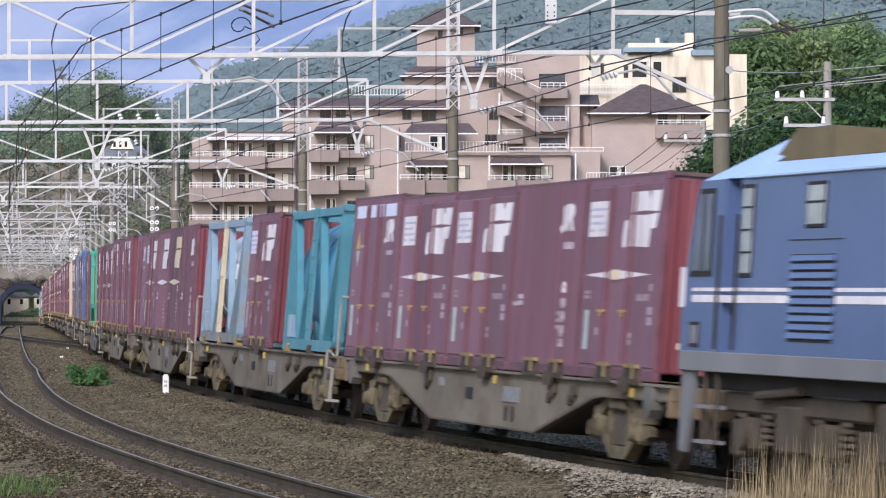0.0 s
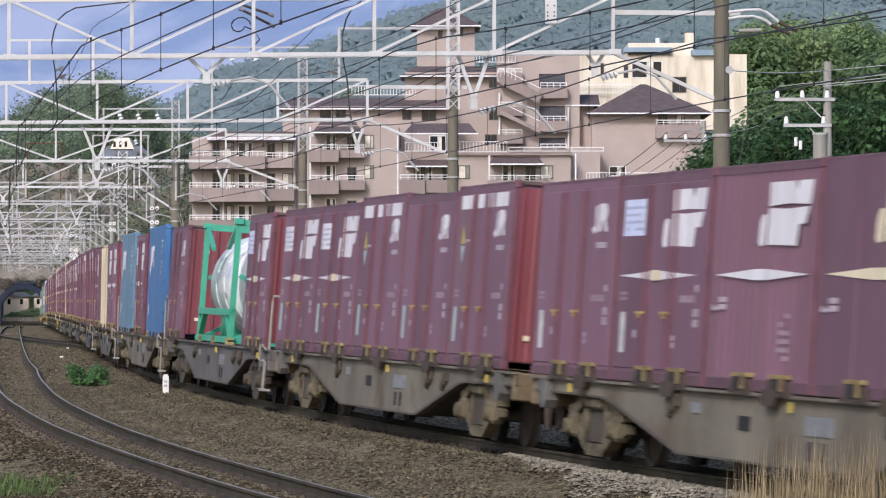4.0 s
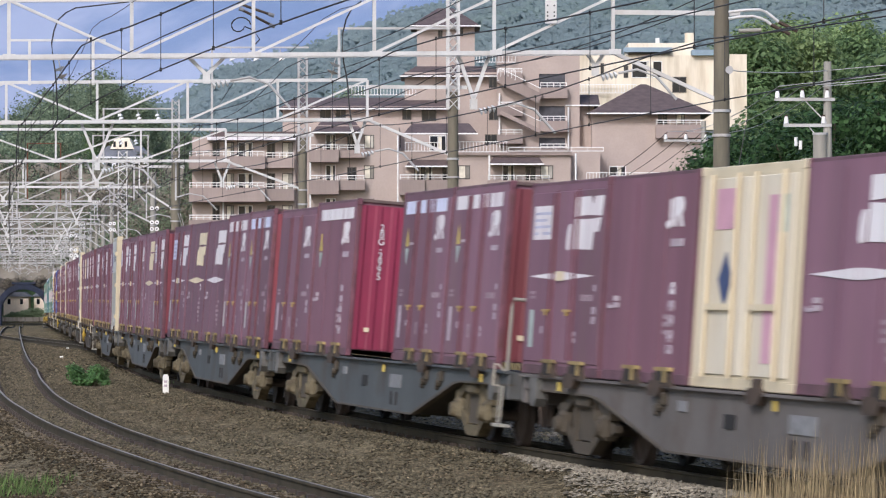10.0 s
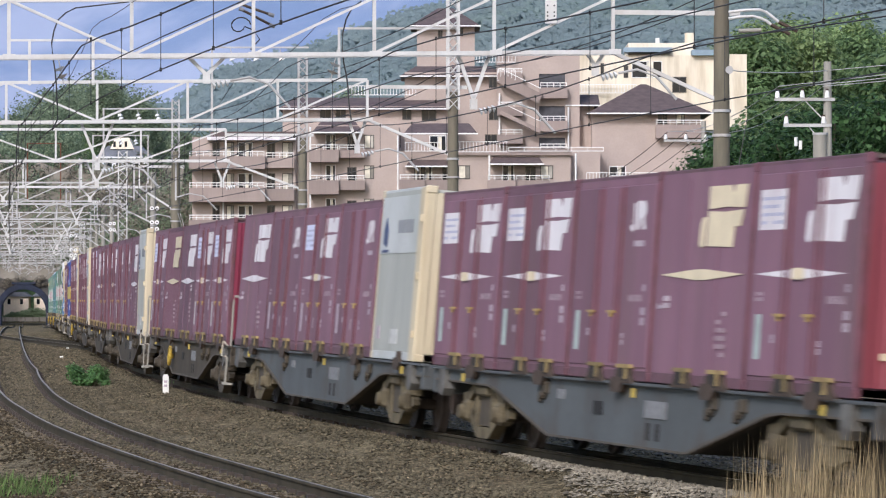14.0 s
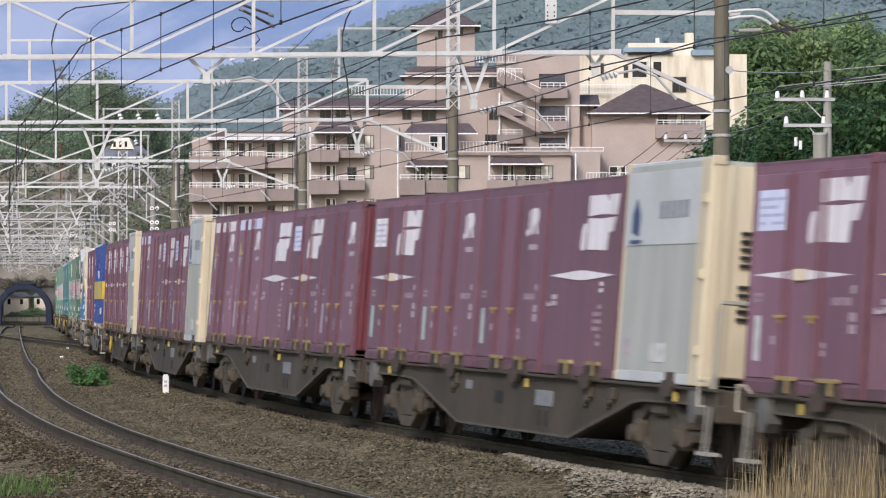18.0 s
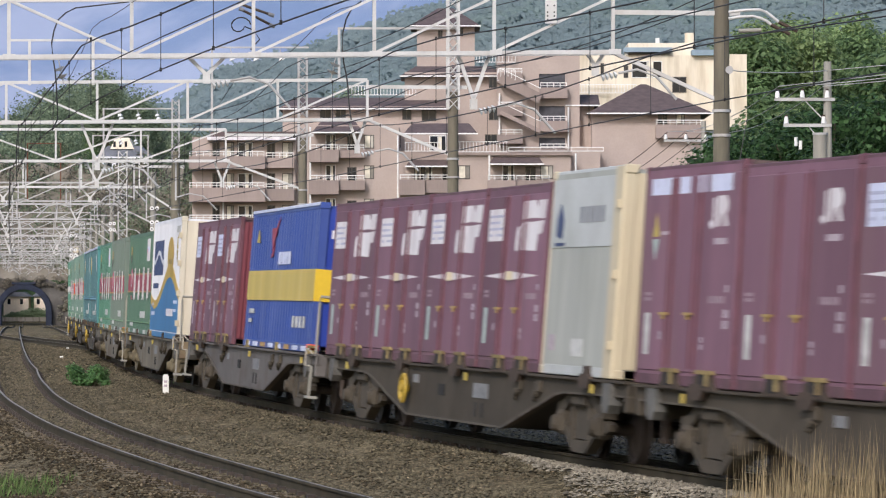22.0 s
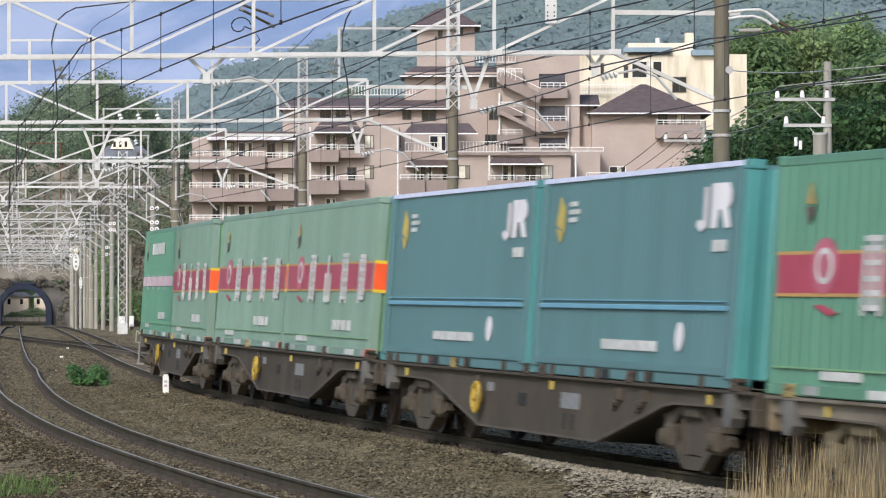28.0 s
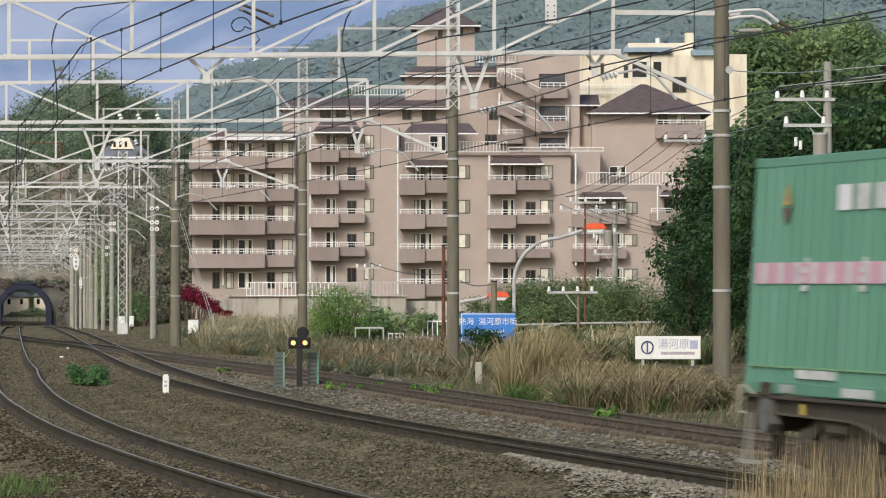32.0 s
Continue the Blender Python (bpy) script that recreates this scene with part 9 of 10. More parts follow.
M["wood"] = mat_new("old_wood", (0.20, 0.15, 0.10), 0.9, vary=0.3, scale=3, streak=True)


def gz_at(x, y):
    return float(ground_z(x, y))


def dwarf_signal():
    x, y = -3.5, 104.0
    g = gz_at(x, y)
    t = thing("dwarf_signal", "small black ground signal with two lit amber lamps", "signal", m=Matrix.Translation((x, y, g)))
    part("post", B((-0.07, 0.07, -0.07, 0.07, -0.1, 0.95)), M["under"], t)
    part("head", B((-0.27, 0.27, -0.09, 0.09, 0.94, 1.22), bevel=0.03), M["black"], t)
    part("cap", rod(bmesh.new(), (0.08, -0.08, 1.32), (0.08, 0.08, 1.32), 0.15, 16), M["black"], t)
    for xx in (-0.15, 0.14):
        l = part("lamp", rod(bmesh.new(), (xx, -0.115, 1.08), (xx, -0.09, 1.08), 0.055, 14), M["lamp_glow"], t, "lit amber lamp")
        part("hood", tube(bmesh.new(), [(xx - 0.075, -0.16, 1.08), (xx - 0.05, -0.16, 1.14), (xx, -0.16, 1.165), (xx + 0.05, -0.16, 1.14), (xx + 0.075, -0.16, 1.08)], 0.012, 5), M["black"], l)


dwarf_signal()
for x, y, h in ((-3.98, 103.6, 0.86), (-3.18, 104.5, 0.84)):
    t = thing("relay_cabinet", "weathered green louvred relay cabinet beside the signal", "cabinet", "relay cabinets", m=Matrix.Translation((x, y, gz_at(x, y))))
    part("body", B((-0.12, 0.12, -0.14, 0.14, -0.05, h), bevel=0.01), M["box_green_paint"], t)
    part("edge", B((0.10, 0.135, -0.155, -0.13, 0.0, h)), M["edge_teal"], t, "bright green edge plate")
    for k in range(7):
        part("louvre", B((-0.09, 0.08, -0.155, -0.14, 0.1 + k * 0.1, 0.115 + k * 0.1)), M["under"], t)

t = thing("marker_post", "short white marker post with faded figures in the ballast", "marker post", m=Matrix.Translation((-5.98, 92.0, gz_at(-5.98, 92.0))))
bm = bmesh.new()
prism(bm, [(-0.065, -0.1), (0.065, -0.1), (0.065, 0.36), (0.04, 0.41), (-0.04, 0.41), (-0.065, 0.36)], -0.05, 0.05)
part("post", bm, M["sign_white"], t)
for k in range(2):
    part("figure_bar", B((-0.03, 0.03, -0.056, -0.05, 0.14 + k * 0.09, 0.19 + k * 0.09)), M["mark_grey"], t)


def small_post(name, label, x, y, w, h, mat):
    t = thing(name, label, "post", m=Matrix.Translation((x, y, gz_at(x, y))))
    part("post", B((-w / 2, w / 2, -w / 2, w / 2, -0.1, h), bevel=w * 0.12), M[mat], t)
    return t


small_post("kerb_post", "short grey concrete stub post in the grass", 0.9, 107.5, 0.17, 0.55, "concrete")
small_post("white_peg", "tiny white peg beside the rusty rail", 0.38, 93.0, 0.07, 0.17, "sign_white")
for x, y, h in ((-15.4, 175, 0.12), (-20.0, 217, 0.14), (-17.2, 196, 0.1), (-13.6, 152, 0.14), (-8.0, 142, 0.1)):
    small_post("white_peg", "small white peg in the track bed", x, y, 0.12, h * 0.45, "sign_white")
for x, y, w, h in ((-13.05, 223, 0.55, 0.72), (-25.3, 326, 0.32, 0.75), (-24.7, 328, 0.5, 0.8), (-24.1, 330, 0.34, 0.8)):
    t = thing("white_cabinet", "white lineside cabinet on a stand", "cabinet", "white cabinets", m=Matrix.Translation((x, y, gz_at(x, y))))
    part("body", B((-w / 2, w / 2, -0.2, 0.2, 0.28, 0.28 + h), bevel=0.02), M["sign_white"], t)
    part("stand", B((-w / 3, w / 3, -0.12, 0.12, -0.1, 0.28)), M["under"], t)
    part("door_line", B((-0.1, 0.1, -0.21, -0.2, 0.3, 0.45)), M["mark_grey"], t)

# blue road sign
t = thing("road_sign", "blue direction sign with white place names", "road sign", m=Matrix.Translation((1.74, 165.0, 0.0)))
part("panel", B((-1.06, 1.06, -0.03, 0.03, -0.35, 1.54), bevel=0.02), M["sign_blue"], t)
part("rim", B((-1.06, 1.06, -0.036, -0.03, 1.49, 1.52), (-1.03, -1.0, -0.036, -0.03, -0.3, 1.49)), M["sign_white"], t)
text_part(t, "熱海  湯河原市街", 0.30, Matrix.Translation((0.0, -0.036, 1.20)) @ SIDE_TURN, "sign_white")
text_part(t, "Atami   Central", 0.23, Matrix.Translation((-0.1, -0.036, 0.82)) @ SIDE_TURN, "sign_white")
for x in (-0.6, 0.6):
    part("post", rod(bmesh.new(), (x, 0.08, gz_at(1.74, 165) - 0.3), (x, 0.08, 1.5), 0.06, 10), M["grey_steel"], t)

t = thing("notice_board", "white sign board with unreadable dark writing", "sign", m=Matrix.Translation((6.33, 120.0, 0.0)))
part("panel", B((-0.92, 0.92, -0.02, 0.02, 0.37, 1.02), bevel=0.01), M["sign_white"], t)
bm = bmesh.new()
tube(bm, [(-0.58 + 0.16 * math.cos(a), -0.03, 0.70 + 0.17 * math.sin(a)) for a in (2 * math.pi * k / 20 for k in range(21))], 0.022, 5)
part("ring", bm, M["mark_navy"], t)
part("ring_bar", B((-0.60, -0.56, -0.036, -0.02, 0.56, 0.84)), M["mark_navy"], t)
text_part(t, "湯河原", 0.30, Matrix.Translation((0.16, -0.026, 0.78)) @ SIDE_TURN, "label_ink")
part("writing_bar", B((0.62, 0.84, -0.026, -0.02, 0.66, 0.90)), M["label_ink"], t)
part("writing_bar", B((-0.2, 0.75, -0.026, -0.02, 0.50, 0.58)), M["mark_grey"], t)
for x in (-0.7, 0.7):
    part("post", B((x - 0.04, x + 0.04, 0.02, 0.1, gz_at(6.33, 120) - 0.3, 1.0)), M["grey_steel"], t)


def street_lamp(x, y, z_top, reach, z_lamp, bend):
    g = gz_at(x, y)
    t = thing("street_lamp", "grey curved street lamp with an orange hood", "street lamp", "street lamps", m=Matrix.Translation((x, y, 0)))
    pts = [(0, 0, g - 0.3), (0, 0, z_top - bend)]
    for k in range(1, 9):
        a = k / 8 * math.pi / 2
        pts.append((reach * 0.55 * (1 - math.cos(a)), 0, z_top - bend + (bend * 0.75) * math.sin(a)))
    pts.append((reach, 0, z_lamp))
    part("pole", tube(bmesh.new(), pts, 0.085, 10), M["grey_steel"], t)
    bm = bmesh.new()
    prism(bm, [(reach - 0.55, z_lamp - 0.08), (reach + 0.6, z_lamp - 0.08), (reach + 0.4, z_lamp + 0.16), (reach - 0.2, z_lamp + 0.18)], -0.2, 0.2)
    part("hood", bm, M["lamp_orange"], t, "orange lamp hood")
    bm = bmesh.new()
    prism(bm, [(reach - 0.25, z_lamp - 0.24), (reach + 0.35, z_lamp - 0.24), (reach + 0.5, z_lamp - 0.08), (reach - 0.4, z_lamp - 0.08)], -0.15, 0.15)
    part("glass", bm, M["sign_white"], t)


street_lamp(3.17, 190, 5.45, 3.55, 5.30, 2.6)
street_lamp(0.0, 200, 2.45, 2.55, 2.28, 1.6)


def utility_pole(x, y, z_top, arms, r=0.13, label="grey concrete utility pole with crossarms", mat="pole_grey", can=None):
    g = gz_at(x, y)
    t = thing("utility_pole", label, "utility pole", "utility poles", m=Matrix.Translation((x, y, 0)))
    part("shaft", rod(bmesh.new(), (0, 0, g - 0.4), (0, 0, z_top), r * 1.15, 14, r * 0.8), M[mat], t)
    for x0, x1, z, n in arms:
        a = part("crossarm", bar(bmesh.new(), (x0, -0.1, z), (x1, -0.1, z), 0.08, 0.09), M["grey_steel"], t)
        part("stay", bar(bmesh.new(), (x0 * 0.45, -0.1, z), (0, -0.1, z - 0.7), 0.03, 0.03), M["grey_steel"], a)
        for k in range(n):
            xx = x0 + 0.08 + (x1 - x0 - 0.3) * k / max(1, n - 1)
            part("insulator", rod(rod(bmesh.new(), (xx, -0.1, z + 0.05), (xx, -0.1, z + 0.18), 0.075, 10, 0.06), (xx, -0.1, z + 0.18), (xx, -0.1, z + 0.25), 0.06, 10, 0.04), M["insul"], a)
            part("insulator_pin", rod(bmesh.new(), (xx, -0.1, z + 0.25), (xx, -0.1, z + 0.30), 0.045, 8), M["insul_dark"], a)
    if can:
        cx, cz = can
        c = part("transformer", rod(bmesh.new(), (cx, -0.1, cz), (cx, -0.1, cz + 0.66), 0.2, 18), M["pole_grey"], t)
        part("transformer_lid", rod(bmesh.new(), (cx, -0.1, cz + 0.66), (cx, -0.1, cz + 0.72), 0.22, 18), M["grey_steel"], c)
        for k in range(2):
            part("bushing", rod(bmesh.new(), (cx - 0.55 - 0.13 * k, -0.1, cz + 0.25 + 0.1 * k), (cx - 0.55 - 0.13 * k, -0.1, cz + 0.5 + 0.1 * k), 0.05, 8), M["insul"], c)
    return t


utility_pole(10.83, 120, 8.75, [(-1.5, 0.2, 7.68, 3), (-1.25, 0.1, 6.95, 2)], 0.14, can=(-0.22, 6.02))
utility_pole(10.4, 170, 9.2, [(-1.6, 0.3, 8.40, 3)], 0.12)
utility_pole(8.06, 200, 6.65, [(-2.6, 0.2, 6.25, 4), (-2.2, 0.2, 5.2, 2), (-1.0, 0.1, 4.2, 1)], 0.15, can=(-0.3, 4.6))
utility_pole(5.4, 170, 2.95, [(-1.25, 0.75, 2.35, 4)], 0.07, "brown wooden pole with a low crossarm", "wood")
utility_pole(-4.2, 245, 4.3, [(-0.8, 0.8, 3.9, 4)], 0.10)
utility_pole(6.2, 186, 6.7, [(-0.7, 0.9, 6.3, 3)], 0.05, "thin dark steel pole with insulators", "rust_steel")
for x, y, z, r, mt, lb in ((0.02, 165, 4.15, 0.075, "rust_steel", "rusty brown square-topped steel post"), (2.05, 172, 2.78, 0.13, "pole_brown", "short dark stained post with steel bands")):
    t = thing("steel_post", lb, "post", m=Matrix.Translation((x, y, 0)))
    part("shaft", rod(bmesh.new(), (0, 0, gz_at(x, y) - 0.3), (0, 0, z), r, 10), M[mt], t)
    part("cap", rod(bmesh.new(), (0, 0, z), (0, 0, z + 0.05), r * 1.15, 10), M["under"], t)

# guard rail, fences, gate
t = thing("guard_rail", "pale tubular guard rail along the road", "guard rail")
part("rail", tube(bmesh.new(), [(2.2, 178, 0.98), (5.0, 178.5, 1.06), (9.4, 179.5, 1.12)], 0.042, 8), M["grey_steel"], t)
part("rail", tube(bmesh.new(), [(2.9, 178, 0.62), (4.9, 178.4, 1.04)], 0.035, 8), M["grey_steel"], t)
for x in (2.6, 4.6, 6.6, 8.6):
    part("post", rod(bmesh.new(), (x, 178.6, gz_at(x, 178.6) - 0.2), (x, 178.6, 1.02), 0.03, 8), M["grey_steel"], t)


def fence(name, label, x0, x1, y, z0, z1, step, mat, w=0.04):
    t = thing(name, label, "fence")
    for z in (z0 + 0.1, z1):
        part("rail", bar(bmesh.new(), (x0, y, z), (x1, y, z), w * 1.3, w * 1.3), M[mat], t)
    n = int((x1 - x0) / step)
    for k in range(n + 1):
        x = x0 + (x1 - x0) * k / n
        part("baluster", bar(bmesh.new(), (x, y, z0), (x, y, z1), w, w), M[mat], t)
    return t


fence("metal_fence", "grey metal fence beside the path", -1.85, 0.05, 172, gz_at(-1, 172) - 0.1, 0.55, 0.16, "grey_steel", 0.025)
fence("metal_gate", "pale metal gate in the fence", -2.15, -1.55, 168, gz_at(-2, 168) - 0.1, 0.72, 0.12, "railing", 0.03)
fence("metal_fence", "thin slanted metal frame on the bank", -3.45, -2.35, 168, gz_at(-3, 168) - 0.1, 0.95, 0.55, "grey_steel", 0.05)
fence("metal_fence", "pale barred fence by the sign", -0.9, 0.4, 190, gz_at(0, 190) - 0.1, 1.1, 0.2, "railing", 0.05)
fence("terrace_fence", "white metal fence on the retaining wall", -15.9, -8.6, 345, 2.35, 3.5, 0.32, "railing", 0.06)
fence("terrace_fence", "grey metal fence on the retaining wall", -8.5, -3.3, 345, 2.35, 3.5, 0.3, "grey_steel", 0.06)
wall = tagged(new("retaining_wall"), "stained concrete retaining wall below the flats", "wall", kind="structure")
for k in range(8):
    x0 = -19.4 + k * 2.05
    part("wall_panel", B((x0, x0 + 2.04, 345.2, 346.2, -0.6, 2.36 - (0.25 if k < 1 else 0)), bevel=0.02), M["concrete"], wall)
part("coping", B((-19.5, -2.9, 345.0, 346.4, 2.365, 2.5)), M["concrete"], wall)
part("garage_wall", B((-2.95, 4.5, 347.0, 348.0, -0.6, 2.0)), M["concrete"], wall)


# ---- tunnel ----
def tunnel():
    t = tagged(new("tunnel"), "dark stone tunnel portal with a round arch", "tunnel", kind="structure")
    cx, y0, base = -59.0, 600.0, float(grade(s_at(600.0))) - 0.4
    r, spring = 3.15, 2.15
    arch = [(-r, base)] + [(r * math.cos(a), base + spring + r * math.sin(a)) for a in (math.pi - math.pi * k / 16 for k in range(17))] + [(r, base)]
    n = len(arch)
    bm = bmesh.new()
    rows = []
    for yy, sh in ((y0, 0.0), (y0 + 7, -0.68)):
        rows.append([bm.verts.new((cx + x * 1.0 + sh, yy, z)) for x, z in arch])
    for k in range(n - 1):
        bm.faces.new((rows[0][k], rows[0][k + 1], rows[1][k + 1], rows[1][k]))
    part("lining", bm, M["tunnel_stone"], t)
    for sx in (-1, 1):
        part("pier", B((cx + sx * (r + 0.4) - 0.42, cx + sx * (r + 0.4) + 0.42, y0 - 0.3, y0 + 1.2, base - 0.5, base + spring), bevel=0.03), M["tunnel_stone"], t)
    for k in range(21):
        a = math.pi - math.pi * (k + 0.5) / 21
        m = Matrix.Translation((cx, y0 + 0.4, base + spring)) @ Matrix.Rotation(-(a - math.pi / 2), 4, "Y")
        bm = bmesh.new()
        box(bm, -0.30, 0.30, -0.7, 0.7, r - 0.02, r + 0.8, bevel=0.03, m=m)
        part("arch_stone", bm, M["tunnel_stone"], t)
    face = bmesh.new()
    q = r + 0.75
    rim = [(-q, base - 0.4)] + [(q * math.cos(a), base + spring + q * math.sin(a)) for a in (math.pi - math.pi * k / 16 for k in range(17))] + [(q, base - 0.4)]
    edge = [(-16.0, base - 0.4), (-16.0, base + 2.0), (-16.0, base + 4.0)] + [(-16.0 + 25.0 * k / 12, base + spring + r + 1.15 + 0.5 * math.sin(k * 2.3)) for k in range(13)] + [(9.0, base + 4.0), (9.0, base + 2.0), (9.0, base - 0.4)]
    for yy in (y0 + 0.9, y0 + 1.5):
        va, vb = [[face.verts.new((cx + x, yy, z)) for x, z in line] for line in (rim, edge)]
        for k in range(len(rim) - 1):
            face.faces.new((va[k], va[k + 1], vb[k + 1], vb[k]))
    part("face_wall", face, M["portal_stone"], t, "weathered grey stone face round the arch")
    part("cornice", B((cx - 1.7, cx + 1.7, y0 - 0.35, y0 + 1.0, base + spring + r + 0.70, base + spring + r + 1.0), bevel=0.05), M["tunnel_stone"], t)


tunnel()
for x, y, w, top in ((-71.9, 720, 4.2, 2.75), (-67.4, 722, 3.4, 2.75), (-77.5, 724, 3.6, 2.6)):
    hs_ = thing("house", "small peach-walled house beyond the tunnel", "house", "houses beyond the tunnel", m=Matrix.Translation((x, y, 0)))
    part("wall", B((-w / 2, w / 2, -2, 2, gz_at(x, y) - 0.5, top)), M["house_wall"], hs_)
    bm = bmesh.new()
    prism(bm, [(-w / 2 - 0.4, top), (w / 2 + 0.4, top), (w * 0.3, top + 0.8), (-w * 0.3, top + 0.8)], -2.4, 2.4)
    part("roof", bm, M["roof_slate"], hs_)
    for k in (-0.28, 0.22):
        part("window", B((w * k - 0.25, w * k + 0.25, -2.05, -1.98, top - 1.3, top - 0.4)), M["win_dark"], hs_)
for k in range(9):
    x, y = -72.5 + k * 0.9, 690.0
    # pale leaf colour brings haze into the hedge too
    shrub("hedge", "grey-green hedge beyond the tunnel", x, y, 1.6, 1.0 + 0.20 * k, "far_leaf_warm", 120 + k, 22, 120, 0.11)
hh = thing("house", "white-walled house with a dark hipped roof on the wooded hill", "house", m=Matrix.Translation((-50.8, 682.0, 0)))
part("wall", B((-3.6, 3.6, -2.5, 2.5, 19.5, 25.0)), M["runner_white"], hh)
bm = bmesh.new()
prism(bm, [(-4.5, 25.0), (4.5, 25.0), (2.6, 26.7), (-2.6, 26.7)], -3.2, 3.2)
part("roof", bm, M["roof_slate"], hh)
part("eave", B((-4.5, 4.5, -3.25, 3.25, 24.72, 24.995)), M["runner_white"], hh)
bm = bmesh.new()
prism(bm, [(-2.2, 26.2), (1.6, 26.2), (0.8, 28.0), (-1.4, 28.0)], -3.4, 1.0)
part("dormer", bm, M["house_wall"], hh, "pale gable end on the roof")
for k in range(4):
    w_ = part("window", B((-2.9 + 1.6 * k, -2.0 + 1.6 * k, -2.56, -2.48, 23.0, 24.3)), M["win_dark"], hh)
    part("window_frame", B((-2.98 + 1.6 * k, -2.9 + 1.6 * k, -2.6, -2.48, 22.9, 24.4), (-2.0 + 1.6 * k, -1.92 + 1.6 * k, -2.6, -2.48, 22.9, 24.4)), M["runner_white"], w_)
for k in range(3):
    part("gable_window", B((-1.7 + 0.9 * k, -1.3 + 0.9 * k, -3.46, -3.38, 26.5, 27.4)), M["win_dark"], hh)
wl = tagged(new("yard_wall"), "pale grey wall beyond the tunnel", "wall", kind="structure")
part("wall_panel", B((-76, -62, 668, 668.3, -1.2, -0.55)), M["concrete"], wl)
# growth on the crest over the tunnel, and brown scrub on the slope beside the flats
rs = np.random.RandomState(97)
uc = np.stack([-90 + 36 * rs.rand(150), 626 + 14 * rs.rand(150), 20.5 + 6.0 * rs.rand(150)], -1)
tagged(part("crest_bushes", leaf_mesh("crest_bushes", uc, 1.5 + 1.0 * rs.rand(150), 90, 0.2, "left_leaf_hazed", 98), None), "green bushes along the crest over the tunnel", "bushes", kind="stuff")
far_woods("scrub_slope", "brown leafless scrub on the slope beside the flats", 120, 377, 388, -0.0745, -0.056, 0.11, "scrub", 51, 60, 1.1, 9.0, 8)
far_woods("scrub_slope", "olive scrub on the slope beside the flats", 60, 377, 388, -0.0745, -0.056, 0.11, "left_leaf_hazed", 53, 60, 1.1, 10.0, 8)
shrub("shrub", "bright green bush on the brown slope", -27.4, 374, 2.2, 3.6, "leaf_mid", 99, 20, 160, 0.09)
# tangled growth hanging over the stone face
rs = np.random.RandomState(95)
ux = np.concatenate([-75 + 11.5 * rs.rand(60), -54.2 + 5 * rs.rand(40), -75 + 26 * rs.rand(150)])
uz = np.concatenate([-1.0 + 4.5 * rs.rand(100), 3.9 + 1.6 * rs.rand(150)])
tagged(part("creeper", leaf_mesh("creeper", np.stack([ux, 600.55 + 0.3 * rs.rand(250), uz], -1), 0.35 + 0.3 * rs.rand(250), 50, 0.10, "scrub", 96), None), "tangled dull creeper on the stone face beside the arch", "creeper", kind="stuff")
# the hillside over the tunnel
ex, ey = np.meshgrid(np.linspace(-88, -38, 34), np.linspace(601, 626, 14))
rs = np.random.RandomState(91)
ez = 4.9 + (ey - 601) * 0.66 + 1.2 * rs.rand(*ex.shape) * (ey > 602)
ei = np.arange(ex.size).reshape(ex.shape)
tagged(raw("embankment", np.stack([ex, ey, ez], -1).reshape(-1, 3), np.stack([ei[:-1, :-1], ei[:-1, 1:], ei[1:, 1:], ei[1:, :-1]], -1).reshape(-1, 4), M["scrub"], smooth=True), "brown scrubby hillside over the tunnel", "hillside", kind="structure")
ux, uy = -86 + 46 * rs.rand(520), 602 + 24 * rs.rand(520)
uc = np.stack([ux, uy, 5.4 + (uy - 601) * 0.66 + 1.2 * rs.rand(520)], -1)
for nm_, mt_, lo_, hi_ in (("scrub_bushes", "left_leaf_hazed", 0, 300), ("scrub_bushes", "scrub", 300, 520)):
    tagged(part(nm_, leaf_mesh(nm_, uc[lo_:hi_], 1.3 + 0.9 * rs.rand(hi_ - lo_), 60, 0.2, mt_, 92 + lo_), None), "tangled scrub on the hillside over the tunnel", "scrub", kind="stuff")

# ---- more lines overhead ----
def cable(name, label, pts, r=0.012, sag=0.0, n=14, mat="wire"):
    bm = bmesh.new()
    line = [Vector(pts[0])]
    for a, b in zip(pts, pts[1:]):
        a, b = Vector(a), Vector(b)
        line += [a.lerp(b, k / n) - Vector((0, 0, sag * 4 * (k / n) * (1 - k / n))) for k in range(1, n + 1)]
    tube(bm, line, r, 5)
    return tagged(part(name, bm, M[mat]), label, "cable", "cables")


PT = [(5.95, 90.3), (0.3, 121.0), (-5.1, 155.0), (-11.8, 188.0), (-15.5, 228.0), (-20.3, 270.0), (-23.7, 305.0), (-27.1, 340.0)]
for dz, dx in ((8.62, 0.35), (8.45, -0.5), (10.2, 0.0)):
    cable("feeder_cable", "dark feeder cable strung from pole to pole", [(12.2 + dx, 52, dz + 0.4)] + [(x + dx, y, dz) for x, y in PT], 0.013, 0.35)
cable("power_line", "thin power line between utility poles", [(26, 95, 10.2), (9.45, 119.9, 8.05), (8.95, 169.9, 8.78)], 0.012, 0.4, mat="grey_steel")
cable("power_line", "thin power line between utility poles", [(26.5, 95, 10.2), (10.1, 119.9, 8.05), (9.7, 169.9, 8.78)], 0.012, 0.45, mat="grey_steel")
cable("power_line", "thin power line between utility poles", [(27, 95, 10.2), (10.7, 119.9, 8.05), (10.4, 169.9, 8.78)], 0.012, 0.5, mat="grey_steel")
cable("power_line", "twisted pale telephone line", [(24, 100, 9.0), (10.83, 120, 8.5), (6.0, 90.3, 6.9)], 0.012, 0.06, mat="grey_steel")
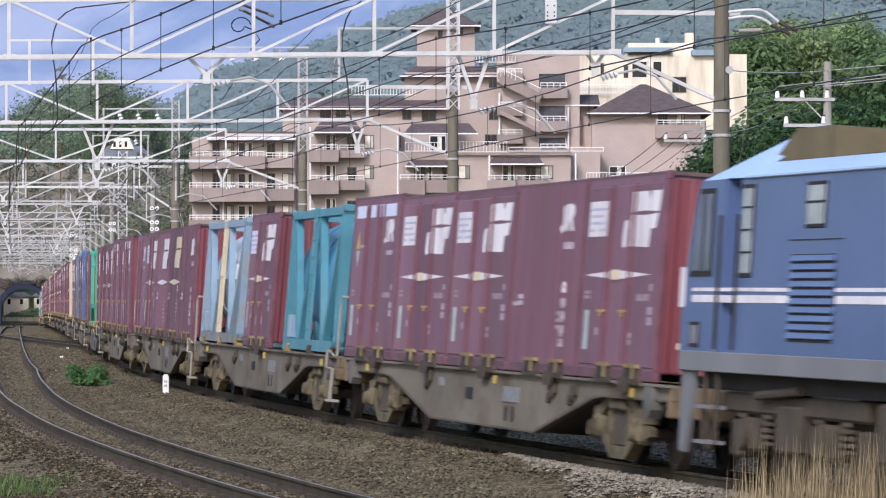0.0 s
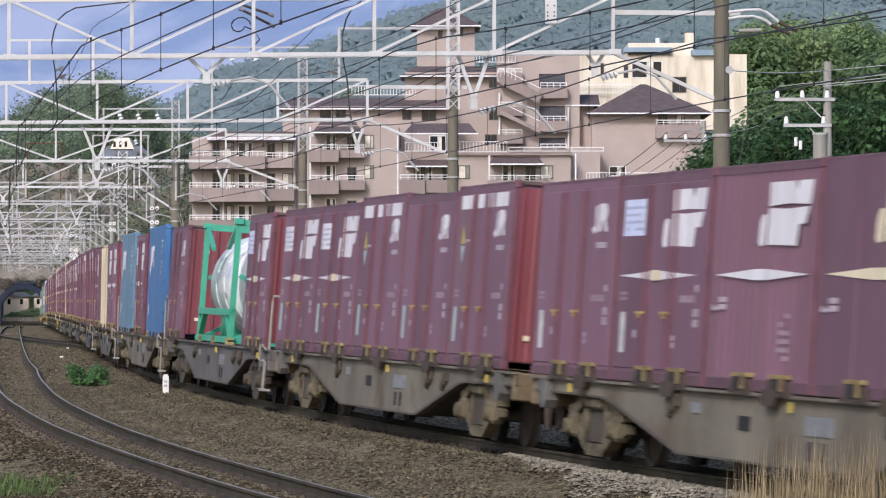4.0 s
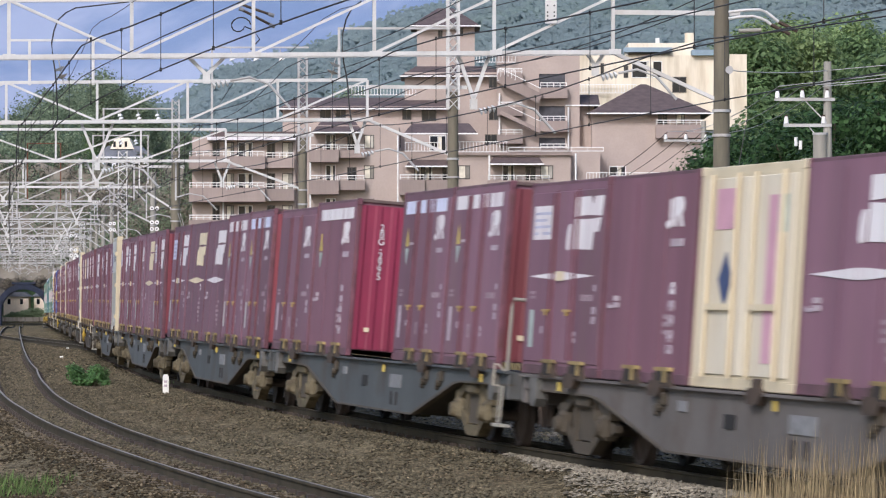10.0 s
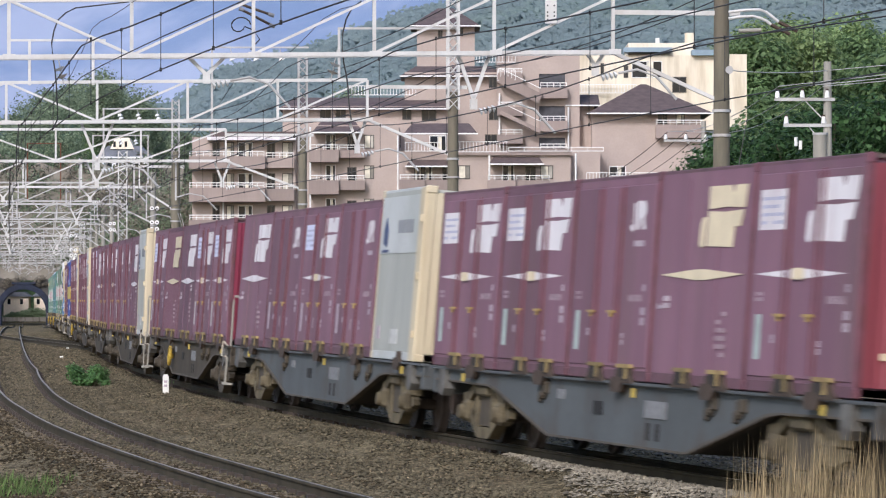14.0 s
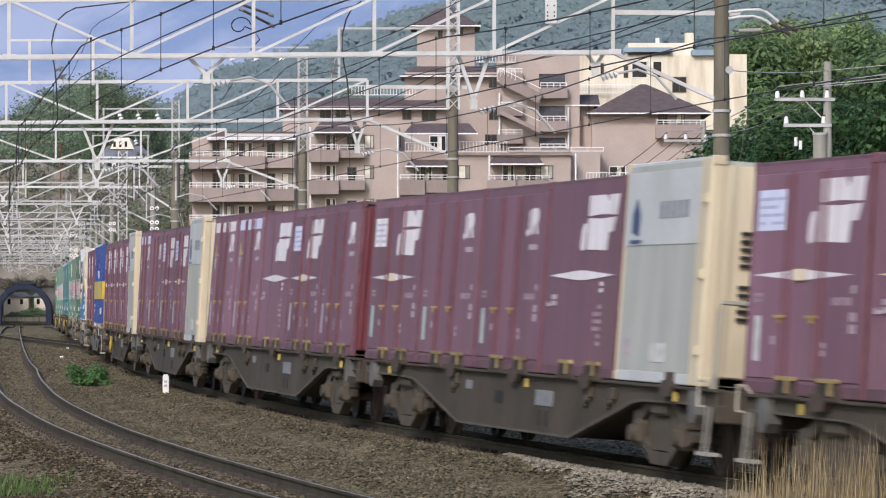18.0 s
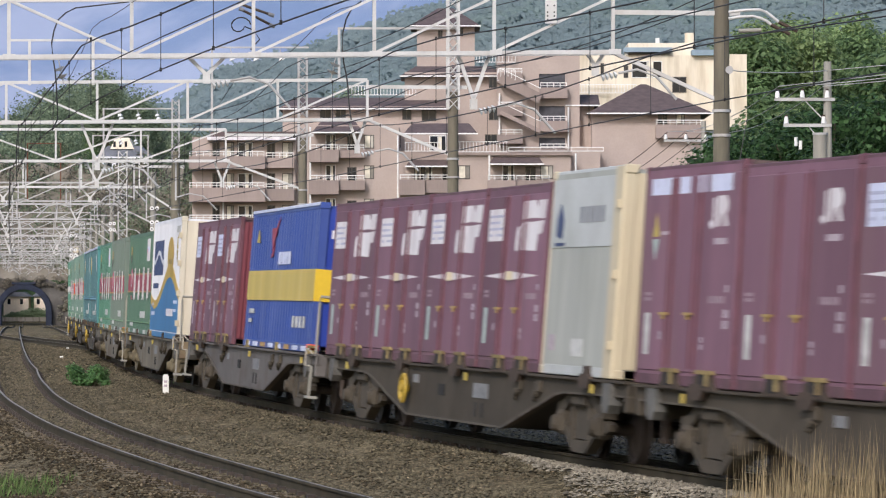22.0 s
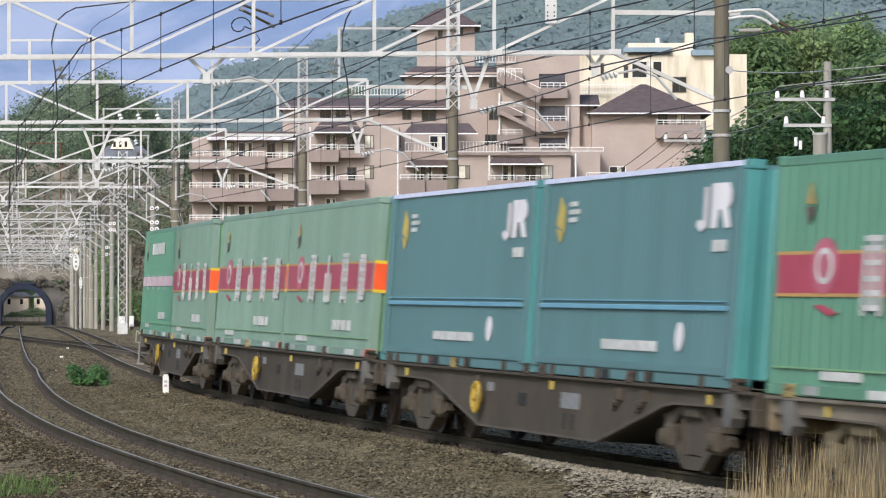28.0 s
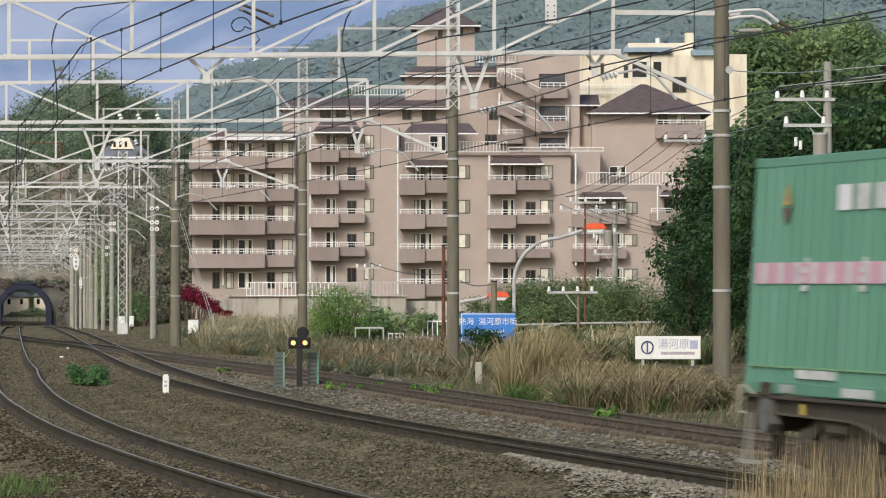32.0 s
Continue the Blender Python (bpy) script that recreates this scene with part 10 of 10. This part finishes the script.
for k in range(3):
    cable("power_line", "dark service line running down from the pole", [(8.95 + 0.7 * k, 169.9, 8.75), (4.6 + 0.75 * k, 186, 6.55)], 0.014, 0.5)
cable("power_line", "bundled line to the flats", [(-4.2, 245, 4.2), (0.4, 215, 3.4), (2.0, 172, 2.7)], 0.02, 0.3)
for k in range(4):
    cable("power_line", "slack line between roadside poles", [(5.5 + 0.65 * k, 199.9, 6.55), (14.0 + k, 190, 4.5)], 0.012, 0.5)
for dx in (0.0, 0.1):
    cable("stay_wire", "steel stay wire of the line pole", [(-11.7 + dx, 188, 5.9), (-9.8 + dx, 187, gz_at(-9.8, 187))], 0.012, 0.0, 2, "grey_steel")
cable("stay_wire", "steel stay wire from the roadside pole", [(8.7, 122, 7.2), (7.4, 121, gz_at(7.4, 121))], 0.012, 0.0, 2)

for y, line in ((90.0, ((-6.61, 8.31), (-7.74, 8.18), (-7.94, 8.08), (-8.11, 7.92), (-8.19, 7.70), (-8.24, 7.44), (-8.22, 7.18), (-8.17, 6.88), (-8.14, 6.58), (-8.12, 6.16), (-8.11, 5.84), (-8.23, 5.60))),
                (90.0, ((-1.72, 8.32), (-1.91, 8.18), (-2.04, 7.94), (-2.11, 7.65), (-2.12, 7.30), (-2.09, 7.03), (-2.04, 6.79), (-2.00, 6.52), (-1.98, 6.16), (-1.93, 5.82))),
                (90.0, tuple((-4.22 + 0.17 * math.cos(a) - 0.01 * k, 7.83 + 0.15 * math.sin(a)) for k, a in enumerate(0.5 * q for q in range(13))) + ((-4.0, 7.72), (-3.86, 7.52), (-4.05, 7.30)))):
    bm = bmesh.new()
    tube(bm, [(a, y - 0.3, b) for a, b in line], 0.016, 6)
    tagged(part("jumper_cable", bm, M["wire"]), "dark looped jumper cable under the portal", "cable", "cables")
for x, z, z2 in ((-4.28, 8.27, 8.03), (-4.26, 8.16, 7.80)):
    t = thing("strain_insulator", "brown rod insulator stretched below the portal", "insulator", "strain insulators", m=Matrix.Translation((x, 89.8, 0)))
    part("rod", rod(bmesh.new(), (0, 0, z), (0.69, 0, z2), 0.028, 8), M["lock_rust"], t)
    part("end_cap", rod(bmesh.new(), (0.60, 0, z2 + 0.03), (0.72, 0, z2 - 0.01), 0.042, 10), M["plate_grey"], t)
    part("end_cap", rod(bmesh.new(), (-0.04, 0, z + 0.015), (0.06, 0, z - 0.02), 0.042, 10), M["plate_grey"], t)
for x, z, k in ((-8.10, 6.93, 1), (-2.28, 7.02, -1)):
    t = thing("disc_string", "two white porcelain discs hanging from the portal", "insulator", "disc strings", m=Matrix.Translation((x, 90.0, z)))
    for q in range(2):
        part("disc", rod(bmesh.new(), (0.05 * q * k, 0, -0.16 * q), (0.05 * q * k + 0.02 * k, 0, -0.16 * q - 0.05), 0.13, 16, 0.05), M["insul"], t)
    part("link", rod(bmesh.new(), (-0.05 * k, 0, 0.30), (0.09 * k, 0, -0.34), 0.014, 6), M["grey_steel"], t)


def wire_gantry(y, xa, xb, z, legs, foot, hung, mat):
    """A light gantry over a portal with bell insulators under its bar."""
    t = thing("wire_gantry", "light steel gantry with hanging insulators over the portal", "gantry", "wire gantries", m=Matrix.Translation((0, y, 0)))
    part("bar", bar(bmesh.new(), (xa, 0, z), (xb, 0, z), 0.06, 0.06), M[mat], t)
    for x in legs:
        part("leg", bar(bmesh.new(), (x, 0, foot), (x, 0, z), 0.075, 0.075), M[mat], t)
    for x in hung:
        n = part("insulator", rod(rod(bmesh.new(), (x, 0, z - 0.22), (x + 0.03, 0, z - 0.32), 0.05, 12, 0.12), (x + 0.04, 0, z - 0.36), (x + 0.08, 0, z - 0.46), 0.05, 12, 0.13), M["insul"], t)
        part("link", rod(bmesh.new(), (x, 0, z), (x + 0.06, 0, z - 0.40), 0.015, 6), M["grey_steel"], n)


wire_gantry(121.3, -12.4, -9.6, 9.43, (-11.77, -9.96), 8.15, (), "white_steel")
wire_gantry(121.3, -3.0, 0.3, 9.77, (-2.96,), 8.28, (), "grey_steel")
wire_gantry(155.3, -8.46, -4.9, 11.25, (-8.42,), 8.2, (-7.75, -6.88, -5.95), "grey_steel")
wire_gantry(188.3, -15.05, -11.9, 10.5, (-15.0,), 8.1, (-14.3, -13.5, -12.65), "grey_steel")
wire_gantry(228.3, -18.8, -15.75, 10.87, (-18.75, -15.8), 8.3, (-17.3, -16.5), "grey_steel")
wire_gantry(270.3, -26.4, -24.2, 12.0, (-26.35, -24.25), 8.3, (), "rust_steel")
# white cantilever tubes on the nearest pole
t = thing("cantilever", "pale curved cantilever tubes on the brown line pole", "cantilever", m=Matrix.Translation((5.95, 90.3, 0)))
for p in ([(0.1, 8.13), (0.45, 8.17), (0.77, 8.18), (0.90, 8.13), (0.99, 8.06), (1.16, 7.92)], [(0.1, 7.99), (0.35, 8.03), (0.62, 8.04), (0.78, 8.0), (0.89, 7.95), (1.0, 7.86)]):
    part("tube", tube(bmesh.new(), [(x, -0.05, z) for x, z in p], 0.032, 8), M["white_steel"], t)
    part("arm_insulator", tube(bmesh.new(), [(p[-1][0], -0.05, p[-1][1]), (p[-1][0] + 0.4, -0.05, p[-1][1] - 0.2)], 0.04, 8), M["lock_rust"], t)
part("bracket", rod(bmesh.new(), (0.3, -0.2, 7.72), (0.78, -0.2, 7.74), 0.045, 10), M["pole_grey"], t)
part("insulator", rod(bmesh.new(), (0.10, -0.32, 6.89), (0.10, -0.22, 6.89), 0.085, 18, 0.06), M["grey_steel"], t)
t = thing("bolted_plate", "white bolted steel plate hanging from the portal", "steel plate", m=Matrix.Translation((2.28, 90.0, 0)))
part("plate", B((-0.12, 0.12, -0.02, 0.02, 7.87, 8.5)), M["white_steel"], t)
for dx in (-0.07, 0.07):
    for dz in (7.95, 8.03, 8.11, 8.25):
        part("bolt", rod(bmesh.new(), (dx, -0.035, dz), (dx, -0.02, dz), 0.018, 8), M["under"], t)


def droppers():
    """Droppers with clamps between messenger and contact wire, near the platform."""
    for of, ph in ((off_left, 0.0), (lambda S: 0.0, 1.6), (off_side, 3.1)):
        for S in np.arange(-95 + ph, 30, 5.0):
            x, y, g, th, ct = along(S, of(S))
            u = (y % 34.0) / 34.0
            z1, z0 = 6.15 + float(g) * 0.5 - 0.35 * 4 * u * (1 - u), 5.1 + float(g) * 0.5
            d = thing("dropper", "thin wire dropper with dark clamps on the overhead line", "dropper", "droppers", m=Matrix.Translation((x, y, 0)))
            part("rod", rod(bmesh.new(), (0, 0, z0), (0, 0, z1), 0.006, 5), M["wire"], d)
            for z in (z0, z1):
                part("clamp", rod(bmesh.new(), (0, 0, z - 0.026), (0, 0, z + 0.026), 0.017, 8), M["black"], d)


droppers()


def disc_insulators(x, y, zs, r=0.15, n=2):
    t = thing("insulator_set", "white porcelain disc insulators on the line pole", "insulator", "insulators", m=Matrix.Translation((x, y, 0)))
    for z in zs:
        for k in range(n):
            xx = (k - (n - 1) / 2) * r * 2.3
            part("disc", rod(rod(bmesh.new(), (xx, -0.25, z), (xx, -0.12, z), r, 18, r * 0.6), (xx, -0.12, z), (xx, 0.0, z), 0.04, 8), M["insul"], t)
            part("disc_hub", rod(bmesh.new(), (xx, -0.28, z), (xx, -0.25, z), r * 0.35, 10), M["under"], t)


disc_insulators(-15.4, 227.7, (6.95, 6.2, 5.85), 0.115)
disc_insulators(-20.9, 269.6, (6.9, 6.5), 0.11)
disc_insulators(-26.0, 300, (6.6, 5.6, 5.2), 0.12)
disc_insulators(-24.3, 310, (5.9, 5.4), 0.12)
for x, y, z, up, wide in ((-29.7, 345, 5.17, 0.72, 0.26), (-29.9, 352, 3.5, 0.5, 0.13)):
    t = thing("signal_back", "white oval back plate of a far signal", "signal", m=Matrix.Translation((x, y, 0)))
    bm = bmesh.new()
    prism(bm, [(wide * math.cos(a), z + up * math.sin(a)) for a in (2 * math.pi * k / 16 for k in range(16))], -0.03, 0.03)
    part("plate", bm, M["sign_white"], t)
    part("post", rod(bmesh.new(), (0, 0.1, gz_at(x, y) - 0.2), (0, 0.1, z + up), 0.07, 8), M["pole_grey"], t)
    for k in range(3):
        part("lens", rod(bmesh.new(), (0, -0.06, z + (k - 1) * up * 0.5), (0, -0.03, z + (k - 1) * up * 0.5), wide * 0.35, 10), M["plate_grey"], t)
    if wide > 0.2:
        part("head_plate", B((-0.2, 0.2, -0.03, 0.03, z + up + 0.02, z + up + 0.5), bevel=0.02), M["cream_box"], t)
for k, (x, y, h, r) in enumerate(((-30.6, 400, 6.5, 0.18), (-33.3, 405, 5.0, 0.2), (-35.4, 425, 7.2, 0.2), (-38.0, 440, 6.0, 0.2), (-28.3, 390, 7.5, 0.16), (-26.4, 360, 6.8, 0.15), (-24.6, 330, 7.6, 0.17))):
    t = thing("far_pole", "slim concrete line pole by the tunnel approach", "line pole", "far line poles", m=Matrix.Translation((x, y, 0)))
    part("shaft", rod(bmesh.new(), (0, 0, gz_at(x, y) - 0.3), (0, 0, h), r, 10, r * 0.8), M["concrete_pole" if k % 3 else "pole_brown"], t)
    part("band", rod(bmesh.new(), (0, 0, h * 0.6), (0, 0, h * 0.6 + 0.08), r * 1.1, 10), M["grey_steel"], t)


def motions():
    times = [0.5 * k for k in range(65)]
    for ob, s, half, local in RIDERS:
        walk(ob, [(t, ride(s + gone(t), half) @ local) for t in times])
    for xw, sets in WHEELSETS.items():
        walk(sets[0], spin_rows(xw))
        for o in sets[1:]:          # all wheelsets turn alike
            o.rotation_mode = "QUATERNION"
            o.animation_data_create()
            o.animation_data.action = sets[0].animation_data.action
            o.animation_data.action_slot = sets[0].animation_data.action_slot


motions()
